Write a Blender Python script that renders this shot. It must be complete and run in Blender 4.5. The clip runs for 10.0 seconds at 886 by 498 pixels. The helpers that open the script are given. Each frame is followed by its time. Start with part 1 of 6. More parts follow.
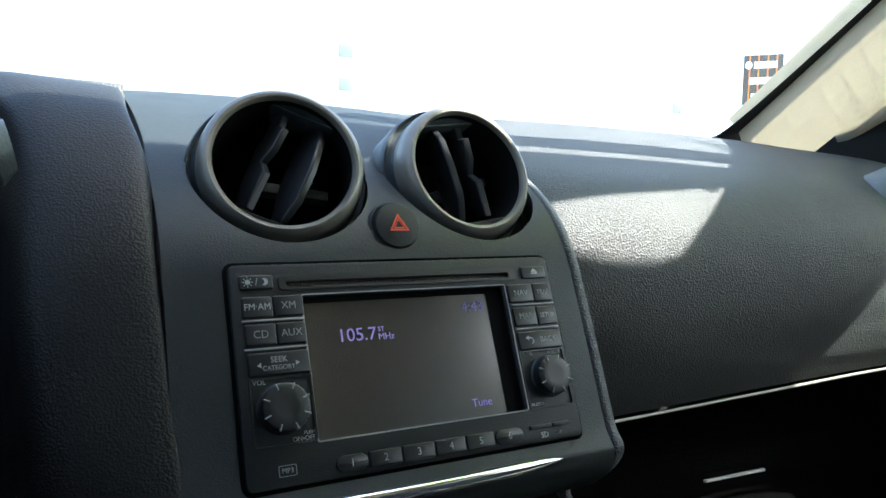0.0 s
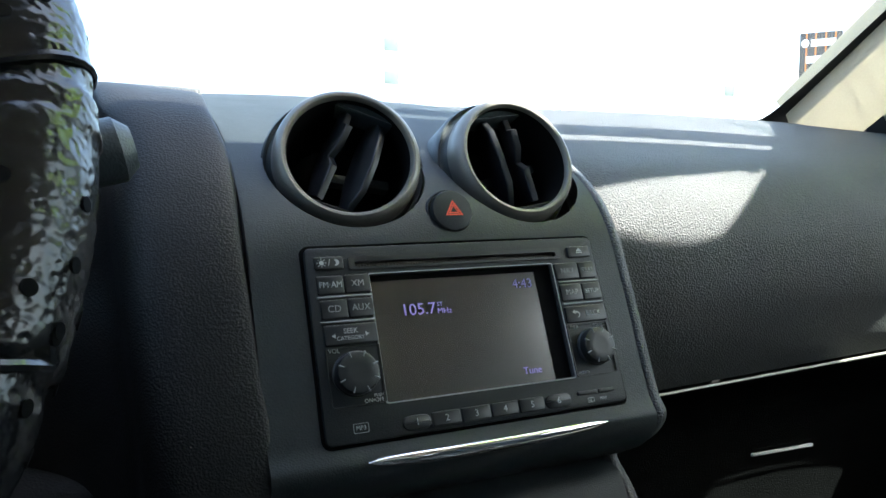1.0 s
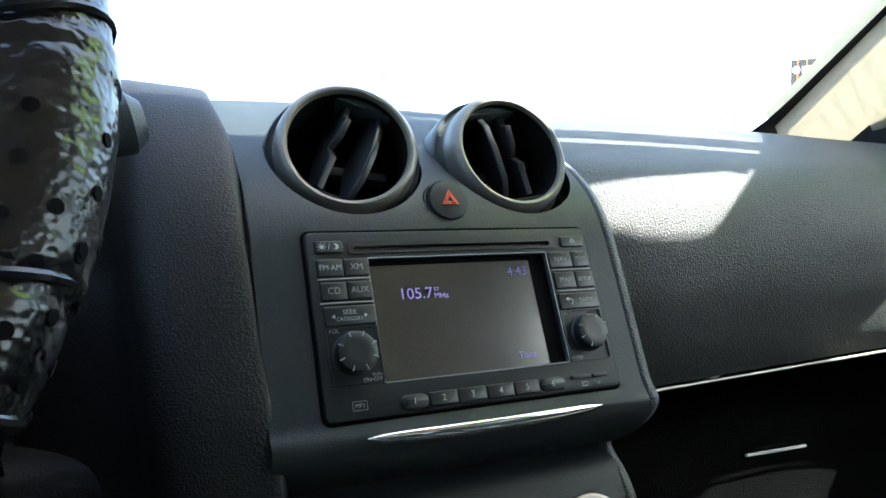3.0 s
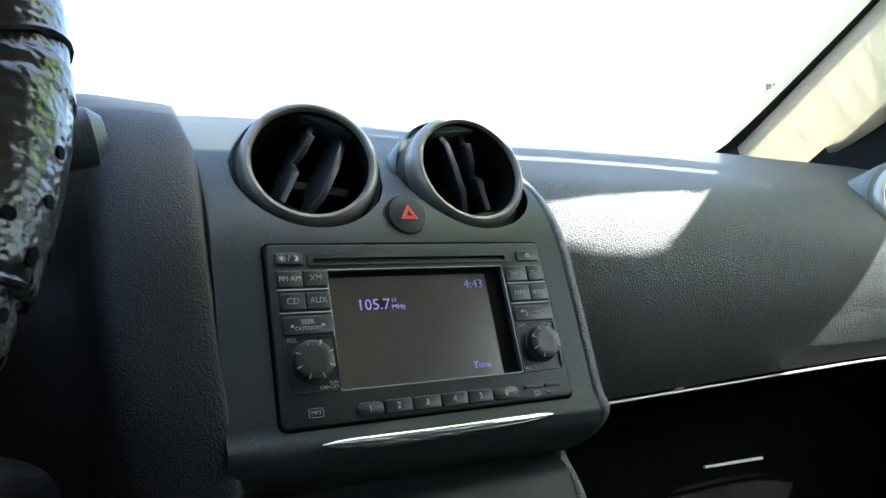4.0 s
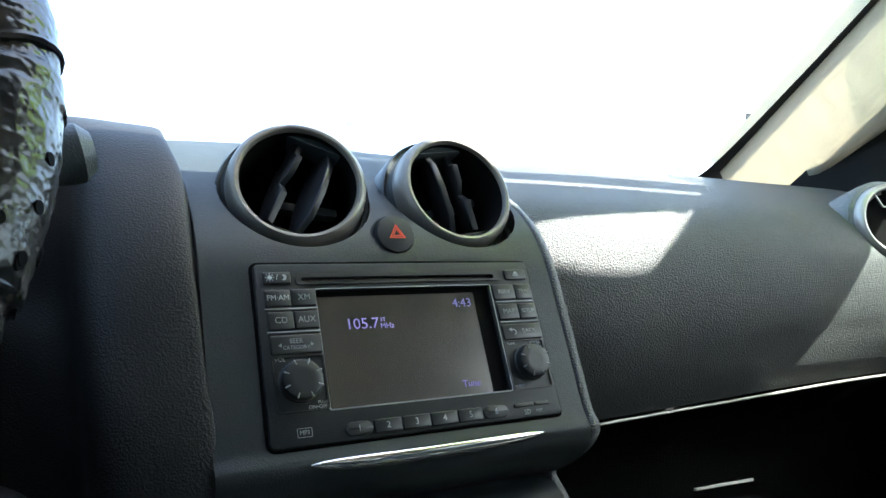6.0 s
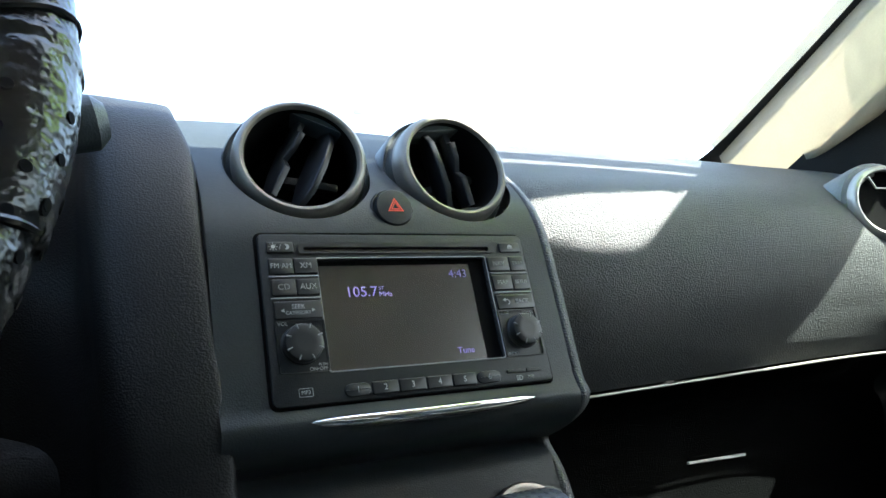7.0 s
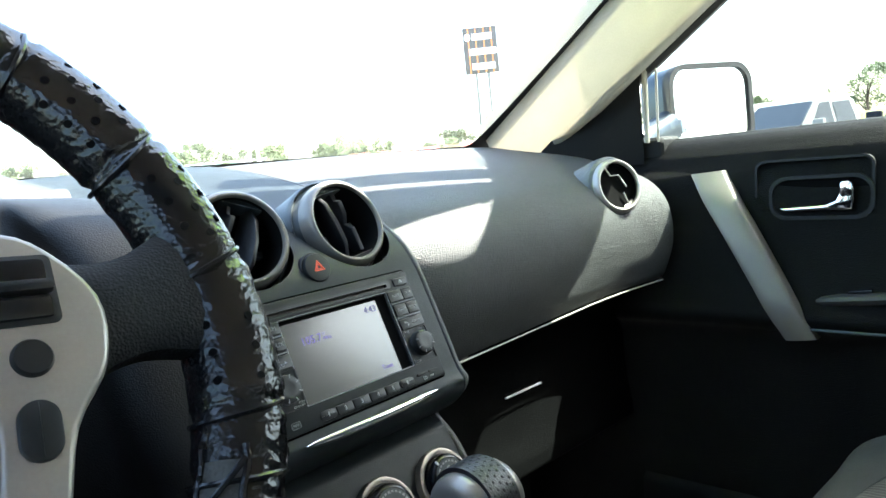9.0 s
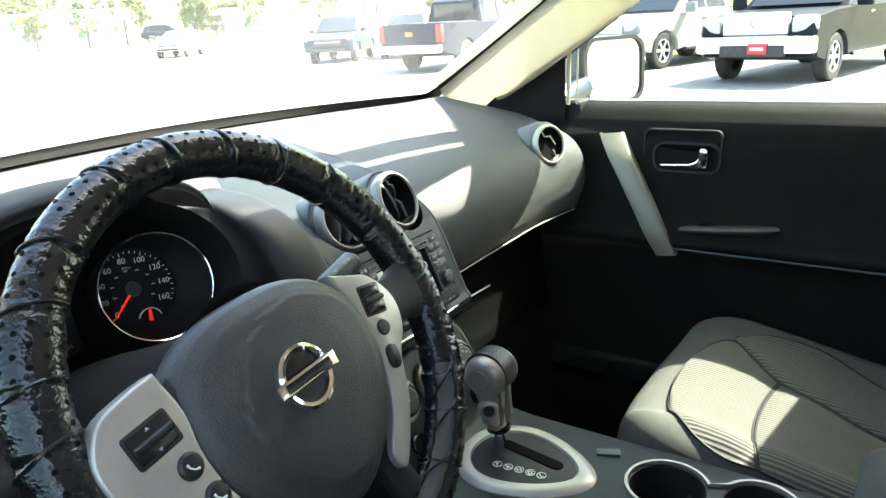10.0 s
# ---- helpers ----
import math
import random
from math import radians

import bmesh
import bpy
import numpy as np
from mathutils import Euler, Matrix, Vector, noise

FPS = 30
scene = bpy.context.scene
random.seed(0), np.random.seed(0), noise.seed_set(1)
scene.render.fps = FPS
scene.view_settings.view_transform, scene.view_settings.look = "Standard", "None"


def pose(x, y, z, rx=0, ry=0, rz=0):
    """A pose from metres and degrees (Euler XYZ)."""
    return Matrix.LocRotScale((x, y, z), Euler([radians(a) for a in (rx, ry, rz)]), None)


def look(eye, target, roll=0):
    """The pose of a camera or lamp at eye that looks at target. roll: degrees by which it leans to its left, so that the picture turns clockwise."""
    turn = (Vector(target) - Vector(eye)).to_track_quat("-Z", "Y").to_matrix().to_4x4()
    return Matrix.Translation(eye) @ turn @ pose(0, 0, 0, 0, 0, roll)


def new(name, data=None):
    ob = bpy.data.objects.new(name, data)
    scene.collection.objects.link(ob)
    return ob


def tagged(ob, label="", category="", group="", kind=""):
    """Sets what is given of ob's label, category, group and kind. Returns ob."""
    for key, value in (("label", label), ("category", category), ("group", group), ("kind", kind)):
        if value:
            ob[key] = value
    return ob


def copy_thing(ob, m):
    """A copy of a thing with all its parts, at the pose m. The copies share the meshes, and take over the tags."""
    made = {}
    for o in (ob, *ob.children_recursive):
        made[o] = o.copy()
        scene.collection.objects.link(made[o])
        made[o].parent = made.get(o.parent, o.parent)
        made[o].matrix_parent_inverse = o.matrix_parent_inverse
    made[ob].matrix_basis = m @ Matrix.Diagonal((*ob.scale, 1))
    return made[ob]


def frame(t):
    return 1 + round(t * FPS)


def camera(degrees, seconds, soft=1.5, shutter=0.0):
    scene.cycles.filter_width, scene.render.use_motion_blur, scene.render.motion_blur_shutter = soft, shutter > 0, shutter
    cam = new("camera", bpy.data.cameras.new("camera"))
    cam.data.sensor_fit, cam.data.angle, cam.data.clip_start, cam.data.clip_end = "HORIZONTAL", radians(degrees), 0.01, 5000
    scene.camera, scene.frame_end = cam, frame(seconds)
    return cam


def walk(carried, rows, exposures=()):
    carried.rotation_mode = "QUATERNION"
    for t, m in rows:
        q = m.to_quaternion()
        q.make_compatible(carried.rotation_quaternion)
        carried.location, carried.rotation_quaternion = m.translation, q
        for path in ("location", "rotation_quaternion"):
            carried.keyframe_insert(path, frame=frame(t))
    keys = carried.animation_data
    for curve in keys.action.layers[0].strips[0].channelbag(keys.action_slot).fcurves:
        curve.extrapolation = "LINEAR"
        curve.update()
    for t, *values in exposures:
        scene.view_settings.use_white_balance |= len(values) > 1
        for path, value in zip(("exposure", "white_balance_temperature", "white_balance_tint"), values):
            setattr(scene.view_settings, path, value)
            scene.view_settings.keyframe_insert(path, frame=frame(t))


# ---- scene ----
from mathutils.bvhtree import BVHTree

cam = camera(63.0, 10.0)
PATH = [
    (0, (-0.154, -0.345, 1.089), (0.771, 1.421, 0.933), 1.3),
    (0.5, (-0.167, -0.368, 1.088), (0.683, 1.433, 0.909), 0.8),
    (1, (-0.173, -0.378, 1.087), (0.63, 1.445, 0.905), -0.1),
    (1.5, (-0.177, -0.38, 1.078), (0.607, 1.452, 0.909), -0.5),
    (2, (-0.179, -0.383, 1.075), (0.578, 1.462, 0.925), -0.7),
    (3.5, (-0.178, -0.399, 1.063), (0.674, 1.408, 0.973), 0.2),
    (4, (-0.173, -0.409, 1.064), (0.694, 1.391, 0.999), 0.3),
    (4.5, (-0.177, -0.409, 1.06), (0.692, 1.391, 1.018), -0.6),
    (5, (-0.177, -0.412, 1.061), (0.698, 1.387, 1.047), -1.9),
    (6.3, (-0.174, -0.409, 1.053), (0.731, 1.374, 1.074), 0.1),
    (6.5, (-0.18, -0.416, 1.05), (0.708, 1.376, 1.056), -0.9),
    (7, (-0.177, -0.429, 1.046), (0.708, 1.364, 1.035), -0.0),
    (7.5, (-0.17, -0.459, 1.022), (0.764, 1.309, 0.989), 2.0),
    (8, (-0.17, -0.461, 1.006), (0.801, 1.283, 0.878), 4.0),
    (8.2, (-0.173, -0.45, 1.004), (0.837, 1.269, 0.836), 2.9),
    (8.4, (-0.201, -0.435, 1.048), (0.978, 1.168, 0.845), -1.9),
    (8.5, (-0.229, -0.44, 1.069), (0.989, 1.133, 0.867), -6.0),
    (8.7, (-0.284, -0.456, 1.088), (0.987, 1.074, 0.879), -8.5),
    (9, (-0.363, -0.485, 1.146), (1.079, 0.882, 0.917), -5.6),
    (9.2, (-0.431, -0.503, 1.176), (1.097, 0.769, 0.957), -4.3),
    (9.4, (-0.513, -0.507, 1.186), (1.016, 0.759, 0.949), -6.2),
    (9.5, (-0.555, -0.517, 1.198), (0.96, 0.761, 0.923), -6.7),
    (9.6, (-0.594, -0.514, 1.214), (0.93, 0.725, 0.842), -7.2),
    (9.7, (-0.634, -0.522, 1.236), (0.907, 0.667, 0.777), -7.5),
    (9.8, (-0.666, -0.537, 1.273), (0.865, 0.617, 0.706), -7.5),
    (10, (-0.729, -0.58, 1.347), (0.839, 0.5, 0.736), -3.3),
]
EXPOSURE = [(0.0, 2.65, 6200, 5), (2.0, 2.90, 6200, 5), (4.0, 3.10, 6200, 5), (6.8, 3.10, 6200, 5), (8.2, 3.02, 6200, 5), (8.7, 3.12, 6300, 5), (9.2, 3.28, 6400, 5), (9.5, 3.28, 6600, 4), (10.0, 3.42, 7000, 4)]
walk(cam, [(t, look(eye, target, roll)) for t, eye, target, roll in PATH], EXPOSURE)

# ---- world, sun and exposure ----
SUN_DIR = Vector((-1.0, 0.76, -1.54)).normalized()   # the way the sunlight travels
GROUND = -0.05
world = bpy.data.worlds.new("sky")
scene.world = world
world.use_nodes = True
wn = world.node_tree.nodes
wl = world.node_tree.links
sky = wn.new("ShaderNodeTexSky")
sky.sky_type = "NISHITA"
sky.sun_disc = False
sky.sun_elevation = math.asin(-SUN_DIR.z)
sky.sun_rotation = math.atan2(-SUN_DIR.x, -SUN_DIR.y)
sky.dust_density = 3.0
wl.new(sky.outputs[0], wn["Background"].inputs[0])
wn["Background"].inputs[1].default_value = 0.15
sun = new("sun", bpy.data.lights.new("sun", "SUN"))
sun.data.energy = 5.0
sun.data.angle = radians(0.6)
sun.data.color = (1.0, 0.95, 0.86)
sun.matrix_world = look((0, 0, 30), Vector((0, 0, 30)) + SUN_DIR)

# ---- materials ----
def material(name, color, rough=0.5, metal=0.0, vary=0.15, vary_scale=30.0, grain=0.0, grain_scale=600.0,
             grain_type="voronoi", coat=0.0, spec=0.5, rough_vary=0.08, emit=None, emit_strength=0.0, fleck=0.0, random_piece=0.0):
    """A principled material with variation at two scales, fine relief and uneven gloss."""
    m = bpy.data.materials.new(name)
    m.use_nodes = True
    nodes, links = m.node_tree.nodes, m.node_tree.links
    b = nodes["Principled BSDF"]
    coord = nodes.new("ShaderNodeTexCoord")
    big = nodes.new("ShaderNodeTexNoise")
    big.inputs["Scale"].default_value = vary_scale
    big.inputs["Detail"].default_value = 6.0
    links.new(coord.outputs["Object"], big.inputs["Vector"])
    fine = nodes.new("ShaderNodeTexNoise")
    fine.inputs["Scale"].default_value = vary_scale * 14
    fine.inputs["Detail"].default_value = 3.0
    links.new(coord.outputs["Object"], fine.inputs["Vector"])
    add = nodes.new("ShaderNodeMath")
    add.operation = "ADD"
    links.new(big.outputs["Fac"], add.inputs[0])
    links.new(fine.outputs["Fac"], add.inputs[1])
    ramp = nodes.new("ShaderNodeMapRange")
    ramp.inputs["From Min"].default_value = 0.6
    ramp.inputs["From Max"].default_value = 1.4
    ramp.inputs["To Min"].default_value = 1 - vary
    ramp.inputs["To Max"].default_value = 1 + vary
    links.new(add.outputs[0], ramp.inputs["Value"])
    tone = nodes.new("ShaderNodeVectorMath")
    tone.operation = "SCALE"
    tone.inputs[0].default_value = color[:3]
    links.new(ramp.outputs[0], tone.inputs["Scale"])
    out = tone.outputs[0]
    if random_piece:
        info = nodes.new("ShaderNodeObjectInfo")
        r2 = nodes.new("ShaderNodeMapRange")
        r2.inputs["To Min"].default_value = 1 - random_piece
        r2.inputs["To Max"].default_value = 1 + random_piece
        links.new(info.outputs["Random"], r2.inputs["Value"])
        t2 = nodes.new("ShaderNodeVectorMath")
        t2.operation = "SCALE"
        links.new(out, t2.inputs[0])
        links.new(r2.outputs[0], t2.inputs["Scale"])
        out = t2.outputs[0]
    links.new(out, b.inputs["Base Color"])
    rr = nodes.new("ShaderNodeMapRange")
    rr.inputs["To Min"].default_value = max(0.02, rough - rough_vary)
    rr.inputs["To Max"].default_value = min(1.0, rough + rough_vary)
    links.new(big.outputs["Fac"], rr.inputs["Value"])
    links.new(rr.outputs[0], b.inputs["Roughness"])
    b.inputs["Metallic"].default_value = metal
    b.inputs["Specular IOR Level"].default_value = spec
    b.inputs["Coat Weight"].default_value = coat
    if grain:
        if grain_type == "voronoi":
            tex = nodes.new("ShaderNodeTexVoronoi")
            tex.feature = "SMOOTH_F1"
            tex.inputs["Scale"].default_value = grain_scale
            height = tex.outputs["Distance"]
        elif grain_type == "wave":
            tex = nodes.new("ShaderNodeTexWave")
            tex.inputs["Scale"].default_value = grain_scale
            tex.inputs["Distortion"].default_value = 0.4
            height = tex.outputs["Fac"]
            thread = nodes.new("ShaderNodeMapRange")        # the threads between the ribs are darker
            thread.inputs["To Min"].default_value = 0.62
            thread.inputs["To Max"].default_value = 1.18
            links.new(height, thread.inputs["Value"])
            weave = nodes.new("ShaderNodeVectorMath")
            weave.operation = "SCALE"
            links.new(out, weave.inputs[0])
            links.new(thread.outputs[0], weave.inputs["Scale"])
            links.new(weave.outputs[0], b.inputs["Base Color"])
        else:
            tex = nodes.new("ShaderNodeTexNoise")
            tex.inputs["Scale"].default_value = grain_scale
            tex.inputs["Detail"].default_value = 5.0
            height = tex.outputs["Fac"]
        links.new(coord.outputs["Object"], tex.inputs["Vector"])
        bump = nodes.new("ShaderNodeBump")
        bump.inputs["Strength"].default_value = min(1.0, grain)
        bump.inputs["Distance"].default_value = (0.13 if grain_type == "wave" else 1.3) / grain_scale
        links.new(height, bump.inputs["Height"])
        links.new(bump.outputs[0], b.inputs["Normal"])
    if emit:
        b.inputs["Emission Color"].default_value = (*emit, 1)
        b.inputs["Emission Strength"].default_value = emit_strength
    return m


def glass_material(name, tint=(1, 1, 1), gloss=1.0, dust=0.0):
    """A thin pane: clear, with a reflection that grows towards grazing, and a film of dust that scatters sunlight."""
    m = bpy.data.materials.new(name)
    m.use_nodes = True
    nodes, links = m.node_tree.nodes, m.node_tree.links
    nodes.remove(nodes["Principled BSDF"])
    clear = nodes.new("ShaderNodeBsdfTransparent")
    clear.inputs[0].default_value = (*tint, 1)
    shine = nodes.new("ShaderNodeBsdfGlossy")
    shine.inputs["Roughness"].default_value = 0.03
    edge = nodes.new("ShaderNodeLayerWeight")
    edge.inputs[0].default_value = 0.5
    fifth = nodes.new("ShaderNodeMath")
    fifth.operation = "POWER"
    fifth.inputs[1].default_value = 5.0
    links.new(edge.outputs["Facing"], fifth.inputs[0])
    k = nodes.new("ShaderNodeMath")
    k.operation = "MULTIPLY_ADD"
    k.inputs[1].default_value = 0.7 * gloss
    k.inputs[2].default_value = 0.05 * gloss
    links.new(fifth.outputs[0], k.inputs[0])
    mix = nodes.new("ShaderNodeMixShader")
    links.new(k.outputs[0], mix.inputs[0])
    links.new(clear.outputs[0], mix.inputs[1])
    links.new(shine.outputs[0], mix.inputs[2])
    out = mix.outputs[0]
    if dust:
        haze = nodes.new("ShaderNodeBsdfTranslucent")
        haze.inputs[0].default_value = (0.9, 0.92, 0.92, 1)
        coord = nodes.new("ShaderNodeTexCoord")
        smear = nodes.new("ShaderNodeTexNoise")
        smear.inputs["Scale"].default_value = 5.0
        smear.inputs["Detail"].default_value = 5.0
        links.new(coord.outputs["Object"], smear.inputs["Vector"])
        amount = nodes.new("ShaderNodeMath")
        amount.operation = "MULTIPLY"
        amount.inputs[1].default_value = dust * 2
        links.new(smear.outputs["Fac"], amount.inputs[0])
        film = nodes.new("ShaderNodeMixShader")
        links.new(amount.outputs[0], film.inputs[0])
        links.new(out, film.inputs[1])
        links.new(haze.outputs[0], film.inputs[2])
        out = film.outputs[0]
    links.new(out, nodes["Material Output"].inputs[0])
    return m


SOFT = material("soft_grained_plastic", (0.132, 0.138, 0.140), 0.44, grain=0.75, grain_scale=820, vary=0.2, vary_scale=18)
SOFT_HARD = material("hard_grained_plastic", (0.013, 0.0135, 0.014), 0.55, grain=0.32, grain_scale=900, vary=0.2, vary_scale=25, spec=0.3)
# shade on the cowl and hood is put into this much darker base colour
COWL_SHADED = material("cowl_plastic_shaded", (0.0075, 0.0078, 0.0081), 0.50, grain=0.26, grain_scale=950, vary=0.10, vary_scale=18, spec=0.30)
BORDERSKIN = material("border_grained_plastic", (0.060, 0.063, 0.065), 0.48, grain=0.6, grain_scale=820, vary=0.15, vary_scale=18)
SHROUD = material("shroud_plastic", (0.020, 0.020, 0.020), 0.6, grain=0.2, grain_scale=900, vary=0.15, vary_scale=25, spec=0.3)
# near-black: the shade deep inside the vents is put into the colour
THROAT_SHADE = material("vent_throat_shade", (0.004, 0.0042, 0.0045), 0.7, vary=0.2, vary_scale=40, spec=0.15)
DOORSKIN = material("door_grained_plastic", (0.0075, 0.0077, 0.0077), 0.6, grain=0.5, grain_scale=800, vary=0.2, vary_scale=20, spec=0.20)
GLOVESKIN = material("glovebox_plastic", (0.0045, 0.005, 0.0052), 0.65, grain=0.5, grain_scale=900, vary=0.35, vary_scale=25, spec=0.12)
VANE = material("vane_plastic", (0.014, 0.016, 0.019), 0.36, vary=0.15, vary_scale=60)
PULL = material("satin_silver_handle_paint", (0.40, 0.38, 0.345), 0.40, metal=0.35, vary=0.05, vary_scale=40)
BODYPAINT = material("grey_blue_body_paint", (0.05, 0.065, 0.08), 0.3, metal=0.5, coat=0.6, vary=0.05, vary_scale=10)
FASCIA = material("satin_fascia_plastic", (0.043, 0.053, 0.057), 0.42, grain=0.16, grain_scale=1150, vary=0.12)
DARK = material("matt_black_plastic", (0.010, 0.0105, 0.011), 0.5, vary=0.2, grain=0.1, grain_scale=900, grain_type="noise")
PIANO = material("gloss_black_plastic", (0.010, 0.011, 0.013), 0.22, vary=0.2, rough_vary=0.1)
RADIOFACE = material("matt_radio_plastic", (0.0095, 0.0120, 0.0128), 0.52, grain=0.2, grain_scale=1300, grain_type="noise", vary=0.15, vary_scale=40, spec=0.35)
BUTTON = material("button_plastic", (0.0085, 0.0105, 0.0112), 0.42, vary=0.15, vary_scale=80)
RINGM = material("gunmetal_ring_paint", (0.20, 0.19, 0.17), 0.36, metal=0.35, vary=0.1, vary_scale=60)
SILVER = material("satin_silver_paint", (0.39, 0.365, 0.33), 0.36, metal=0.5, vary=0.06, vary_scale=40)
CHROME = material("chrome", (0.82, 0.83, 0.85), 0.09, metal=1.0, vary=0.03, rough_vary=0.04)
LEATHER = material("wheel_cover_leatherette", (0.006, 0.0065, 0.0075), 0.24, grain=0.19, grain_scale=440, vary=0.2, vary_scale=25, rough_vary=0.06, spec=0.50)
CAPM = material("satin_metal_cap", (0.34, 0.31, 0.275), 0.32, metal=0.5, vary=0.06, vary_scale=40)
KNOBSKIN = material("shifter_leather", (0.020, 0.020, 0.022), 0.42, grain=0.14, grain_scale=700, vary=0.15)
RIMSKIN = material("worn_rim_leather", (0.050, 0.047, 0.042), 0.55, grain=0.3, grain_scale=700, vary=0.2, vary_scale=40)
HUBSKIN = material("airbag_cover_grain", (0.035, 0.034, 0.0335), 0.46, grain=0.30, grain_scale=800, vary=0.2, vary_scale=20)
BEIGE = material("beige_pillar_trim", (0.40, 0.38, 0.31), 0.75, grain=0.2, grain_scale=900, grain_type="noise", vary=0.06)
HEADLINER = material("beige_headliner", (0.34, 0.31, 0.26), 0.9, grain=0.3, grain_scale=700, grain_type="noise", vary=0.08)
FABRIC = material("grey_seat_fabric", (0.072, 0.072, 0.069), 0.92, grain=0.5, grain_scale=900, grain_type="noise", vary=0.15, vary_scale=40, spec=0.2)
FABRIC_RIB = material("ribbed_seat_fabric", (0.100, 0.096, 0.090), 0.95, grain=0.45, grain_scale=46, grain_type="wave", vary=0.08, vary_scale=60, spec=0.2)
CARPET = material("dark_carpet", (0.018, 0.018, 0.018), 0.95, grain=0.8, grain_scale=500, grain_type="noise", vary=0.3, spec=0.1)
INK = material("grey_print", (0.34, 0.35, 0.36), 0.6, vary=0.05)
INK_DIM = material("dim_grey_print", (0.23, 0.235, 0.24), 0.6, vary=0.05)
INK_WHITE = material("white_print", (0.75, 0.75, 0.74), 0.6, vary=0.04)
INK_RED = material("red_print", (0.75, 0.08, 0.04), 0.5, vary=0.05)
INK_BLUE = material("blue_print", (0.03, 0.14, 0.55), 0.5, vary=0.05)
LED = material("amber_lamp", (0.7, 0.15, 0.02), 0.4, emit=(1.0, 0.16, 0.01), emit_strength=0.14)
LCD_TEXT = material("violet_lcd_text", (0.10, 0.08, 0.22), 0.4, emit=(0.36, 0.30, 0.85), emit_strength=0.055)
LCD_DIM = material("dim_lcd_text", (0.08, 0.08, 0.18), 0.4, emit=(0.26, 0.20, 0.75), emit_strength=0.028)
SCREEN = material("lcd_screen_glass", (0.015, 0.018, 0.0175), 0.22, vary=0.02, rough_vary=0.01, coat=0.5, spec=1.0)
SCREEN.node_tree.nodes["Principled BSDF"].inputs["Coat Roughness"].default_value = 0.15
AMBER_DIM = material("amber_readout", (0.10, 0.05, 0.02), 0.4, emit=(1.0, 0.42, 0.10), emit_strength=0.005)
GAUGE = material("gauge_face", (0.0035, 0.0035, 0.0038), 0.6, vary=0.1, spec=0.2)
NEEDLE = material("red_needle", (0.7, 0.02, 0.01), 0.4, emit=(1.0, 0.02, 0.01), emit_strength=0.06)
MIRROR = material("mirror_glass", (0.9, 0.92, 0.93), 0.02, metal=1.0, vary=0.01, rough_vary=0.01)
GLASS = glass_material("clear_glass", (0.93, 0.97, 0.95), 1.0, 0.016)
WINDOW = glass_material("side_window_glass", (0.62, 0.68, 0.65))
REAR_DIM = glass_material("rear_dimming_glass", (0.10, 0.11, 0.105))
RUBBER = material("black_rubber", (0.012, 0.012, 0.012), 0.6, vary=0.2)
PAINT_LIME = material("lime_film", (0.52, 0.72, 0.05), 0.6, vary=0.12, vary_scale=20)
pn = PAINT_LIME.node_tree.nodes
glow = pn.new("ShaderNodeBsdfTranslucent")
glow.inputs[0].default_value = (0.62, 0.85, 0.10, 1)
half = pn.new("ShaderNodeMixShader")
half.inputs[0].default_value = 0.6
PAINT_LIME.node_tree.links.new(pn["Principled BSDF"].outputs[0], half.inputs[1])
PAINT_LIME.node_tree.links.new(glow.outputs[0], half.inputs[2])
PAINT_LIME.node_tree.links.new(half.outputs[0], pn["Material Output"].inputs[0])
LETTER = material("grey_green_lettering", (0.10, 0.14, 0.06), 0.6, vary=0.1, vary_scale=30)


# ---- mesh helpers ----
def thing(name, base, label, category, group="", kind=""):
    """An empty at the base of a thing; its parts are built in world places and hang under it."""
    ob = new(name)
    ob.empty_display_size = 0.05
    ob.location = base
    return tagged(ob, label, category, group, kind)


def mesh_of(bm, name, mat, smooth=True, sharp=35):
    bmesh.ops.recalc_face_normals(bm, faces=bm.faces)
    limit = radians(sharp)
    for f in bm.faces:
        f.smooth = smooth
    for e in bm.edges:
        if len(e.link_faces) == 2 and e.calc_face_angle(0) > limit:
            e.smooth = False
    me = bpy.data.meshes.new(name)
    bm.to_mesh(me)
    bm.free()
    me.materials.append(mat)
    return me


def hang(ob, parent):
    """Hangs ob, built in world places, under its thing or part."""
    ob.parent = parent
    if not parent.parent:
        ob.matrix_parent_inverse = Matrix.Translation(-parent.location)
    return ob


def part(name, bm, mat, parent, label="", smooth=True, sharp=35):
    """One mesh object under a thing or a part."""
    ob = new(name, mesh_of(bm, name, mat, smooth, sharp))
    hang(ob, parent)
    return tagged(ob, label)


def solo(name, bm, mat, label="", category="", kind="", group="", smooth=True, sharp=35):
    """A top-level mesh object."""
    return tagged(new(name, mesh_of(bm, name, mat, smooth, sharp)), label, category, group, kind)


I4 = Matrix.Identity(4)


def lathe(profile, m=I4, seg=48, bm=None, start=0.0, stop=360.0):
    """Turns (radius, height) pairs about local z."""
    bm = bm or bmesh.new()
    full = abs(stop - start) >= 360
    n = seg if full else seg + 1
    rings = []
    for r, h in profile:
        if r < 1e-6:
            rings.append([bm.verts.new(m @ Vector((0, 0, h)))])
        else:
            rings.append([bm.verts.new(m @ Vector((r * math.cos(radians(start + (stop - start) * i / seg)),
                                                   r * math.sin(radians(start + (stop - start) * i / seg)), h))) for i in range(n)])
    for a, b in zip(rings, rings[1:]):
        for i in range(seg):
            j = (i + 1) % n
            if len(a) == 1 and len(b) == 1:
                continue
            if len(a) == 1:
                bm.faces.new((a[0], b[i], b[j]))
            elif len(b) == 1:
                bm.faces.new((a[i], a[j], b[0]))
            else:
                bm.faces.new((a[i], a[j], b[j], b[i]))
    return bm


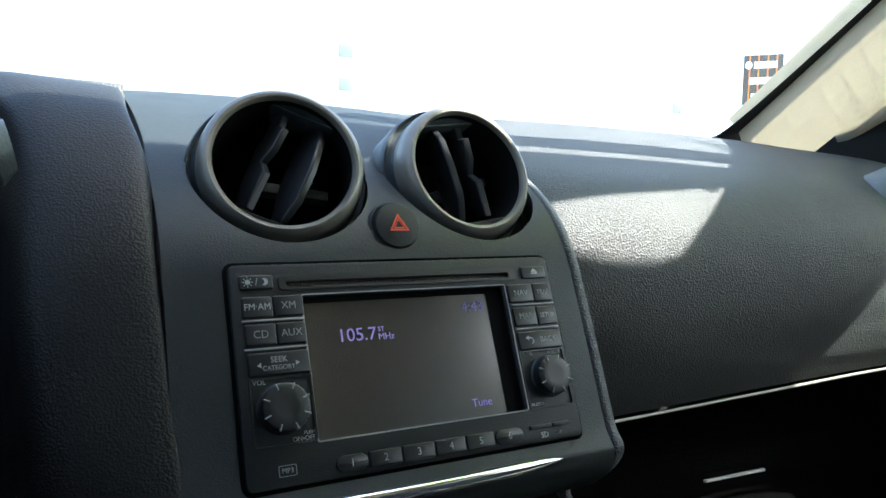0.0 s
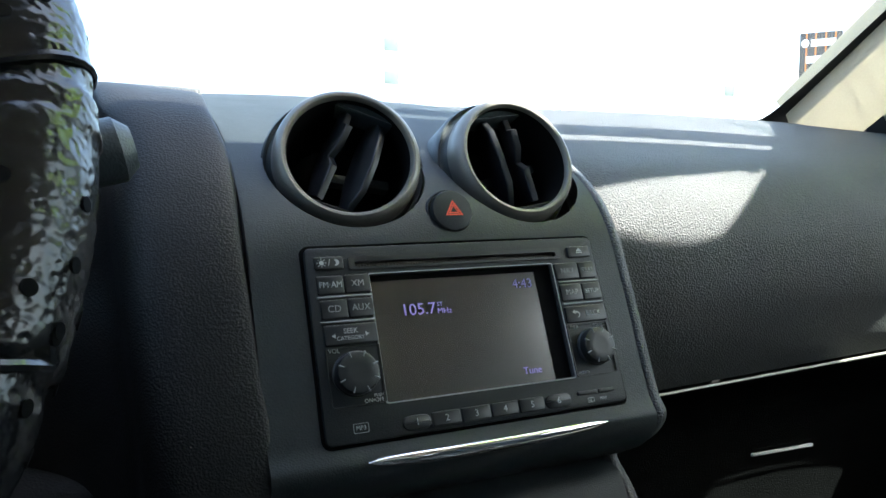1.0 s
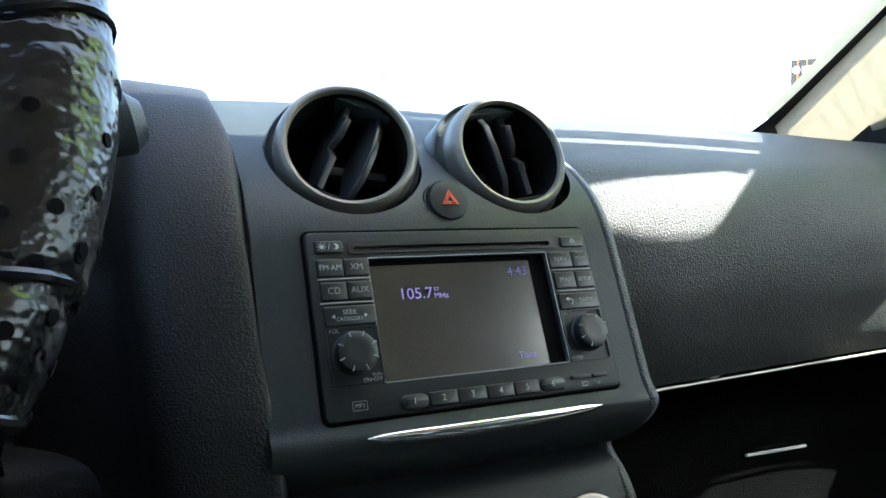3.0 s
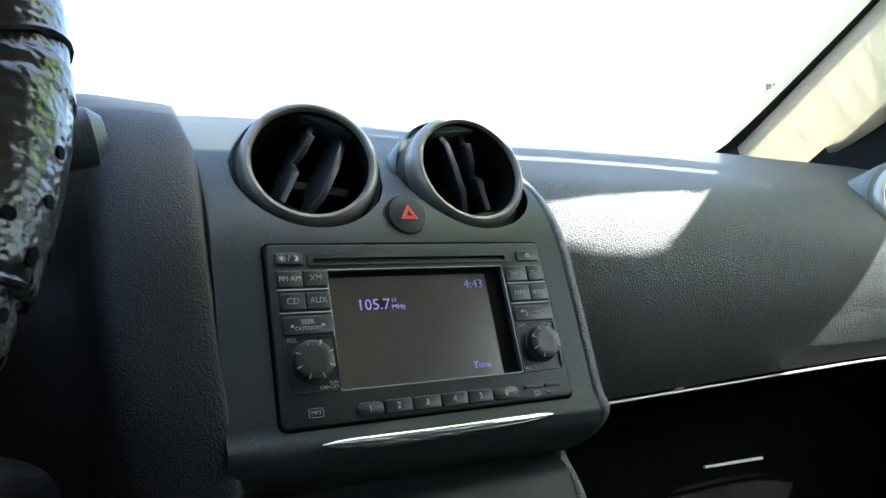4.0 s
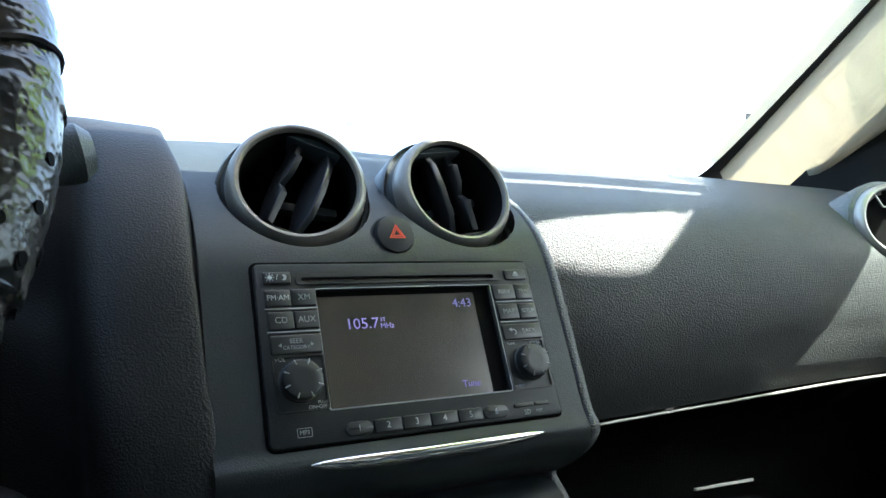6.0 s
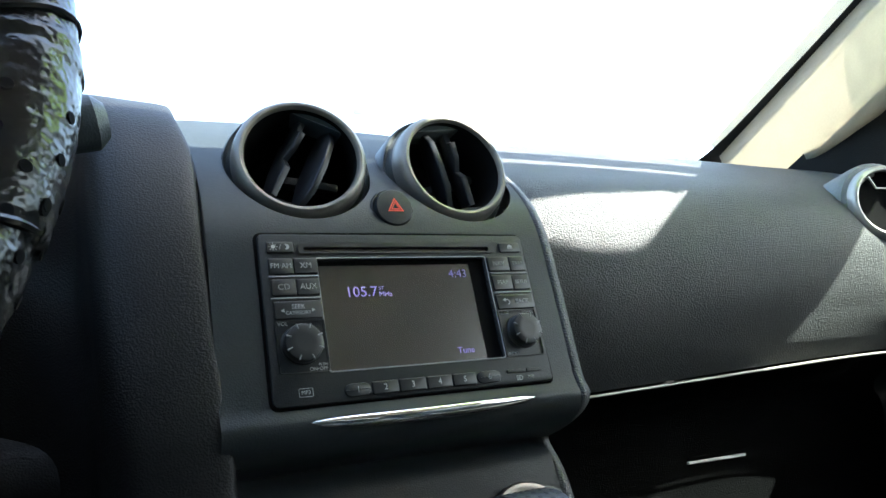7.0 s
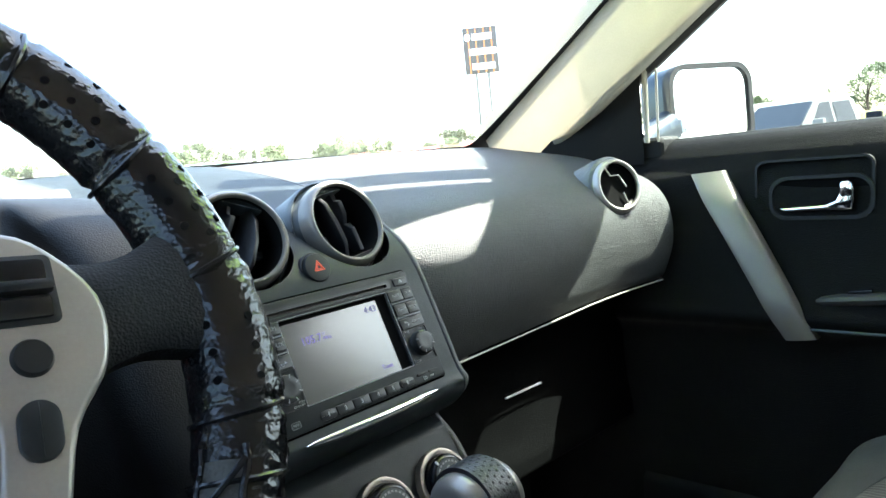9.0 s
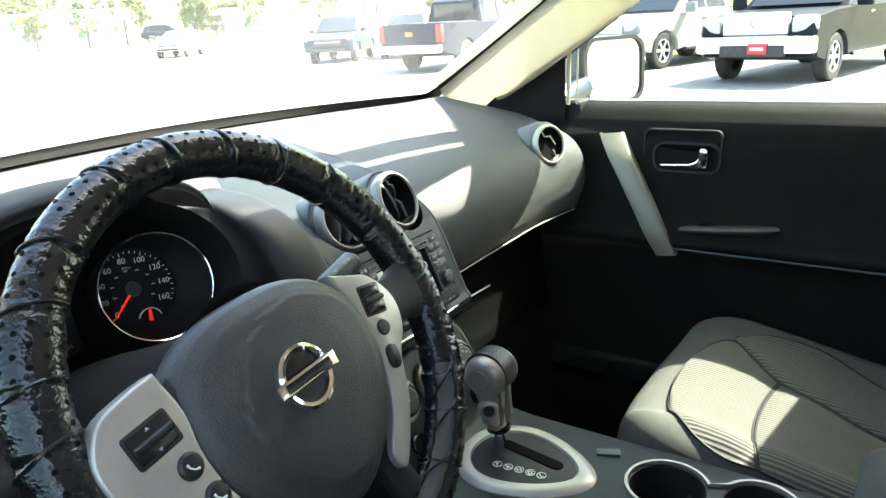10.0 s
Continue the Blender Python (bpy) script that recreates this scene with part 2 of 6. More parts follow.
def rbox(size, m=I4, r=0.001, seg=2, bm=None):
    """A box with rounded edges, centred on m."""
    bm = bm or bmesh.new()
    made = bmesh.ops.create_cube(bm, size=1.0, matrix=m @ Matrix.Diagonal((*size, 1)))
    if r:
        edges = list({e for v in made["verts"] for e in v.link_edges})
        bmesh.ops.bevel(bm, geom=edges, offset=r, segments=seg, profile=0.6, affect="EDGES", clamp_overlap=True)
    return bm


def rrect(w, h, r, n=5, cx=0.0, cy=0.0):
    pts = []
    for qx, qy, a0 in ((1, 1, 0), (-1, 1, 90), (-1, -1, 180), (1, -1, 270)):
        for i in range(n + 1):
            a = radians(a0 + 90 * i / n)
            pts.append((cx + qx * (w / 2 - r) + r * math.cos(a), cy + qy * (h / 2 - r) + r * math.sin(a)))
    return pts


def prism(pts, z0, z1, m=I4, bevel=0.0, bm=None, seg=2):
    """A flat outline pulled up from z0 to z1, its top edge rounded by bevel."""
    bm = bm or bmesh.new()
    cx, cy = sum(p[0] for p in pts) / len(pts), sum(p[1] for p in pts) / len(pts)
    size = max(max(abs(p[0] - cx) for p in pts), 1e-6)
    layers = [(z0, 0.0)]
    if bevel:
        for i in range(seg + 1):
            a = math.pi / 2 * i / seg
            layers.append((z1 - bevel * (1 - math.sin(a)), bevel * (1 - math.cos(a))))
    else:
        layers.append((z1, 0.0))
    n = len(pts)
    norms = []
    area = sum(pts[i - 1][0] * pts[i][1] - pts[i][0] * pts[i - 1][1] for i in range(n))
    for i in range(n):
        a, b = Vector(pts[i - 1]), Vector(pts[(i + 1) % n])
        d = (b - a)
        d = Vector((d.y, -d.x)).normalized() if d.length > 1e-9 else Vector((0, 0))
        norms.append(d if area > 0 else -d)
    rings = [[bm.verts.new(m @ Vector((p[0] - q.x * ins, p[1] - q.y * ins, z))) for p, q in zip(pts, norms)] for z, ins in layers]
    for a, b in zip(rings, rings[1:]):
        for i in range(n):
            bm.faces.new((a[i], a[(i + 1) % n], b[(i + 1) % n], b[i]))
    bm.faces.new(rings[-1])
    bm.faces.new(rings[0][::-1])
    return bm


def frame_prism(outer, inner, z0, z1, m=I4, bm=None):
    """A flat ring between two outlines with equal counts of points."""
    bm = bm or bmesh.new()
    n = len(outer)
    quad = [[bm.verts.new(m @ Vector((p[0], p[1], z))) for p in o] for o, z in ((outer, z0), (outer, z1), (inner, z1), (inner, z0))]
    for k in range(4):
        a, b = quad[k], quad[(k + 1) % 4]
        for i in range(n):
            bm.faces.new((a[i], a[(i + 1) % n], b[(i + 1) % n], b[i]))
    return bm


def loft(rings, m=I4, bm=None):
    """A skin over closed outlines of equal counts, each at its own height."""
    bm = bm or bmesh.new()
    made = [[bm.verts.new(m @ Vector((p[0], p[1], z))) for p in o] for o, z in rings]
    n = len(made[0])
    for a, b in zip(made, made[1:]):
        for i in range(n):
            bm.faces.new((a[i], a[(i + 1) % n], b[(i + 1) % n], b[i]))
    return bm


def spline(pts, n):
    """A smooth run of n points through pts."""
    pts = [Vector(p) for p in pts]
    k = len(pts) - 1
    out = []
    for i in range(n):
        s = i / (n - 1) * k
        j = min(int(s), k - 1)
        f = s - j
        p1, p2 = pts[j], pts[j + 1]
        p0 = pts[j - 1] if j else p1 * 2 - p2
        p3 = pts[j + 2] if j + 2 <= k else p2 * 2 - p1
        out.append(0.5 * (2 * p1 + (p2 - p0) * f + (2 * p0 - 5 * p1 + 4 * p2 - p3) * f * f + (3 * p1 - p0 - 3 * p2 + p3) * f ** 3))
    return out


def sheet(rows, nu, nv, thick=0.0, bm=None):
    """A smooth skin through rows of points; thick gives it a body behind."""
    bm = bm or bmesh.new()
    fine = [spline(r, nv) for r in rows]
    cols = [spline([r[j] for r in fine], nu) for j in range(nv)]
    grid = [[bm.verts.new(cols[j][i]) for j in range(nv)] for i in range(nu)]
    faces = [bm.faces.new((grid[i][j], grid[i][j + 1], grid[i + 1][j + 1], grid[i + 1][j])) for i in range(nu - 1) for j in range(nv - 1)]
    if thick:
        bmesh.ops.solidify(bm, geom=faces, thickness=thick)
    return bm


def sweep(path, radius, seg=12, closed=False, bm=None, flat=1.0, cap=True):
    """A tube along a path; radius may be one number or one for each point."""
    bm = bm or bmesh.new()
    path = [Vector(p) for p in path]
    n = len(path)
    rad = radius if isinstance(radius, (list, tuple)) else [radius] * n
    side = None
    rings = []
    for i in range(n):
        d = (path[(i + 1) % n] - path[i - 1]) if closed or 0 < i < n - 1 else (path[1] - path[0] if i == 0 else path[-1] - path[-2])
        d.normalize()
        if side is None:
            side = d.cross(Vector((0, 0, 1)))
            if side.length < 0.1:
                side = d.cross(Vector((1, 0, 0)))
        side = (side - d * side.dot(d)).normalized()
        up = side.cross(d)
        rings.append([bm.verts.new(path[i] + rad[i] * (side * math.cos(2 * math.pi * k / seg) + up * flat * math.sin(2 * math.pi * k / seg))) for k in range(seg)])
    for i in range(n if closed else n - 1):
        a, b = rings[i], rings[(i + 1) % n]
        for k in range(seg):
            bm.faces.new((a[k], a[(k + 1) % seg], b[(k + 1) % seg], b[k]))
    if cap and not closed:
        bm.faces.new(rings[0][::-1])
        bm.faces.new(rings[-1])
    return bm


def writing(name, body, size, m, mat, parent, wide=1.0, thick=0.00025, label=""):
    """Raised print of Blender's own font, centred on m."""
    cu = bpy.data.curves.new(name, "FONT")
    cu.body, cu.size, cu.align_x, cu.align_y, cu.extrude = body, size, "CENTER", "CENTER", thick
    cu.resolution_u = 3
    tmp = bpy.data.objects.new(name, cu)
    scene.collection.objects.link(tmp)
    me = bpy.data.meshes.new_from_object(tmp.evaluated_get(bpy.context.evaluated_depsgraph_get()))
    bpy.data.objects.remove(tmp)
    bpy.data.curves.remove(cu)
    me.transform(m @ Matrix.Diagonal((wide, 1, 1, 1)))
    me.materials.clear()
    me.materials.append(mat)
    ob = new(name, me)
    hang(ob, parent)
    return tagged(ob, label)


def cut(ob, cutter):
    """Takes the cutter's shape out of ob's mesh."""
    tool = bpy.data.objects.new("tool", mesh_of(cutter, "tool", DARK))
    scene.collection.objects.link(tool)
    mod = ob.modifiers.new("cut", "BOOLEAN")
    mod.object, mod.operation, mod.solver = tool, "DIFFERENCE", "MANIFOLD"
    me = bpy.data.meshes.new_from_object(ob.evaluated_get(bpy.context.evaluated_depsgraph_get()))
    ob.modifiers.clear()
    old = ob.data
    fresh = bmesh.new()
    fresh.from_mesh(me)
    for e in fresh.edges:
        if len(e.link_faces) == 2 and e.calc_face_angle(0) > radians(30):
            e.smooth = False
    fresh.to_mesh(me)
    fresh.free()
    ob.data = me
    bpy.data.meshes.remove(old)
    bpy.data.objects.remove(tool)
    return ob

# ---- cabin shell ----
RM = pose(0.0047, -0.0172, 1.0066, 66.8, 0, 1.1) @ Matrix.Diagonal((0.987, 0.972, 0.98, 1))      # the centre of the radio's face: x across, y up the face, z out of it


def R(x, u, h):
    return RM @ Vector((x, u, h))


def pillar_point(k, side=1):
    """The inner windscreen edge of the front pillar, k from foot to head."""
    return Vector((side * (0.708 - 0.115 * k), 0.390 - 0.656 * k, 1.182 + 0.395 * k))


def front_pillar(side):
    rows = []
    for k in (0.0, 0.12, 0.3, 0.5, 0.75, 1.0, 1.10):
        p = pillar_point(k, side)
        rows.append([p + Vector((side * x, y, z)) for x, y, z in ((0.016, 0.034, 0.026), (0, 0, 0), (0.001, -0.010, -0.026), (0.006, -0.030, -0.060), (0.018, -0.050, -0.086), (0.050, -0.052, -0.086))])
    return sheet(rows, 26, 22, 0.006)


solo("pillar_right", front_pillar(1), BEIGE, "beige moulded front pillar trim beside the windscreen", "pillar", "structure")
solo("pillar_left", front_pillar(-1), BEIGE, "beige moulded front pillar trim at the driver's door", "pillar", "structure")

# roof lining, rear bulkhead and floor close the cabin
solo("floor", sheet([[(x, y, z) for x in (-0.72, -0.2, 0.2, 0.72)] for y, z in ((0.62, 0.62), (0.45, 0.34), (0.2, 0.30), (-0.4, 0.30), (-2.3, 0.34))], 24, 12, 0.03),
     CARPET, "dark carpeted cabin floor", "floor", "structure")
solo("wall_rear", rbox((1.44, 0.05, 0.80), pose(0, -2.3, 0.70), 0.01), SOFT_HARD, "dark plastic rear bulkhead", "wall", "structure")
solo("wall_front", sheet([[(x, y, z) for x in (-0.74, 0, 0.74)] for y, z in ((0.66, 0.30), (0.62, 0.7), (0.62, 1.0), (0.60, 1.10))], 12, 6, 0.02), DARK, "black firewall behind the dashboard", "wall", "structure")
for s in (-1, 1):
    solo("pillar_middle", sheet([[(s * x, y, z) for y in (-0.82, -0.90, -1.0)] for x, z in ((0.74, 0.3), (0.745, 1.0), (0.72, 1.3), (0.655, 1.55))], 14, 6, 0.04),
         BEIGE, "beige middle pillar trim", "pillar", "structure")
    solo("roof_rail", sweep([(s * 0.650, -0.20, 1.565), (s * 0.668, -0.6, 1.57), (s * 0.67, -1.5, 1.565), (s * 0.66, -2.3, 1.545)], 0.035, 10), BEIGE, "beige roof rail trim", "trim", "structure")
solo("wall_rear_side", rbox((0.05, 1.4, 0.85), pose(0.76, -1.6, 0.72), 0.01), SOFT_HARD, "dark plastic rear door lining", "wall", "structure")
solo("wall_rear_side", rbox((0.05, 1.4, 0.85), pose(-0.76, -1.6, 0.72), 0.01), SOFT_HARD, "dark plastic rear door lining", "wall", "structure")

# windscreen: glass with a black ceramic band along its foot and sides
def screen_point(a, k):
    """a from -1 (driver's side) to 1, k from the foot to the head."""
    bow = 1 - a * a
    p = pillar_point(k)
    return Vector((a * (p.x + 0.012), p.y + 0.030 + bow * (0.105 + 0.09 * max(0.0, 1 - k) ** 3), p.z - 0.012 + 0.008 * bow))


glass = solo("windscreen", sheet([[screen_point(a, k) for a in (-1, -0.6, -0.2, 0.2, 0.6, 1)] for k in (0, 0.2, 0.4, 0.6, 0.8, 1.0, 1.22)], 25, 30), GLASS,
             "clear laminated windscreen", "windscreen", "structure")
glass.visible_shadow = False


def band(outer, inner, n=60):
    """A strip of black ceramic print between two runs of points on the glass."""
    a, b = spline(outer, n), spline(inner, n)
    bm = bmesh.new()
    va, vb = [bm.verts.new(p) for p in a], [bm.verts.new(p) for p in b]
    faces = [bm.faces.new((va[i], va[i + 1], vb[i + 1], vb[i])) for i in range(n - 1)]
    bmesh.ops.solidify(bm, geom=faces, thickness=0.002)
    return bm


def on_glass(a, k):
    return screen_point(a, k) + Vector((0, -0.002, -0.003))


foot_out = [on_glass(a, -0.085) for a in (-1, -0.6, -0.2, 0.2, 0.6, 1)]
foot_in = [on_glass(a, k) for a, k in ((-0.98, 0.024), (-0.6, 0.022), (-0.2, 0.021), (0.2, 0.021), (0.6, 0.022), (0.98, 0.024))]
solo("windscreen_band", band(foot_out, foot_in), RUBBER, "black ceramic band along the windscreen foot", "trim", "structure")
for s in (-1, 1):
    outer = [on_glass(s * 1.02, k) for k in (-0.02, 0.05, 0.12, 0.3, 0.6, 1)]
    inner = [on_glass(s * a, k) for a, k in ((0.86, 0.006), (0.925, 0.014), (0.964, 0.055), (0.975, 0.3), (0.976, 0.6), (0.976, 1))]
    solo("windscreen_band", band(outer, inner), RUBBER, "black ceramic band along the windscreen side", "trim", "structure")


# the roof follows the curved head of the windscreen
ACROSS = ((-0.66, 1.545), (-0.4, 1.60), (0, 1.615), (0.4, 1.60), (0.66, 1.545))
head_y = lambda x: screen_point(max(-0.99, min(0.99, x / 0.60)), 1.05).y
solo("ceiling", sheet([[(x, head_y(x) if f is None else f, z) for x, z in ACROSS] for f in (None, -0.5, -0.9, -1.5, -2.3)], 12, 24, 0.03),
     HEADLINER, "beige fabric roof lining", "ceiling", "structure")
solo("roof_panel", sheet([[(x * 1.06, head_y(x) if f is None else f, z + 0.046) for x, z in ACROSS] for f in (None, -0.5, -0.9, -1.5, -2.35)], 12, 24, 0.012), INK_WHITE, "white painted roof panel", "roof", "structure")
solo("windscreen_header", sweep([screen_point(a, 1.06) + Vector((0, -0.012, 0.0)) for a in np.linspace(-1.04, 1.04, 21)], 0.020, 10), BEIGE, "beige trim above the windscreen", "trim", "structure")

# black ceramic band along the head, with rounded corners
half_out = ((0.3, 1.10), (0.6, 1.10), (0.88, 1.09), (1.0, 1.06), (1.04, 1.0), (1.05, 0.9), (1.05, 0.78))
half_in = ((0.3, 1.02), (0.6, 1.015), (0.82, 0.998), (0.90, 0.982), (0.944, 0.957), (0.968, 0.92), (0.976, 0.78))
head_out, head_in = ([on_glass(-a, k) for a, k in half[::-1]] + [on_glass(a, k) for a, k in half] for half in (half_out, half_in))
solo("windscreen_band", band(head_out, head_in, 160), RUBBER, "black ceramic band along the windscreen head", "trim", "structure")

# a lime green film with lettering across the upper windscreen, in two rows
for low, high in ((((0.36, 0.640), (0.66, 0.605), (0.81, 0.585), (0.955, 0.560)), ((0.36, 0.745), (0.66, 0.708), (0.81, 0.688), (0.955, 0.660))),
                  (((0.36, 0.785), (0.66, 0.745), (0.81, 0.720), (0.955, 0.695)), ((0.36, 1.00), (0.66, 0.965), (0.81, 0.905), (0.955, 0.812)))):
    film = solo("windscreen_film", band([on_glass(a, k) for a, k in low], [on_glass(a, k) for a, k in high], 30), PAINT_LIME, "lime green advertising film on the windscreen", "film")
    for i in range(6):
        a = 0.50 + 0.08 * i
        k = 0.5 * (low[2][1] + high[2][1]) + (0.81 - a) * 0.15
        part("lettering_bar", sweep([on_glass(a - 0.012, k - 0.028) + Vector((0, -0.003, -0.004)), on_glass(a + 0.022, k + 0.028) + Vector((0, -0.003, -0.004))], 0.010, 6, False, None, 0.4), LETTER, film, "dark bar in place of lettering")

# rear glazing, out of view: glass darkened to cut light on the cowl
for s in (-1, 1):
    solo("window_rear_side", sheet([[(s * (0.765 - 0.22 * max(0, z - 1.14)), y, z) for z in (1.14, 1.3, 1.55)] for y in (-0.90, -1.6, -2.3)], 4, 5, 0.004), REAR_DIM, "unseen rear side window, darkened to cut light", "window", "structure")
solo("window_rear", rbox((1.36, 0.006, 0.48), pose(0, -2.3, 1.33), 0), REAR_DIM, "unseen rear window, darkened to cut light", "window", "structure")

# side panels that close the foot wells and the body below the windows
for s in (-1, 1):
    solo("wall_kick", rbox((0.06, 0.42, 0.84), pose(s * 0.785, 0.52, 0.68), 0.01), DARK, "black footwell side panel", "wall", "structure")
    solo("wall_kick", rbox((0.10, 0.14, 0.05), pose(s * 0.765, 0.40, 1.135), 0.01), DARK, "black panel beside the dashboard end", "wall", "structure")
    solo("wall_sill", rbox((0.12, 3.0, 0.12), pose(s * 0.77, -0.85, 0.32), 0.02), DARK, "black door sill", "wall", "structure")
    solo("wall_quarter", rbox((0.12, 0.20, 0.90), pose(s * 0.80, -0.92, 0.72), 0.02), DARK, "black body panel between the doors", "wall", "structure")

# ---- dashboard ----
# near-black for recesses, gaps and holes, with their shade put into the colour
HOLE_SHADE = material("hole_shade_black", (0.002, 0.002, 0.002), 0.9, spec=0.1)
dash = thing("dashboard", (0, 0.25, 0.85), "dark grey grained plastic dashboard with a satin centre fascia", "dashboard")


def fascia_profile(x):
    """From the dash top down over the vents and the radio to the lower lip."""
    c = -0.0025 * (x / 0.12) ** 2
    world_pts = [(0.37, 1.176), (0.26, 1.160), (0.16, 1.138), (0.095, 1.118)]
    pts = [Vector((R(x, 0, 0).x, y + 0.019 * x, z + c)) for y, z in world_pts]
    pts += [R(x, u, h + c) for u, h in ((0.118, -0.030), (0.088, -0.0105), (0.058, -0.0015), (0.02, 0.0), (-0.02, 0.0), (-0.052, 0.0), (-0.066, 0.003), (-0.076, -0.004), (-0.083, -0.020), (-0.086, -0.045))]
    return pts


FASCIA_R = 0.1125
fascia = part("fascia", sheet([fascia_profile(x) for x in (-0.1215, -0.09, -0.04, 0, 0.04, 0.085, FASCIA_R)], 90, 190, 0.006), FASCIA, dash, "smooth satin charcoal centre fascia")

part("joint_filler", sheet([[p + Vector((0, 0.007, -0.007)) for p in fascia_profile(x)] for x in (-0.136, -0.1225, -0.109)], 6, 60), DARK, dash)

# vents: centre, half size and the pose of each
VENT_U, VENT_H, VENT_R = 0.1132, -0.012, 0.0450
VENTS = [RM @ pose(x, VENT_U, VENT_H, 0, yaw, 0) for x, yaw in ((-0.0550, -6), (0.0598, 2))]
hole = bmesh.new()
for m in VENTS:
    lathe([(0, -0.09), (0.0495, -0.09), (0.0495, 0.05), (0, 0.05)], m, 96, hole)
cut(fascia, hole)
cut(fascia, prism(rrect(0.1898, 0.1098, 0.0050, 4, 0, -0.002), -0.03, 0.03, RM))

# soft grained border and side wall to the right of the fascia, going on down beside the climate panel
border = []
for i, p in enumerate(fascia_profile(FASCIA_R)):
    q = p - Vector((0.1165, 0, 0))
    n = Vector((0, -0.914, 0.404)) if i > 3 else Vector((0, -0.3, 0.95))
    squeeze = 1.0 if i < 11 else (0.97 if i == 11 else 0.93)
    border.append([q + Vector((x * squeeze, 0, 0)) + n * h for x, h in ((0.1165, -0.004), (0.1195, 0.0), (0.1245, -0.002), (0.129, -0.010), (0.132, -0.05), (0.135, -0.12))])
for y, z in ((-0.035, 0.885), (-0.075, 0.815), (-0.085, 0.77)):
    border.append([Vector((x + 0.0055, y + 0.009 + d, z)) for x, d in ((0.103, 0.0), (0.107, -0.003), (0.112, 0.0), (0.116, 0.012), (0.118, 0.05), (0.12, 0.14))])
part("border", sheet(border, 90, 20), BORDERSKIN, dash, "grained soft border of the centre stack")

# passenger side pad
PAD = [(0.374, 1.171), (0.30, 1.158), (0.21, 1.138), (0.14, 1.116), (0.083, 1.093), (0.052, 1.056), (0.046, 1.0), (0.062, 0.95), (0.088, 0.9155)]


def pad_row(x):
    out = []
    for i, (y, z) in enumerate(PAD):
        lift = 0.004 * (1 - ((x - 0.4) / 0.3) ** 2)
        y2, z2 = y, z + lift
        if x > 0.5:                       # the end of the pad swells towards the door
            k = (x - 0.5) / 0.22
            y2 -= 0.036 * k * k * (1 if i > 1 else 0)
            z2 += 0.016 * (x - 0.25) / 0.4 if i == 8 else 0.0
        if x < 0.2:
            y2 += 0.012 * (0.2 - x) / 0.08 * (1 if 3 < i < 8 else 0)
        if i == 8:
            z2 = 0.9145 + 0.046 * (x - 0.218)
            y2 = 0.088 - 0.041 * (x - 0.218) - (0.03 * ((x - 0.5) / 0.22) ** 2 if x > 0.5 else 0)
        out.append((x, y2, z2))
    return out


pad = part("passenger_pad", sheet([pad_row(x) for x in (0.125, 0.2, 0.3, 0.4, 0.5, 0.58, 0.645, 0.688)], 60, 70, 0.006), SOFT, dash, "soft grained passenger side pad")
SIDE_VENT = Vector((0.585, 0.050, 1.092))
SVM = look(SIDE_VENT, SIDE_VENT + Vector((0.34, 0.92, -0.24)))
cut(pad, lathe([(0, -0.08), (0.0435, -0.08), (0.0435, 0.05), (0, 0.05)], SVM, 48))
# bright seam under the pad
part("seam_trim", sweep([(x, 0.0845 - 0.041 * (x - 0.218) - (0.03 * ((x - 0.5) / 0.22) ** 2 if x > 0.5 else 0), 0.9118 + 0.046 * (x - 0.218)) for x in np.linspace(0.13, 0.69, 30)], 0.0014, 8), PULL, dash, "thin bright seam trim")

# glove box door below
glove_rows = []
for x in (0.125, 0.25, 0.4, 0.55, 0.70):
    dy = -0.041 * (x - 0.218)
    dz = 0.046 * (x - 0.218)
    glove_rows.append([(x, 0.094 + dy, 0.908 + dz), (x, 0.126 + dy, 0.892 + dz * 0.7), (x, 0.143 + dy, 0.86), (x, 0.145 + dy, 0.81), (x, 0.142 + dy, 0.755), (x, 0.136 + dy, 0.712), (x, 0.150 + dy, 0.690), (x, 0.25, 0.66), (x, 0.36, 0.62)])
glove = part("glovebox_door", sheet(glove_rows, 30, 40, 0.006), GLOVESKIN, dash, "hard grained glove box door")
LATCH = Vector((0.429, 0.1365, 0.8165))
lm = Matrix.Translation(LATCH) @ pose(0, 0, 0, 74, 0, -2.3)
# metal lip in white print colour, which paints the sun's glint on it
latch = part("latch", prism(rrect(0.080, 0.0030, 0.0010, 3), -0.010, 0.0036, lm, 0.0004), INK_WHITE, glove, "metal lip of the glove box latch, sun glint painted white")
# a flat black plate; the recess's shade is only its colour
part("latch_recess", prism(rrect(0.082, 0.022, 0.002, 3, 0.002, 0.0135), -0.008, 0.0016, lm), HOLE_SHADE, glove, "black plate painted as the shaded recess above the latch")

# driver side: dash top, cowl beside the fascia, instrument hood, knee panel
part("dash_top", sheet([[(x, y, z + 0.006 * (1 - ((x + 0.4) / 0.4) ** 2)) for y, z in ((0.372, 1.177), (0.30, 1.166), (0.23, 1.156), (0.195, 1.150), (0.190, 1.10))] for x in (-0.74, -0.55, -0.4, -0.25, -0.117)], 30, 30, 0.006),
     SOFT, dash, "soft grained dash top")
part("dash_end", sheet([[(x, y, z) for y, z in ((0.21, 1.152), (0.13, 1.134), (0.095, 1.09), (0.085, 1.00), (0.095, 0.93))] for x in (-0.74, -0.64, -0.545)], 12, 24, 0.006), SOFT, dash, "grained dash end beside the door")
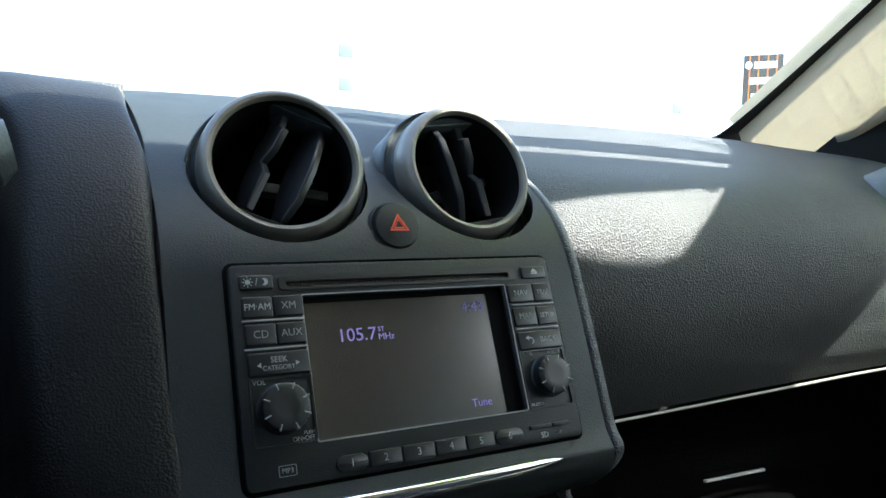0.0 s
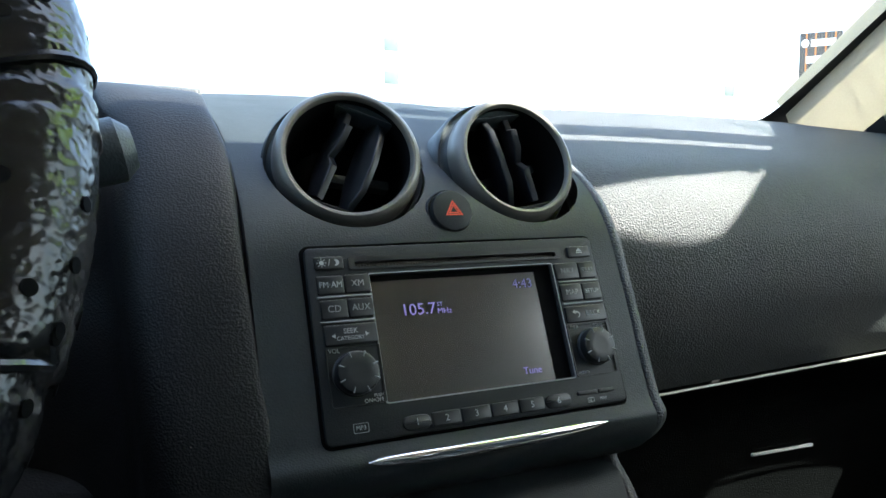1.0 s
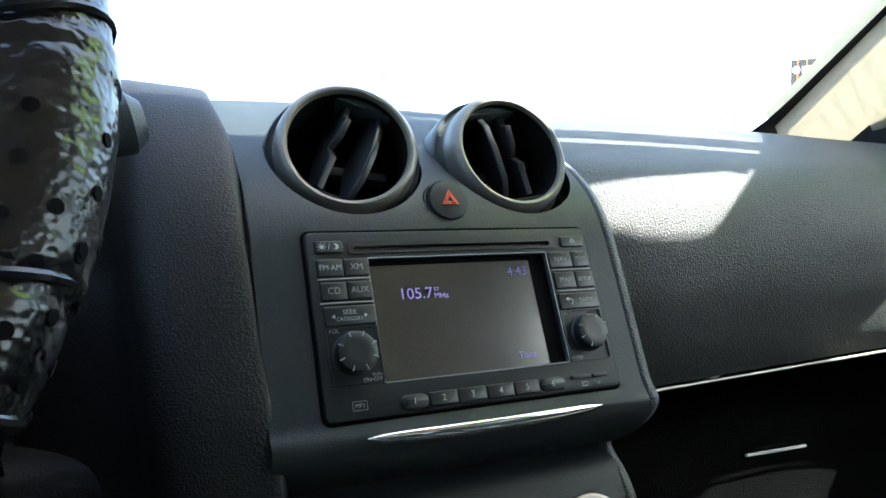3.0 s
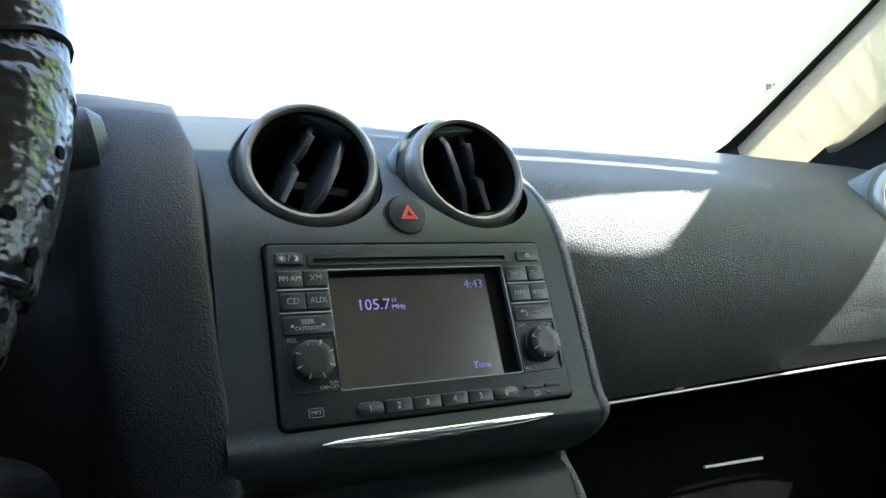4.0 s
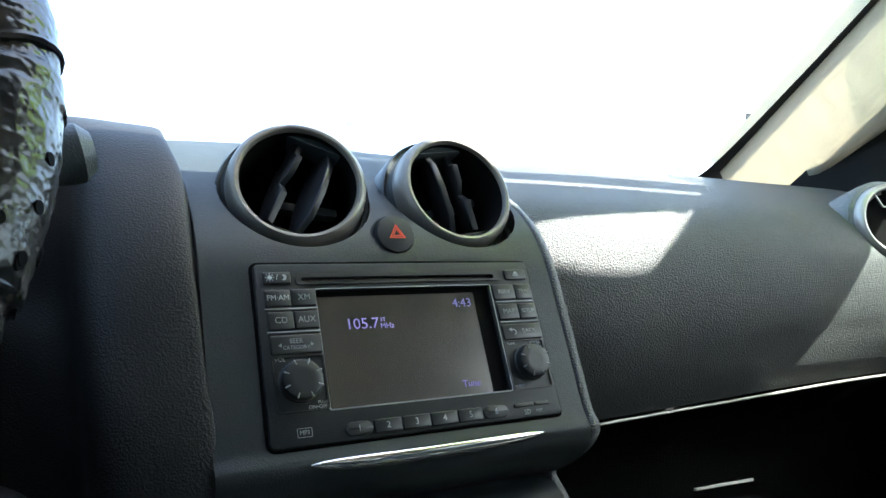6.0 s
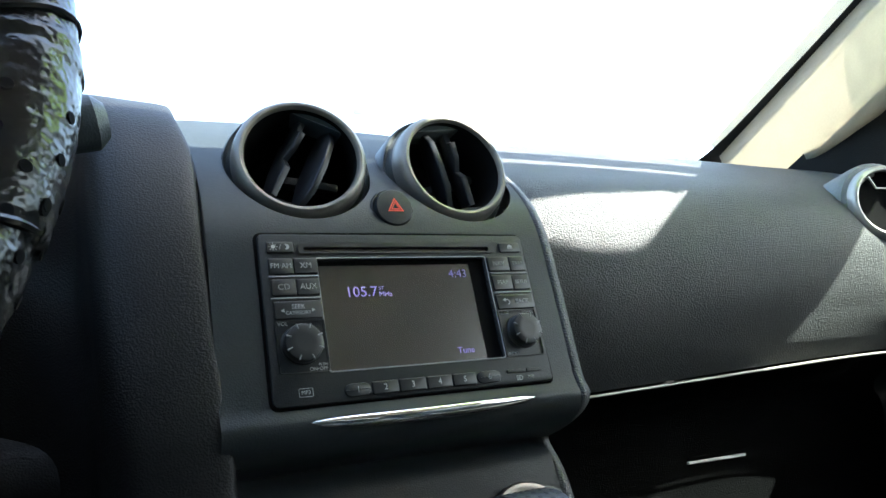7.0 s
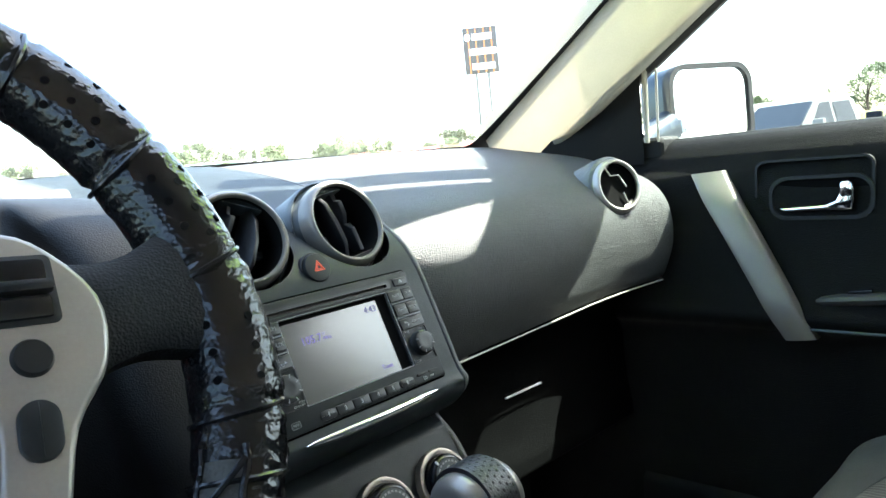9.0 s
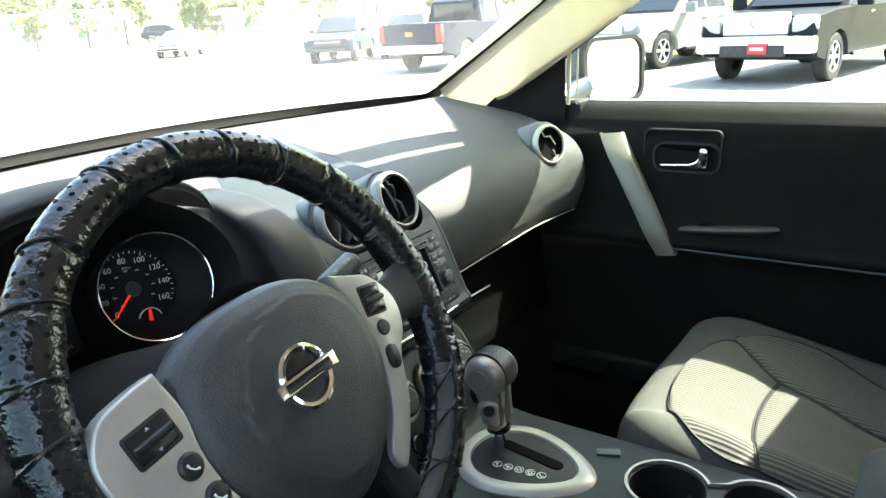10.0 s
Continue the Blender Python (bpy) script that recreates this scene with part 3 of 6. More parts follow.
COWL = [(0.20, 1.150), (0.125, 1.146), (0.075, 1.130), (0.040, 1.102), (0.012, 1.062), (-0.014, 1.005), (-0.034, 0.955), (-0.046, 0.905), (-0.062, 0.85), (-0.078, 0.77)]
COWL_LEAN = (0, 0, 0, 0, 0.001, 0.005, 0.009, 0.012, 0.014, 0.015)      # the lower end leans towards the climate panel
cowl_rows = []
for x, dy, dz in ((-0.1235, 0.004, -0.004), (-0.128, -0.002, 0.0), (-0.150, 0.0, 0.002), (-0.172, 0.007, 0.004), (-0.184, 0.022, 0.005), (-0.192, 0.048, 0.005), (-0.212, 0.070, 0.004), (-0.250, 0.096, 0.0)):
    cowl_rows.append([(x + 0.0065 - (0.006 if i < 3 else 0) + COWL_LEAN[i], y + dy * (0.4 if i < 2 else 1) - 0.25 * COWL_LEAN[i], z + dz) for i, (y, z) in enumerate(COWL)])
part("cowl", sheet(cowl_rows, 40, 60), COWL_SHADED, dash, "grained cowl between the fascia and the instruments")
hood_rows = []
for y, top, half, low in ((0.022, 1.212, 0.160, 1.120), (0.030, 1.224, 0.166, 1.118), (0.09, 1.222, 0.176, 1.112), (0.16, 1.206, 0.186, 1.11), (0.26, 1.176, 0.20, 1.12)):
    hood_rows.append([(-0.388 + half * math.cos(a) * (1 if math.sin(a) > 0.02 else 1.0), y + 0.045 * abs(math.cos(a)) ** 2, low + (top - low) * math.sin(a) ** 0.8) for a in np.linspace(0.30, math.pi, 13)])
part("instrument_hood", sheet(hood_rows, 30, 60, 0.007), COWL_SHADED, dash, "grained instrument hood")
part("instrument_shroud", sheet([[(-0.388 + half * math.cos(a), y, 1.085 + hh * math.sin(a)) for a in np.linspace(-0.35, math.pi + 0.35, 15)] for y, half, hh in ((0.040, 0.160, 0.118), (0.09, 0.156, 0.108), (0.186, 0.152, 0.098))], 12, 50),
     SHROUD, dash, "black instrument shroud")
part("shroud_floor", sheet([[(x, y, z) for x in (-0.55, -0.39, -0.235)] for y, z in ((0.16, 1.022), (0.06, 1.030), (0.0, 1.018), (-0.01, 0.98), (0.03, 0.93))], 20, 8, 0.004), SOFT_HARD, dash, "dark panel under the instruments")
part("knee_panel", sheet([[(x, y, z) for y, z in ((0.10, 0.935), (0.05, 0.938), (0.022, 0.922), (0.018, 0.87), (0.04, 0.76), (0.10, 0.64), (0.2, 0.56))] for x in (-0.74, -0.5, -0.3, -0.185)], 20, 40, 0.006), SHROUD, dash, "grained knee panel")
shelf, gap = [], []
for x in (-0.705, -0.58, -0.4, -0.2, 0, 0.2, 0.4, 0.58, 0.705):
    far = screen_point(x / 0.72, 0.0).y
    shelf.append([(x, 0.362, 1.1690), (x, 0.362 + (far - 0.39) * 0.5, 1.1665), (x, far - 0.044, 1.1640)])
    gap.append([(x, far - 0.050, 1.1605), (x, far - 0.010, 1.1600), (x, far + 0.012, 1.1600)])
part("dash_shelf", sheet(shelf, 40, 10, 0.004), SOFT, dash, "soft grained shelf under the windscreen")
part("screen_gap", sheet(gap, 40, 6, 0.003), HOLE_SHADE, dash, "black gap strip along the windscreen foot")
part("dash_back", rbox((1.42, 0.05, 0.5), pose(0, 0.36, 0.86), 0.01), DARK, dash)


# ---- air vents ----
def air_vent(m, label, ring_mat, vanes, group, roll, side=False):
    """A round vent in its own pose m: outer ring, black throat, vanes; local z faces the cabin."""
    v = thing("air_vent", m.translation, label, "air vent", group)
    r = VENT_R
    k = 0.92 if side else 1.0
    r *= k
    part("ring", lathe([(r, -0.018), (r, -0.009), (r - 0.0003, -0.004), (r - 0.0012, 0.0004), (r - 0.0030, 0.0030), (r - 0.0048, 0.0041), (r - 0.0063, 0.0038), (r - 0.0073, 0.0026), (r - 0.0077, 0.0005)], m, 72), ring_mat, v, "satin metallic ring")
    # throat walls carry their own shade as near-black colour; the side vent is shallow
    part("throat", lathe([(r - 0.0072, 0.0002), (r - 0.0082, -0.02), (r - 0.0095, -0.045), (r - 0.012, -0.062), (0, -0.064)] if not side else [(r - 0.0072, -0.002), (r - 0.0080, -0.007), (0, -0.010)], m, 48), THROAT_SHADE if not side else HOLE_SHADE, v, "black throat")
    part("housing", lathe([(r - 0.0006, -0.006), (r + 0.0004, -0.016), (r + 0.0024, -0.0185), (r + 0.0044, -0.0168), (r + 0.0056, -0.0185), (r + 0.0060, -0.026), (r + 0.0060, -0.075)] if not side else [(r - 0.0006, -0.006), (r + 0.0016, -0.0085), (r + 0.0042, -0.0095), (r + 0.0062, -0.013), (r + 0.0066, -0.022), (r + 0.0050, -0.070)], m, 72), FASCIA if not side else SOFT, v, "smooth tube behind the ring")
    t = m @ pose(0, 0, 0, 0, 0, roll)
    for kind, x, yaw in vanes:
        vm = t @ pose(x * k, 0.003, -0.015, 0, yaw, 0)
        if kind == "zigzag":
            for run in ([(-0.0140, 0.0300), (-0.0070, 0.0165), (0.0078, 0.0165), (0.0180, -0.0020)], [(0.0105, -0.0110), (0.0160, -0.0285)]):
                part("vane", sweep([m @ Vector((a, b, -0.0045)) for a, b in run], 0.0011, 6), SILVER, v, "bright vane edge")
            for a0, a1 in ((102, 135), (283, 315)):
                part("pivot_plate", lathe([(r - 0.0075, -0.003), (r - 0.0110, -0.0050), (r - 0.0075, -0.006)], m, 10, None, a0, a1), RINGM, v)
            continue
        pts = [(-0.0325, -0.004), (-0.020, -0.012), (0.0, -0.014), (0.020, -0.012), (0.0330, -0.004), (0.029, 0.006), (0.012, 0.010), (-0.012, 0.010), (-0.029, 0.006)]
        if kind == "notched":
            pts = [(-0.0325, -0.008), (-0.010, -0.011), (-0.002, -0.003), (0.006, -0.010), (0.019, -0.012), (0.022, -0.006), (0.0345, -0.006), (0.0345, 0.003), (0.014, 0.006), (0.010, 0.010), (-0.012, 0.010), (-0.029, 0.006)]
        part("vane", prism([(-d, y) for y, d in pts], -0.0022, 0.0022, vm @ pose(0, 0, 0, 0, -90, 0), 0.0014, None, 3), VANE, v)
    if side:
        return v
    part("cross_bar", rbox((0.046, 0.0065, 0.010), t @ pose(0.008, -0.003, -0.030, 0, 0, 14 if roll < 0 else 8), 0.002), FASCIA, v)
    # upper plate is paler: the light it catches is put into its colour
    for s in (-1, 1):
        part("pivot_plate", prism([(0.019 * a * k, s * (0.0385 - 0.0045 * a * a) * k) for a in (-1, -0.5, 0, 0.5, 1)] + [(0.019 * a * k, s * 0.0325 * k) for a in (1, 0, -1)], -0.022, -0.004, t, 0.001), FASCIA if s > 0 else SOFT_HARD, v)
    return v


air_vent(VENTS[0], "round air vent with gunmetal ring and angled black vanes", RINGM, [("notched", -0.0115, 27), ("plain", 0.0090, 30)], "dashboard vents", -25)
air_vent(VENTS[1], "round air vent with gunmetal ring and turned black vanes", RINGM, [("plain", -0.0082, -8), ("notched", 0.0098, -8)], "dashboard vents", 9)
air_vent(SVM, "round side air vent with bright silver ring near the door", SILVER, [("zigzag", 0.0, 0)], "dashboard vents", 0, True)

hz = thing("hazard_switch", R(0, 0.0722, 0), "round black hazard switch with a red triangle", "switch")
hm = RM @ pose(0.0005, 0.0722, -0.006)
part("bezel", lathe([(0.0155, -0.004), (0.0155, 0.0012), (0.0148, 0.0020), (0.0138, 0.0018), (0.0136, -0.003)], hm, 40), DARK, hz)
part("button", lathe([(0.0134, -0.003), (0.0134, 0.0042), (0.0126, 0.0056), (0.008, 0.0066), (0, 0.0069)], hm, 40), RADIOFACE, hz)
tri = lambda r, cy=-0.0004: [(r * math.cos(radians(a)), cy + r * math.sin(radians(a))) for a in (90, 210, 330)]
part("triangle", frame_prism(tri(0.0066), tri(0.0048), 0.0062, 0.0072, hm), INK_RED, hz, "red warning triangle outline")
part("triangle", frame_prism(tri(0.0040), tri(0.0027), 0.0062, 0.0073, hm), INK_RED, hz)

# ---- instruments ----
ins = thing("instrument_cluster", (-0.385, 0.13, 1.085), "black instrument cluster with a chrome-ringed speedometer", "instrument cluster")
part("face", rbox((0.30, 0.19, 0.006), pose(-0.385, 0.172, 1.080, 76, 0, 0), 0.002), GAUGE, ins)


def dial(m, numbers, top_text, needle_angle, fuel):
    """A dial sunk behind its ring: m is the pose of the ring, the face lies deeper and to the outside."""
    f = m @ pose(-0.0197, 0.0039, -0.030)
    d = part("dial", lathe([(0, -0.004), (0.0460, -0.004), (0.0460, 0.0), (0, 0.0)], f, 64), GAUGE, ins)
    circle = lambda r, cx, cy: [(cx + r * math.cos(2 * math.pi * i / 64), cy + r * math.sin(2 * math.pi * i / 64)) for i in range(64)]
    part("dial_tube", loft([(circle(0.0592, 0, 0), 0.0), (circle(0.0545, -0.008, 0.002), -0.014), (circle(0.0462, -0.0197, 0.0039), -0.0305)], m), DARK, d, "black tube between ring and face")
    part("dial_ring", lathe([(0.0572, -0.002), (0.0576, 0.0012), (0.0584, 0.0030), (0.0596, 0.0036), (0.0606, 0.0028), (0.0612, 0.0010), (0.0614, -0.003)], m, 96), CHROME, d, "thin chrome dial ring")
    ticks = bmesh.new()
    for i in range(33):
        a = 227 - 8 * i
        long = 0.0045 if i % 4 == 0 else 0.0026
        rbox((long, 0.0007, 0.0005), f @ pose(0, 0, 0, 0, 0, a) @ pose(0.0425 - long / 2, 0, 0.0004), 0, 1, ticks)
    part("ticks", ticks, INK_WHITE, d)
    for i, n in enumerate(numbers):
        a = radians(227 - 256 * i / (len(numbers) - 1))
        writing("numeral", n, 0.0088, f @ pose(0.0330 * math.cos(a), 0.0330 * math.sin(a), 0.0005), INK_WHITE, d)
    if top_text:
        writing("print", top_text, 0.0045, f @ pose(-0.0020, 0.0240, 0.0005), INK, d)
        for i in range(9):
            a = radians(227 - 32 * i)
            part("small_scale_bar", rbox((0.0042, 0.0018, 0.0003), f @ pose(0.0215 * math.cos(a), 0.0215 * math.sin(a), 0.0004), 0, 1), INK_DIM, d)
    if fuel:
        g = m @ pose(-0.0095, -0.0330, -0.0285)
        part("fuel_scale", lathe([(0.0115, 0.0004), (0.0128, 0.0008), (0.0115, 0.0012)], g, 24, None, 15, 165), INK_WHITE, d)
        part("fuel_needle", prism([(-0.0022, -0.002), (0.0022, -0.002), (0.0014, 0.0105), (-0.0014, 0.0105)], 0.001, 0.0022, g @ pose(0, 0, 0, 0, 0, -4)), NEEDLE, d)
    part("needle", prism([(-0.008, -0.0016), (0.038, -0.0007), (0.038, 0.0007), (-0.008, 0.0016)], 0.003, 0.0042, f @ pose(0, 0, 0, 0, 0, needle_angle)), NEEDLE, d, "red needle")
    part("needle_hub", lathe([(0.0085, 0.0), (0.008, 0.0055), (0, 0.0065)], f, 28), DARK, d)
    return d


dial(pose(-0.2943, 0.100, 1.0847, 70, 0, -22), ["0", "20", "40", "60", "80", "100", "120", "140", "160"], "MPH", 228, True)
dial(pose(-0.478, 0.100, 1.0847, 70, 0, 0), ["0", "1", "2", "3", "4", "5", "6", "7", "8"], "", 226, False)
info = part("info_display", rbox((0.040, 0.075, 0.036), pose(-0.390, 0.142, 1.070, 76, 0, 0) @ pose(0, 0, -0.016), 0.001), PIANO, ins)
IM = pose(-0.390, 0.142, 1.070, 76, 0, 0)
part("car_outline", frame_prism(rrect(0.013, 0.026, 0.004, 4, -0.004, 0.020), rrect(0.0118, 0.0248, 0.0035, 4, -0.004, 0.020), 0.0021, 0.0025, IM), AMBER_DIM, info, "amber outline of a car")
part("car_outline", frame_prism(rrect(0.0098, 0.010, 0.002, 4, -0.004, 0.018), rrect(0.0090, 0.0092, 0.0016, 4, -0.004, 0.018), 0.0021, 0.0025, IM), AMBER_DIM, info)
for text, size, u in (("145333", 0.0062, -0.010), ("738.3", 0.0062, -0.0185), ("P R N D L", 0.0052, -0.0285)):
    writing("readout", text, size, IM @ pose(-0.001, u, 0.0024), AMBER_DIM, info, 0.95, 0.0001)

# ---- radio ----
radio = thing("car_radio", R(0, 0, 0), "black double-height car radio with a small lit screen", "radio")


def RP(x, u, h=0.0):
    return RM @ pose(x, u, h)


plate = part("faceplate", prism(rrect(0.186, 0.106, 0.0035, 4, 0, -0.002), -0.006, 0.0012, RM, 0.0008), RADIOFACE, radio, "black faceplate")
part("surround", frame_prism(rrect(0.1900, 0.1100, 0.0050, 4, 0, -0.002), rrect(0.1856, 0.1056, 0.0035, 4, 0, -0.002), -0.0058, -0.0016, RM), HOLE_SHADE, radio, "dark groove round the faceplate")
cut(plate, prism(rrect(0.1180, 0.0710, 0.001, 3, 0.0006, -0.0012), -0.0040, 0.01, RM))
cut(plate, prism(rrect(0.1300, 0.0030, 0.0012, 3, -0.0010, 0.0404), -0.004, 0.01, RM))
part("screen_well", frame_prism(rrect(0.1182, 0.0712, 0.001, 3, 0.0006, -0.0012), rrect(0.1062, 0.0675, 0.001, 3, -0.0042, -0.0027), -0.0056, -0.0026, RM), HOLE_SHADE, radio, "black recess round the display")
scr = part("screen", prism(rrect(0.1072, 0.0685, 0.001, 3, -0.0042, -0.0027), -0.0059, -0.0030, RM), SCREEN, radio, "glossy dark display")
part("screen_edge", frame_prism(rrect(0.1196, 0.0724, 0.0016, 3, 0.0006, -0.0012), rrect(0.1180, 0.0710, 0.001, 3, 0.0006, -0.0012), -0.001, 0.0018, RM), INK_DIM, radio, "thin grey screen edge")
writing("frequency", "105.7", 0.0096, RP(-0.0308, 0.0130, -0.0027), LCD_TEXT, scr, 1.0, 0.0001, "violet lit frequency figures")
writing("unit", "MHz", 0.0047, RP(-0.0150, 0.0112, -0.0027), LCD_TEXT, scr, 1.0, 0.0001)
writing("stereo", "ST", 0.0034, RP(-0.0174, 0.0152, -0.0027), LCD_TEXT, scr, 1.0, 0.0001)
writing("clock", "4:43", 0.0082, RP(0.0391, 0.0239, -0.0027), LCD_DIM, scr, 1.0, 0.0001, "dim violet clock figures")
writing("soft_key", "Tune", 0.0060, RP(0.0345, -0.0291, -0.0027), LCD_TEXT, scr, 1.0, 0.0001)
# disc slot with its dusty brush
slot = part("disc_slot", frame_prism(rrect(0.1378, 0.0072, 0.002, 3, -0.0005, 0.0410), rrect(0.130, 0.0030, 0.0012, 3, -0.0010, 0.0404), 0.0002, 0.0022, RM), BUTTON, radio, "raised lip of the disc slot")
DUST = material("dusty_slot_felt", (0.07, 0.062, 0.05), 0.95, vary=0.7, vary_scale=260, grain=0.9, grain_scale=900, grain_type="noise")
part("felt", rbox((0.130, 0.0032, 0.002), RP(-0.0010, 0.0404, -0.0026), 0.0004), DUST, slot, "dusty felt in the slot")


def key(x0, x1, u0, u1, text, size, r=0.0012, ink=INK, h=0.0026, name="button"):
    b = part(name, prism(rrect(x1 - x0, u1 - u0, r, 3, (x0 + x1) / 2, (u0 + u1) / 2), 0.0, h, RM, 0.0007), BUTTON, radio)
    if text:
        writing("print", text, size, RP((x0 + x1) / 2, (u0 + u1) / 2, h + 0.0001), ink, b, 0.95, 0.0001)
    return b


day = key(-0.0883, -0.0722, 0.0382, 0.0454, "/", 0.0050)
dm = RP(-0.0845, 0.0418, 0.0027)
rays = bmesh.new()
lathe([(0, 0), (0.0013, 0), (0.0013, 0.0002), (0, 0.0002)], dm, 16, rays)
for i in range(8):
    rbox((0.0010, 0.0004, 0.0002), dm @ pose(0, 0, 0, 0, 0, 45 * i) @ pose(0.0022, 0, 0.0001), 0, 1, rays)
part("sun_mark", rays, INK, day)
moon = [(0.0018 * math.cos(a), 0.0018 * math.sin(a)) for a in np.linspace(-2.2, 2.2, 12)] + [(0.0004 + 0.0012 * math.cos(a) * 0.9 - 0.0014, 0.0014 * math.sin(a)) for a in np.linspace(1.6, -1.6, 8)]
part("moon_mark", prism(moon, 0, 0.0002, RP(-0.0765, 0.0418, 0.0027)), INK, day)
ej = key(0.0730, 0.0896, 0.0376, 0.0449, "", 0.004)
part("eject_mark", prism([(-0.0022, 0), (0.0022, 0), (0, 0.0020)], 0, 0.0002, RP(0.0813, 0.0414, 0.0027)), INK, ej)
part("eject_mark", prism([(-0.0022, -0.0012), (0.0022, -0.0012), (0.0022, -0.0005), (-0.0022, -0.0005)], 0, 0.0002, RP(0.0813, 0.0414, 0.0027)), INK, ej)
key(-0.0882, -0.0736, 0.0241, 0.0345, "FM·AM", 0.0046)
key(-0.0732, -0.0585, 0.0243, 0.0346, "XM", 0.0052, ink=INK_DIM)
key(-0.0878, -0.0732, 0.0105, 0.0210, "CD", 0.0054, ink=INK_DIM)
key(-0.0728, -0.0587, 0.0106, 0.0211, "AUX", 0.0052, ink=INK_DIM)
seek = key(-0.0877, -0.0587, -0.0039, 0.0071, "", 0.004)
writing("print", "SEEK", 0.0040, RP(-0.0734, 0.0033, 0.0028), INK, seek, 0.95, 0.0001)
writing("print", "CATEGORY", 0.0031, RP(-0.0737, -0.0005, 0.0028), INK, seek, 0.95, 0.0001)
for s in (-1, 1):
    part("arrow", prism([(s * 0.0012, 0), (-s * 0.0008, 0.0012), (-s * 0.0008, -0.0012)][::s], 0, 0.0002, RP(-0.0737 + s * 0.0090, 0.0011, 0.0027)), INK, seek)
for u in (0.0227, 0.0089):
    part("divider", rbox((0.0300, 0.0011, 0.0016), RP(-0.0739, u, 0.0018), 0.0004), INK_DIM, radio, "thin grey divider")
key(0.0610, 0.0780, 0.0235, 0.0343, "NAV", 0.0048, ink=INK_DIM)
key(0.0784, 0.0908, 0.0235, 0.0344, "TRAF", 0.0038, ink=INK_DIM)
key(0.0620, 0.0774, 0.0096, 0.0205, "MAP", 0.0048, ink=INK_DIM)
key(0.0778, 0.0912, 0.0096, 0.0205, "SETUP", 0.0038)
back = key(0.0620, 0.0911, -0.0042, 0.0062, "", 0.004)
writing("print", "BACK", 0.0044, RP(0.0815, 0.0010, 0.0028), INK_DIM, back, 0.95, 0.0001)
part("back_arrow", lathe([(0.0013, 0), (0.0018, 0.0001), (0.0013, 0.0002)], RP(0.0700, 0.0006, 0.0027), 16, None, -90, 90), INK, back)
part("back_arrow", prism([(-0.0036, 0.0016), (-0.0014, 0.0030), (-0.0014, 0.0020), (0.0004, 0.0019), (0.0004, 0.0013), (-0.0014, 0.0012), (-0.0014, 0.0002)], 0, 0.0002, RP(0.0700, 0.0008, 0.0027)), INK, back)
for u in (0.0220, 0.0079):
    part("divider", rbox((0.0292, 0.0011, 0.0016), RP(0.0764, u, 0.0018), 0.0004), INK_DIM, radio, "thin grey divider")


def radio_knob(x, u, r, label):
    k = part("knob", lathe([(r * 1.04, 0.0), (r * 1.04, 0.0012), (r * 0.98, 0.0020), (r * 0.97, 0.0058), (r * 0.92, 0.0074), (r * 0.82, 0.0080), (r * 0.4, 0.0078), (0, 0.0076)], RP(x, u, 0.0008), 48), BUTTON, radio, label)
    for i in range(8):
        part("notch", rbox((0.0034, 0.0009, 0.0010), RP(x, u, 0.0008) @ pose(0, 0, 0, 0, 0, 22.5 + 45 * i) @ pose(r * 0.84, 0, 0.0077), 0.0003, 1), INK_DIM, k)
    return k


for x0, x1, u0, u1 in ((-0.0880, -0.0587, -0.0363, -0.0047), (0.0608, 0.0904, -0.0371, -0.0048)):
    part("knob_panel", frame_prism(rrect(x1 - x0, u1 - u0, 0.0015, 3, (x0 + x1) / 2, (u0 + u1) / 2), rrect(x1 - x0 - 0.0012, u1 - u0 - 0.0012, 0.0012, 3, (x0 + x1) / 2, (u0 + u1) / 2), 0.0008, 0.0022, RM), BUTTON, radio)
radio_knob(-0.0735, -0.0197, 0.0118, "black volume knob with pale notches")
radio_knob(0.0775, -0.0200, 0.0114, "black tuning knob with pale notches")
for text, size, x, u in (("VOL", 0.0034, -0.0834, -0.0067), ("PUSH", 0.0024, -0.0623, -0.0320), ("ON•OFF", 0.0031, -0.0652, -0.0345), ("TUNE", 0.0026, 0.0663, -0.0067), ("SCROLL", 0.0026, 0.0845, -0.0067), ("AUDIO", 0.0026, 0.0664, -0.0348), ("SD", 0.0044, 0.0672, -0.0515), ("MAP", 0.0026, 0.0760, -0.0512)):
    writing("print", text, size, RP(x, u, 0.0014), INK, radio, 0.95, 0.0001)
part("format_mark", frame_prism(rrect(0.0082, 0.0050, 0.0006, 2, -0.0743, -0.0477), rrect(0.0077, 0.0045, 0.0004, 2, -0.0743, -0.0477), 0.0012, 0.0015, RM), INK, radio)
writing("print", "MP3", 0.0033, RP(-0.0743, -0.0477, 0.0014), INK, radio, 0.95, 0.0001)
xs = [-0.0523, -0.0353, -0.0179, 0.0002, 0.0180, 0.0352, 0.0536]
for i in range(6):
    x0, x1 = xs[i] + 0.0004, xs[i + 1] - 0.0004
    u = -0.0490
    key(x0, x1, u - 0.0039, u + 0.0039, str(i + 1), 0.0052, 0.0040 if i in (0, 5) else 0.0012)
for x0, x1 in ((0.0584, 0.0725), (0.0732, 0.0843)):
    part("card_slot", rbox((x1 - x0, 0.0022, 0.002), RP((x0 + x1) / 2, -0.0468, 0.0014), 0.0005), DARK, radio)
# chrome strip under the radio
n = 26
strip = bmesh.new()
rows = []
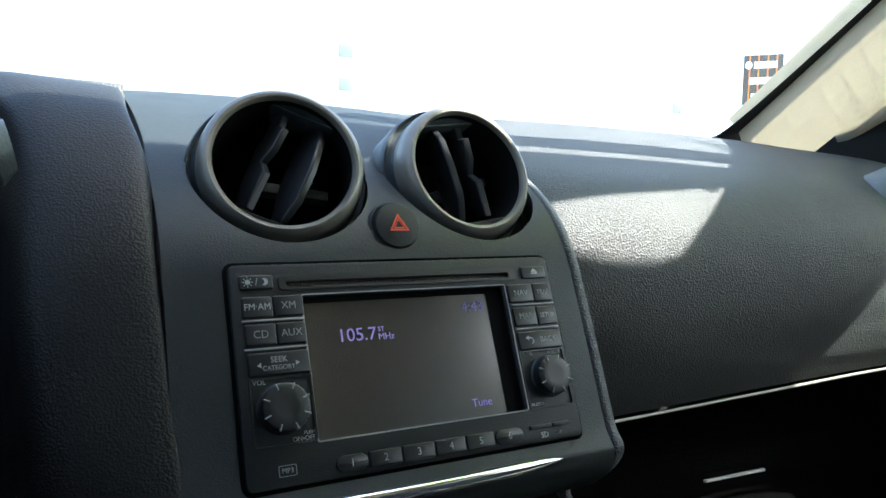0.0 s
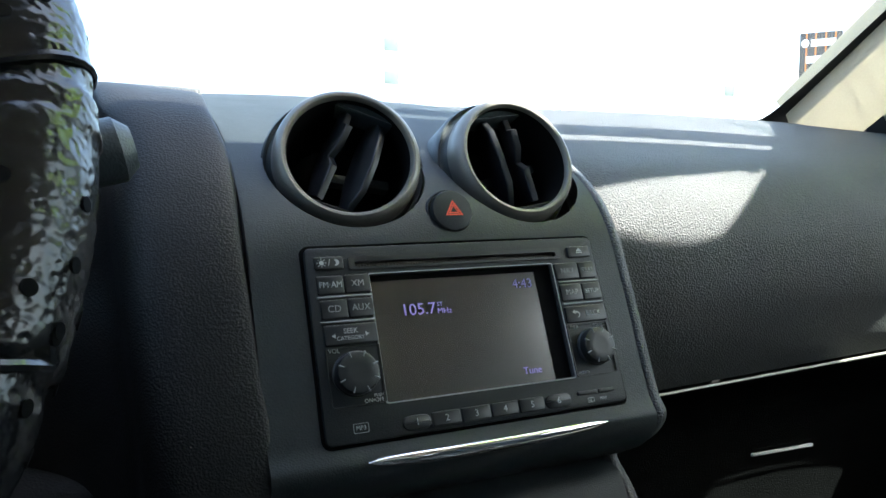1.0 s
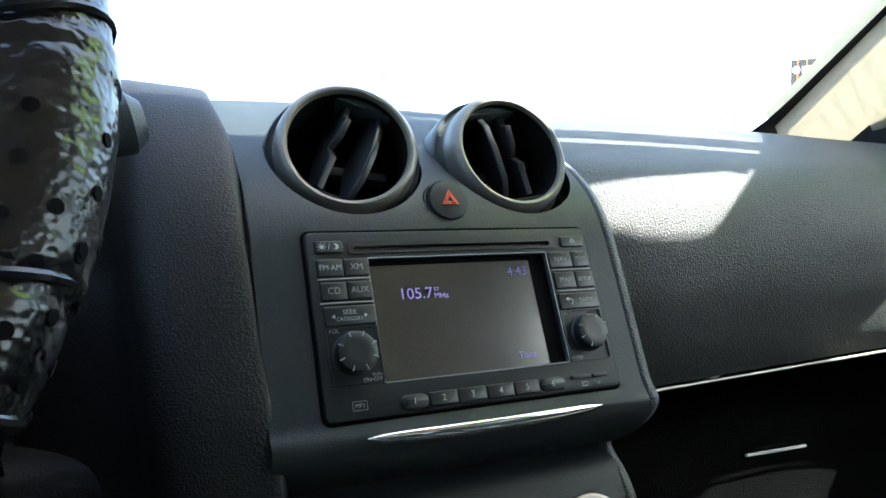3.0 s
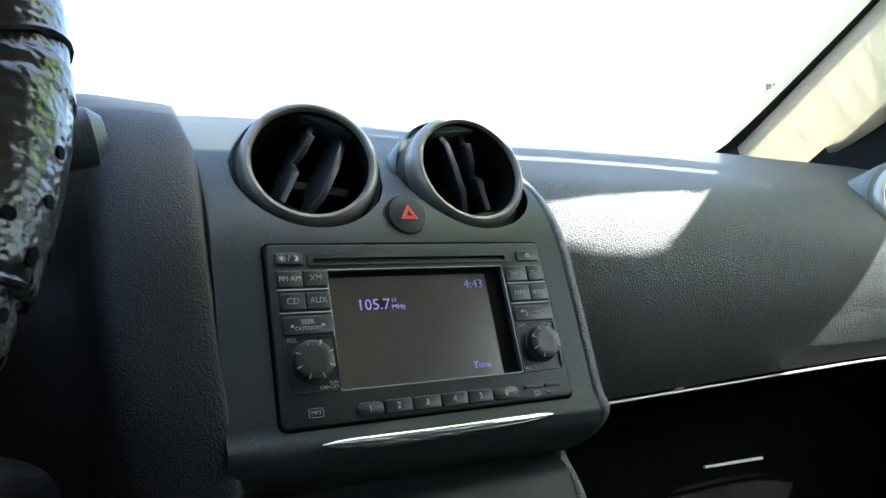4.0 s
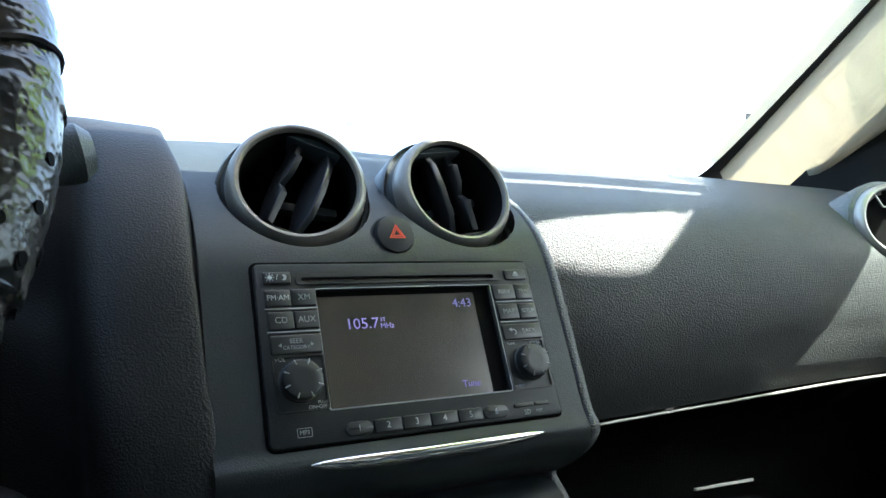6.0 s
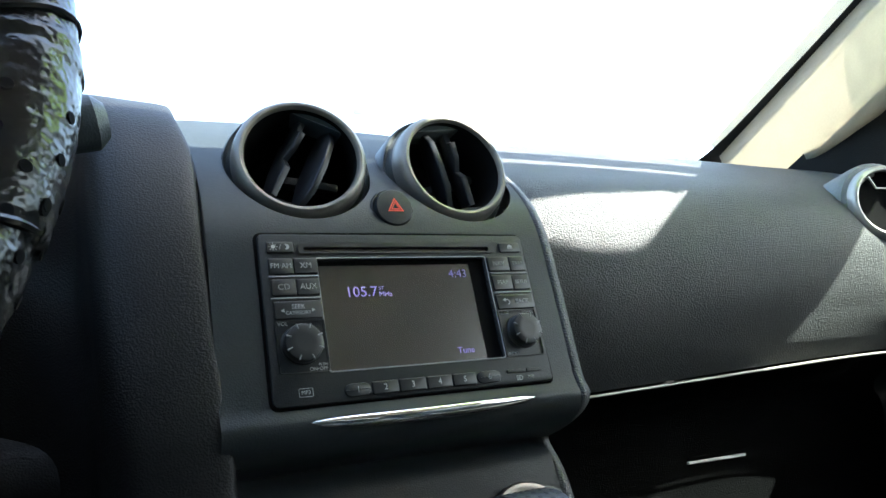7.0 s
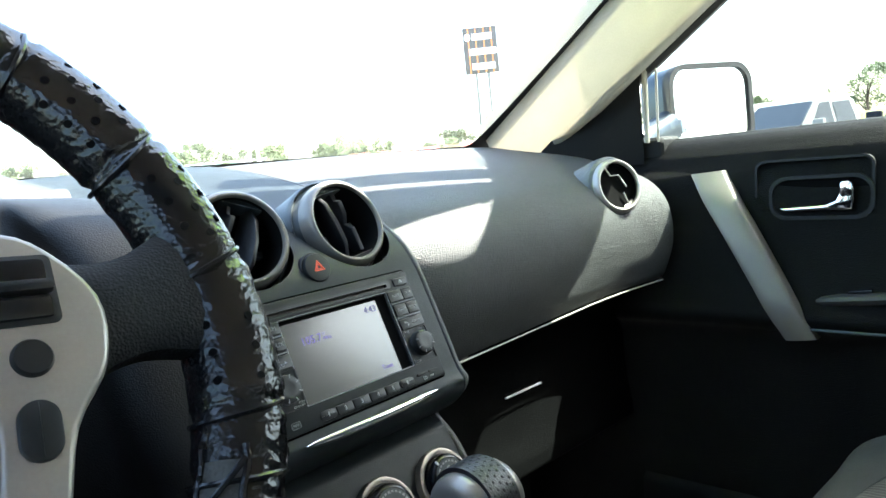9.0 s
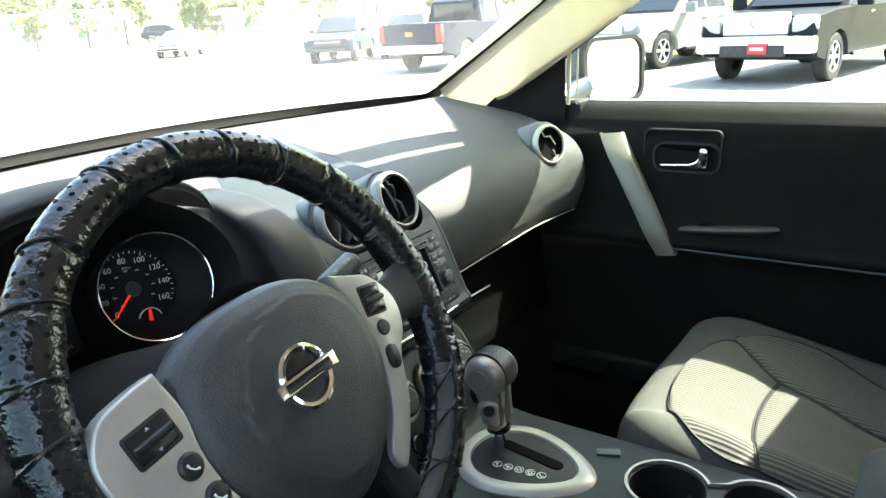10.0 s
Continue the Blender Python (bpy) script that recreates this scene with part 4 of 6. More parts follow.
for i in range(n):
    s = -1 + 2 * i / (n - 1)
    half = 0.0047 * max(0.04, (1 - abs(s) ** 5)) ** 0.5
    c = -0.0655 - 0.0016 * (1 - s * s)
    rows.append([R(0.0738 * s, c + half, -0.0005), R(0.0738 * s, c + half * 0.6, 0.0065 - 0.003 * s * s), R(0.0738 * s, c, 0.0075 - 0.003 * s * s), R(0.0738 * s, c - half * 0.6, 0.0060 - 0.003 * s * s), R(0.0738 * s, c - half, -0.0015)])
solo("chrome_strip", sheet(rows, 52, 12), CHROME, "tapered chrome strip under the radio", "trim")

# ---- climate panel ----
CM = pose(0.0055, -0.0435, 0.863, 62)


def C(x, u, h=0.0):
    return CM @ pose(x, u, h)


clim = thing("climate_panel", CM.translation, "charcoal climate panel with three round dials", "climate control")
part("panel", sheet([[CM @ Vector((x, u, h)) for u, h in ((0.066, -0.030), (0.052, -0.008), (0.035, -0.004), (0.0, -0.004), (-0.05, -0.004), (-0.085, -0.004), (-0.10, 0.002))] for x in (-0.115, -0.06, 0, 0.06, 0.1035)], 14, 40, 0.004), FASCIA, clim, "satin charcoal panel")


def climate_dial(x, pointer, texts, leds):
    m = C(x, 0.0015)
    d = part("dial", lathe([(0.0300, -0.004), (0.0302, 0.001), (0.0292, 0.0035), (0.0266, 0.0040), (0.0243, 0.0030), (0.0232, 0.0)], m, 64), CAPM, clim, "satin metal dial ring")
    part("knob", lathe([(0.0232, 0.0), (0.0232, 0.004), (0.0225, 0.0100), (0.0205, 0.0125), (0.0188, 0.0130), (0.0185, 0.0120)], m, 64), PIANO, d, "black turning knob")
    part("cap", lathe([(0.0184, 0.006), (0.0184, 0.0122), (0.0178, 0.0128), (0, 0.0129)], m, 48), FASCIA, d)
    part("pointer", rbox((0.0045, 0.0022, 0.0012), m @ pose(0, 0, 0, 0, 0, pointer) @ pose(0.0205, 0, 0.0128), 0.0004, 1), INK_WHITE, d, "white pointer mark")
    for i in range(15):
        a = 190 - 200 * i / 14
        part("scale_mark", rbox((0.0012 + 0.0010 * i / 14, 0.0022, 0.0003), m @ pose(0, 0, 0, 0, 0, a) @ pose(0.0155, 0, 0.01295), 0, 1), INK, d)
    for text, size, tx, tu in texts:
        writing("print", text, size, m @ pose(tx, tu, 0.0130), INK, d, 0.95, 0.0001)
    for lx, lu, mat in leds:
        part("lamp", rbox((0.0022, 0.0024, 0.0006), m @ pose(lx, lu, 0.0131), 0.0003, 1), mat, d)
    dots = bmesh.new()
    for i in range(6):
        lathe([(0.00025, 0), (0, 0.0002)], m @ pose(0.0025 * (i % 3 - 1), -0.0060 - 0.0024 * (i // 3), 0.0129), 6, dots)
    part("tactile_dots", dots, DARK, d)
    return d


climate_dial(-0.0685, 62, [("A/C", 0.0040, 0.000, 0.0035), ("AUTO", 0.0034, -0.0105, 0.0005), ("OFF", 0.0034, -0.0105, -0.0045), ("HI", 0.0034, 0.0110, -0.0025)], [(0.0, -0.0015, LED)])
climate_dial(0.0005, 203, [("75", 0.0038, 0.0005, 0.0150), ("60", 0.0038, -0.0120, -0.0055)], [(-0.0036, -0.0010, INK_DIM), (0.0040, -0.0010, LED)])
part("cold_mark", lathe([(0.0011, 0), (0, 0.0002)], C(0.0005, 0.0015) @ pose(-0.0105, -0.0090, 0.0129), 14), INK_BLUE, clim, "blue cold mark")
for sx in (-0.0045, 0.0050):
    mark = C(0.0005, 0.0015, 0.0130) @ pose(sx, 0.0048, 0)
    part("recirculation_mark", sweep([mark @ Vector(p) for p in ((-0.0034, -0.0008, 0), (-0.0032, 0.0004, 0), (-0.0014, 0.0008, 0), (-0.0006, 0.0018, 0), (0.0014, 0.0018, 0), (0.0022, 0.0008, 0), (0.0034, 0.0004, 0), (0.0034, -0.0008, 0))], 0.00028, 5, True), INK, clim, "printed outline of a car")
climate_dial(0.0705, 120, [], [])
for i, (dx, du) in enumerate(((-0.008, 0.006), (0.0, 0.010), (0.008, 0.006), (-0.009, -0.004), (0.009, -0.004))):
    part("mode_mark", rbox((0.0036, 0.0030, 0.0003), C(0.0705, 0.0015, 0.0130) @ pose(dx, du, 0.0), 0, 1), INK, clim)
part("lower_slot", rbox((0.036, 0.006, 0.003), C(0.005, -0.052, -0.003), 0.001), DARK, clim)
part("heater_switch", lathe([(0.0135, -0.004), (0.0135, 0.002), (0.0120, 0.0035), (0.0105, 0.002), (0, 0.0018)], C(-0.075, -0.058), 32), PIANO, clim, "round seat heater switch")
part("heater_switch", lathe([(0.0135, -0.004), (0.0135, 0.002), (0.0120, 0.0035), (0.0105, 0.002), (0, 0.0018)], C(0.075, -0.058), 32), PIANO, clim, "round seat heater switch")

# ---- centre console ----
con = thing("centre_console", (0.02, -0.4, 0.32), "grey plastic centre console with two cup holders", "console")
CZ = 0.775
con_rows = []
for y, z in ((-0.085, 0.785), (-0.12, 0.777), (-0.2, CZ), (-0.35, CZ), (-0.5, CZ - 0.002), (-0.62, CZ - 0.004)):
    con_rows.append([(-0.105, y, 0.36), (-0.108, y, 0.70), (-0.102, y, z - 0.012), (-0.092, y, z), (0.02, y, z + 0.003), (0.112, y, z), (0.122, y, z - 0.012), (0.130, y, 0.70), (0.136, y, 0.36)])
body = part("body", sheet(con_rows, 30, 60, 0.004), FASCIA, con, "dark grey console body")
CUPS = [(0.045, -0.364, 0.047), (0.060, -0.469, 0.042)]
hole = bmesh.new()
for cx, cy, r in CUPS:
    lathe([(0, -0.09), (r, -0.09), (r, 0.05), (0, 0.05)], pose(cx, cy, CZ), 48, hole)
    cut(body, hole)
    hole = bmesh.new()
hole.free()
for cx, cy, r in CUPS:
    part("cup_holder", lathe([(r + 0.002, 0.001), (r - 0.001, 0.0), (r - 0.004, -0.03), (r - 0.006, -0.072), (r - 0.012, -0.078), (0, -0.078)], pose(cx, cy, CZ), 48), DARK, con, "black cup holder well")
part("cup_flap", rbox((0.030, 0.004, 0.034), pose(0.062, -0.388, CZ - 0.040, 14, 0, 35), 0.0015), RUBBER, con, "black rubber grip flap")
# one silver rim round both wells


def two_circles(grow):
    (ax, ay, ar), (bx, by, br) = CUPS
    pts = []
    for i in range(41):
        a = radians(-62 + 304 * i / 40)
        pts.append((ax + (ar + grow) * math.cos(a), ay + (ar + grow) * math.sin(a)))
    for i in range(41):
        a = radians(118 + 304 * i / 40)
        pts.append((bx + (br + grow) * math.cos(a), by + (br + grow) * math.sin(a)))
    return pts


part("cup_rim", frame_prism(two_circles(0.0050), two_circles(0.0012), -0.004, 0.0045, pose(0, 0, CZ + 0.002)), SILVER, con, "satin silver cup holder rim")
part("console_switch", rbox((0.031, 0.015, 0.006), pose(0.0770, -0.2750, CZ + 0.003, 0, 0, -66), 0.002), FASCIA, con)

rest = thing("armrest", (0.02, -0.72, 0.775), "grey fabric armrest lid on the console", "armrest")
part("lid", rbox((0.180, 0.32, 0.095), pose(0.022, -0.722, 0.828), 0.034, 5), FABRIC, rest, "padded grey fabric lid")
part("hinge_base", rbox((0.150, 0.28, 0.03), pose(0.022, -0.722, 0.786), 0.006), DARK, rest)

# gate plate: pointed oval with a silver ring
def teardrop(w, front, back, cy, cx=0.004, n=64):
    pts = []
    for i in range(n):
        a = 2 * math.pi * i / n
        c, s = math.cos(a), math.sin(a)
        wide = w * (1 - 0.28 * max(0, -s) ** 1.5)
        pts.append((cx + wide * (abs(c) ** 0.9) * (1 if c > 0 else -1), cy + (front if s > 0 else back) * s))
    return pts


GATE_Z = pose(0, 0, CZ + 0.002)
gate = part("gate", loft([(teardrop(0.078, 0.078, 0.115, -0.170), -0.006), (teardrop(0.078, 0.078, 0.115, -0.170), 0.001), (teardrop(0.073, 0.073, 0.109, -0.170), 0.0065), (teardrop(0.066, 0.065, 0.100, -0.170), 0.0085), (teardrop(0.059, 0.057, 0.092, -0.170), 0.0075), (teardrop(0.056, 0.054, 0.088, -0.170), 0.003), (teardrop(0.056, 0.054, 0.088, -0.170), -0.004)], GATE_Z), PULL, con, "satin silver gate surround")
part("gate_plate", prism(teardrop(0.057, 0.055, 0.089, -0.170), -0.004, 0.0050, GATE_Z, 0.001), RADIOFACE, gate)
# the slot's shade is painted: a black strip on top of the plate
part("gate_slot", prism(rrect(0.017, 0.104, 0.008, 5), 0.0, 0.0066, GATE_Z @ pose(0.0185, -0.187, 0, 0, 0, -9)), HOLE_SHADE, gate)
for i, t in enumerate("PRNDL"):
    p = pose(-0.0230 + 0.0014 * i, -0.1610 - 0.0153 * i, CZ + 0.0074, 0, 0, -40)
    part("gear_mark", lathe([(0.0060, 0), (0.0064, 0.0008), (0.0055, 0.0010)], p, 24), INK_WHITE, gate)
    writing("gear_letter", t, 0.0098, p @ pose(0, 0, 0.0004), INK_WHITE, gate)

# ---- gear lever ----
lev = thing("gear_lever", (0.025, -0.146, CZ), "automatic gear lever with silver sides and dimpled black leather", "gear lever")
KC = Vector((0.022, -0.130, 0.8905))
ax = Vector((0.0, 0.10, 1.0)).normalized()
part("shaft", sweep([KC - ax * 0.125, KC - ax * 0.06], 0.0105, 24), CHROME, lev, "bright chrome shaft")
KM = Matrix.Translation(KC) @ Matrix((Vector((0, -1, 0.1)).normalized(), ax, Vector((1, 0, 0)))).transposed().to_4x4() @ Matrix.Scale(0.90, 4)   # local x to the rear, y up the lever, z to the right
sil = []
for i in range(40):
    a = radians(-58 + 296 * i / 39)
    sil.append((0.0355 * math.cos(a), 0.034 * math.sin(a) + 0.002))
sil += [(-0.0150, -0.045), (-0.0140, -0.062), (-0.0130, -0.080), (0.0150, -0.080), (0.0165, -0.062), (0.0170, -0.045)]
skin = part("leather_band", prism(sil, -0.0165, 0.0165, KM, 0.002, None, 2), KNOBSKIN, lev, "dimpled black leather band")
small = [(x * 0.94, y * 0.94 - 0.002) for x, y in sil]
for s, lab in ((1, "satin silver side cap"), (-1, "satin silver side cap")):
    m = KM if s > 0 else KM @ Matrix.Diagonal((1, 1, -1, 1))
    part("side_cap", prism(small, 0.0150, 0.0335, m, 0.0165, None, 6), CAPM, lev, lab)
dents = bmesh.new()
for row in range(5):
    for i in range(22):
        a = radians(-10 + 11 * i + (5 if row % 2 else 0))
        p = KM @ Vector((0.0357 * math.cos(a), 0.0342 * math.sin(a) + 0.002, -0.012 + 0.006 * row))
        nrm = KM.to_3x3() @ Vector((math.cos(a), math.sin(a), 0))
        lathe([(0.0014, 0), (0.0009, 0.0002), (0, 0.0001)], Matrix.Translation(p) @ nrm.to_track_quat("Z", "Y").to_matrix().to_4x4(), 8, dents)
tagged(part("perforation", dents, DARK, skin), kind="stuff")
part("cap_dimple", lathe([(0.0140, -0.002), (0.0136, 0.0006), (0.0124, 0.0010), (0.0110, 0.0002), (0.0060, -0.0012), (0, -0.0016)], KM @ pose(0, 0.0010, -0.0336, 0, 180, 0), 36), CAPM, lev, "round dimple in the side cap")
neck_k = [0.016, 0.034, 0.052, 0.068, 0.080]
for dx, mat, lab in ((-0.0045, CAPM, "satin silver neck"), (0.0050, KNOBSKIN, "black leather neck")):
    part("neck", sweep([KC - ax * k + Vector((dx, 0, 0)) for k in neck_k], [0.0200, 0.0165, 0.0150, 0.0142, 0.0130], 24), mat, lev, lab)
boss_at = KC + Vector((-0.0310, -0.0120, -0.0405))
BOSS = look(boss_at, boss_at + Vector((0.80, 0.58, -0.10)))
boss = part("button_boss", lathe([(0.0135, -0.010), (0.0132, -0.001), (0.0118, 0.0030), (0.0092, 0.0040), (0.0078, 0.0028)], BOSS, 32), CAPM, lev, "satin silver boss round the lock button")
part("lock_button", lathe([(0.0078, -0.002), (0.0078, 0.0034), (0.0066, 0.0046), (0.0040, 0.0040), (0, 0.0038)], BOSS, 28), DARK, boss, "black lock button")
part("collar", sweep([KC - ax * 0.086, KC - ax * 0.078], 0.0165, 24), PIANO, lev)

# ---- steering wheel ----
WM = pose(-0.3905, -0.212, 1.100, 62) @ pose(0, 0, 0, 0, 0, 4.5) @ Matrix.Diagonal((0.965, 0.965, 1, 1))     # the airbag cover; local z towards the driver
RIMM = pose(-0.380, -0.179, 1.0965, 60.5)   # the plane of the rim
wheel = thing("steering_wheel", WM.translation, "black steering wheel with a laced glossy cover and silver spokes", "steering wheel")
RIM_R, TUBE_R = 0.1800, 0.0188


def rim_frame(a):
    """The pose on the rim's centre line at angle a: x outwards, y along the rim, z to the driver."""
    return RIMM @ pose(0, 0, 0, 0, 0, a) @ pose(RIM_R, 0, 0)


LACE = [4, 24, 44, 61.5, 77.5, 94.5, 110.5, 132, 146, 162, 174, 190, 206, 222, 238, 254, 270, 288, 304.5, 321, 333, 342]


def cover_r(a, b):
    """The cover's radius at rim angle a (degrees) and tube angle b: drawn in at the laces, with soft creases."""
    near = min(abs((a - l + 180) % 360 - 180) for l in LACE)
    pinch = 0.0014 * math.exp(-(near / 1.1) ** 2)
    w = noise.noise(Vector((a * 0.05, 1.6 * math.cos(b), 1.6 * math.sin(b)))) * 0.0008 + noise.noise(Vector((a * 0.9, 1.5 * math.cos(b), 1.5 * math.sin(b)))) * 0.0005 * (1 + 2 * math.exp(-(near / 2.5) ** 2))
    q = rim_frame(a) @ Vector((TUBE_R * math.cos(b), 0, TUBE_R * math.sin(b)))
    crease = abs(noise.noise(q * 80)) * 0.0002 + abs(noise.noise(q * 210)) * 0.00018
    slack = 0.0055 * max(0.0, -math.cos(b)) * math.exp(-((a - 190) / 42) ** 2)
    turn = (a + 180) % 360 - 180
    slack += 0.0034 * max(0.0, math.cos(b)) * math.exp(-((turn - 10) / 55) ** 2)
    return TUBE_R - pinch + w - crease + slack


cover = bmesh.new()
NA, NT = 760, 44
rings = []
for i in range(NA):
    a = 360 * i / NA
    m = rim_frame(a)
    ring = []
    for k in range(NT):
        b = 2 * math.pi * k / NT
        r = cover_r(a, b)
        ring.append(cover.verts.new(m @ Vector((r * math.cos(b), 0, r * math.sin(b)))))
    rings.append(ring)
for i in range(NA):
    p, q = rings[i], rings[(i + 1) % NA]
    for k in range(NT):
        cover.faces.new((p[k], p[(k + 1) % NT], q[(k + 1) % NT], q[k]))
rim = part("rim_cover", cover, LEATHER, wheel, "wrinkled glossy black perforated wheel cover", True, 60)
for l in LACE:
    pts = []
    for k in range(28):
        b = 2 * math.pi * k / 28
        m = rim_frame(l + 2.2 * math.cos(b + 0.6))
        lr = max(TUBE_R + 0.0004, cover_r(l, b) + 0.0008)
        pts.append(m @ Vector((lr * math.cos(b), 0, lr * math.sin(b))))
    part("lace", sweep(pts, 0.0013, 6, True), PIANO, rim)
# where the cover's two hems do not meet the bare rim shows between them, crossed by the laces
bare = [[rim_frame(a) @ Vector(((TUBE_R + 0.0007) * math.cos(radians(b)), 0, (TUBE_R + 0.0007) * math.sin(radians(b)))) for b in (104, 116, 130, 144, 156)] for a in np.linspace(-72, -26, 24)]
part("bare_rim", sheet(bare, 70, 12), RIMSKIN, wheel, "worn grey brown rim between the cover's hems")
for b in (102, 158):
    hem = [rim_frame(a) @ Vector(((TUBE_R + 0.0006) * math.cos(radians(b + 1.5 * math.sin(a))), 0, (TUBE_R + 0.0006) * math.sin(radians(b + 1.5 * math.sin(a))))) for a in np.linspace(-74, -24, 60)]
    part("hem", sweep(hem, 0.0017, 8), LEATHER, rim)
for l in (-31, -43, -59):
    run = [rim_frame(l + 5 - 10 * i / 9) @ Vector(((TUBE_R + 0.0030) * math.cos(radians(104 + 54 * i / 9)), 0, (TUBE_R + 0.0030) * math.sin(radians(104 + 54 * i / 9)))) for i in range(10)]
    part("lace", sweep(run, 0.0013, 6), PIANO, rim)
# rows of punched holes between the laces, on the driver's face and the outer face
holes = bmesh.new()
for l in LACE:
    for row, b in ((0, 75), (1, 48), (2, 22), (3, -6), (4, -34), (5, 104), (6, 132)):
        if ((int(l) // 3) + row) % 4 == 3:
            continue
        if b > 90 and 285 < l < 336:
            continue
        for j in range(3):
            a = l + 3.4 + 4.3 * j + (2.1 if row % 2 else 0)
            br = radians(b)
            m = rim_frame(a)
            hr = cover_r(a, br) + 0.0002
            p = m @ Vector((hr * math.cos(br), 0, hr * math.sin(br)))
            nrm = m.to_3x3() @ Vector((math.cos(br), 0, math.sin(br)))
            lathe([(0.0020, -0.0004), (0.0019, 0.0001), (0.0016, 0.0001), (0, 0.0)], Matrix.Translation(p) @ nrm.to_track_quat("Z", "Y").to_matrix().to_4x4(), 10, holes)
tagged(part("perforation", holes, HOLE_SHADE, rim, "rows of punched holes"), kind="stuff")
# airbag cover
hub_rows = []
OUT = [(math.cos(a), math.sin(a)) for a in np.linspace(0, 2 * math.pi, 41)]


def hub_edge(c, s):
    x = 0.102 * (abs(c) ** 0.80) * (1 if c >= 0 else -1)
    if s >= 0:
        y = 0.075 * s ** 0.85
    else:
        y = -0.118 * (-s) ** 0.95
        x *= 1 - 0.40 * (-s) ** 2
    return x, y


DOME = ((0.02, 0.0123), (0.25, 0.0120), (0.55, 0.0105), (0.8, 0.0075), (0.93, 0.003), (0.985, -0.004), (1.0, -0.012))


def hub_height(x, y, k):
    """A shallow dome; outside a round crease it falls away to the rim."""
    out = math.hypot(x - 0.020, y + 0.020) - 0.076
    return float(np.interp(k, [q[0] for q in DOME], [q[1] for q in DOME])) - 0.010 - 0.20 * max(0.0, out) - (0.0012 if out > 0 else 0.0)


for k in (1.0, *np.linspace(1.0, 0.90, 5), *np.linspace(0.88, 0.02, 30)):
    row = []
    for c, s in OUT:
        x, y = hub_edge(c, s)
        row.append(WM @ Vector((x * k, y * k, hub_height(x * k, y * k, k) if len(hub_rows) else -0.040)))
    hub_rows.append(row)
part("airbag_cover", sheet(hub_rows, 72, 120), HUBSKIN, wheel, "grained charcoal airbag cover")
# ring and bar badge
BM = WM @ pose(0.000, -0.004, 0.0028)
bad = part("badge", lathe([(0.0265, -0.001), (0.0262, 0.002), (0.0235, 0.0036), (0.0205, 0.0028), (0.0200, 0.0)], BM, 56), CHROME, wheel, "chrome ring and bar badge")
part("badge_back", lathe([(0.0205, 0.0), (0, 0.0006)], BM, 40), PIANO, bad)
part("badge_bar", prism(rrect(0.064, 0.0125, 0.001, 3), 0.0, 0.0052, BM, 0.001), CHROME, bad, "chrome bar across the ring")
part("badge_inlay", prism(rrect(0.050, 0.0075, 0.0008, 3), 0.0, 0.0056, BM, 0.0003), PIANO, bad, "dark inlay in the bar")
# spokes with silver inserts and their switches
SPOKE = [(0.082, 0.054), (0.108, 0.044), (0.128, 0.034), (0.143, 0.006), (0.136, -0.022), (0.117, -0.042), (0.101, -0.074), (0.077, -0.104), (0.056, -0.122), (0.050, -0.104), (0.074, -0.076), (0.090, -0.039), (0.094, -0.004), (0.091, 0.024)]
WIDE = [(0.097, 0.058), (0.120, 0.055), (0.146, 0.047), (0.161, 0.024), (0.158, -0.006), (0.143, -0.036), (0.123, -0.074), (0.092, -0.108), (0.066, -0.128)] + SPOKE[9:]
SPOKE, WIDE = ([(p.x, p.y) for p in spline([Vector((x, y, 0)) for x, y in q + q[:1]], 57)[:-1]] for q in (SPOKE, WIDE))
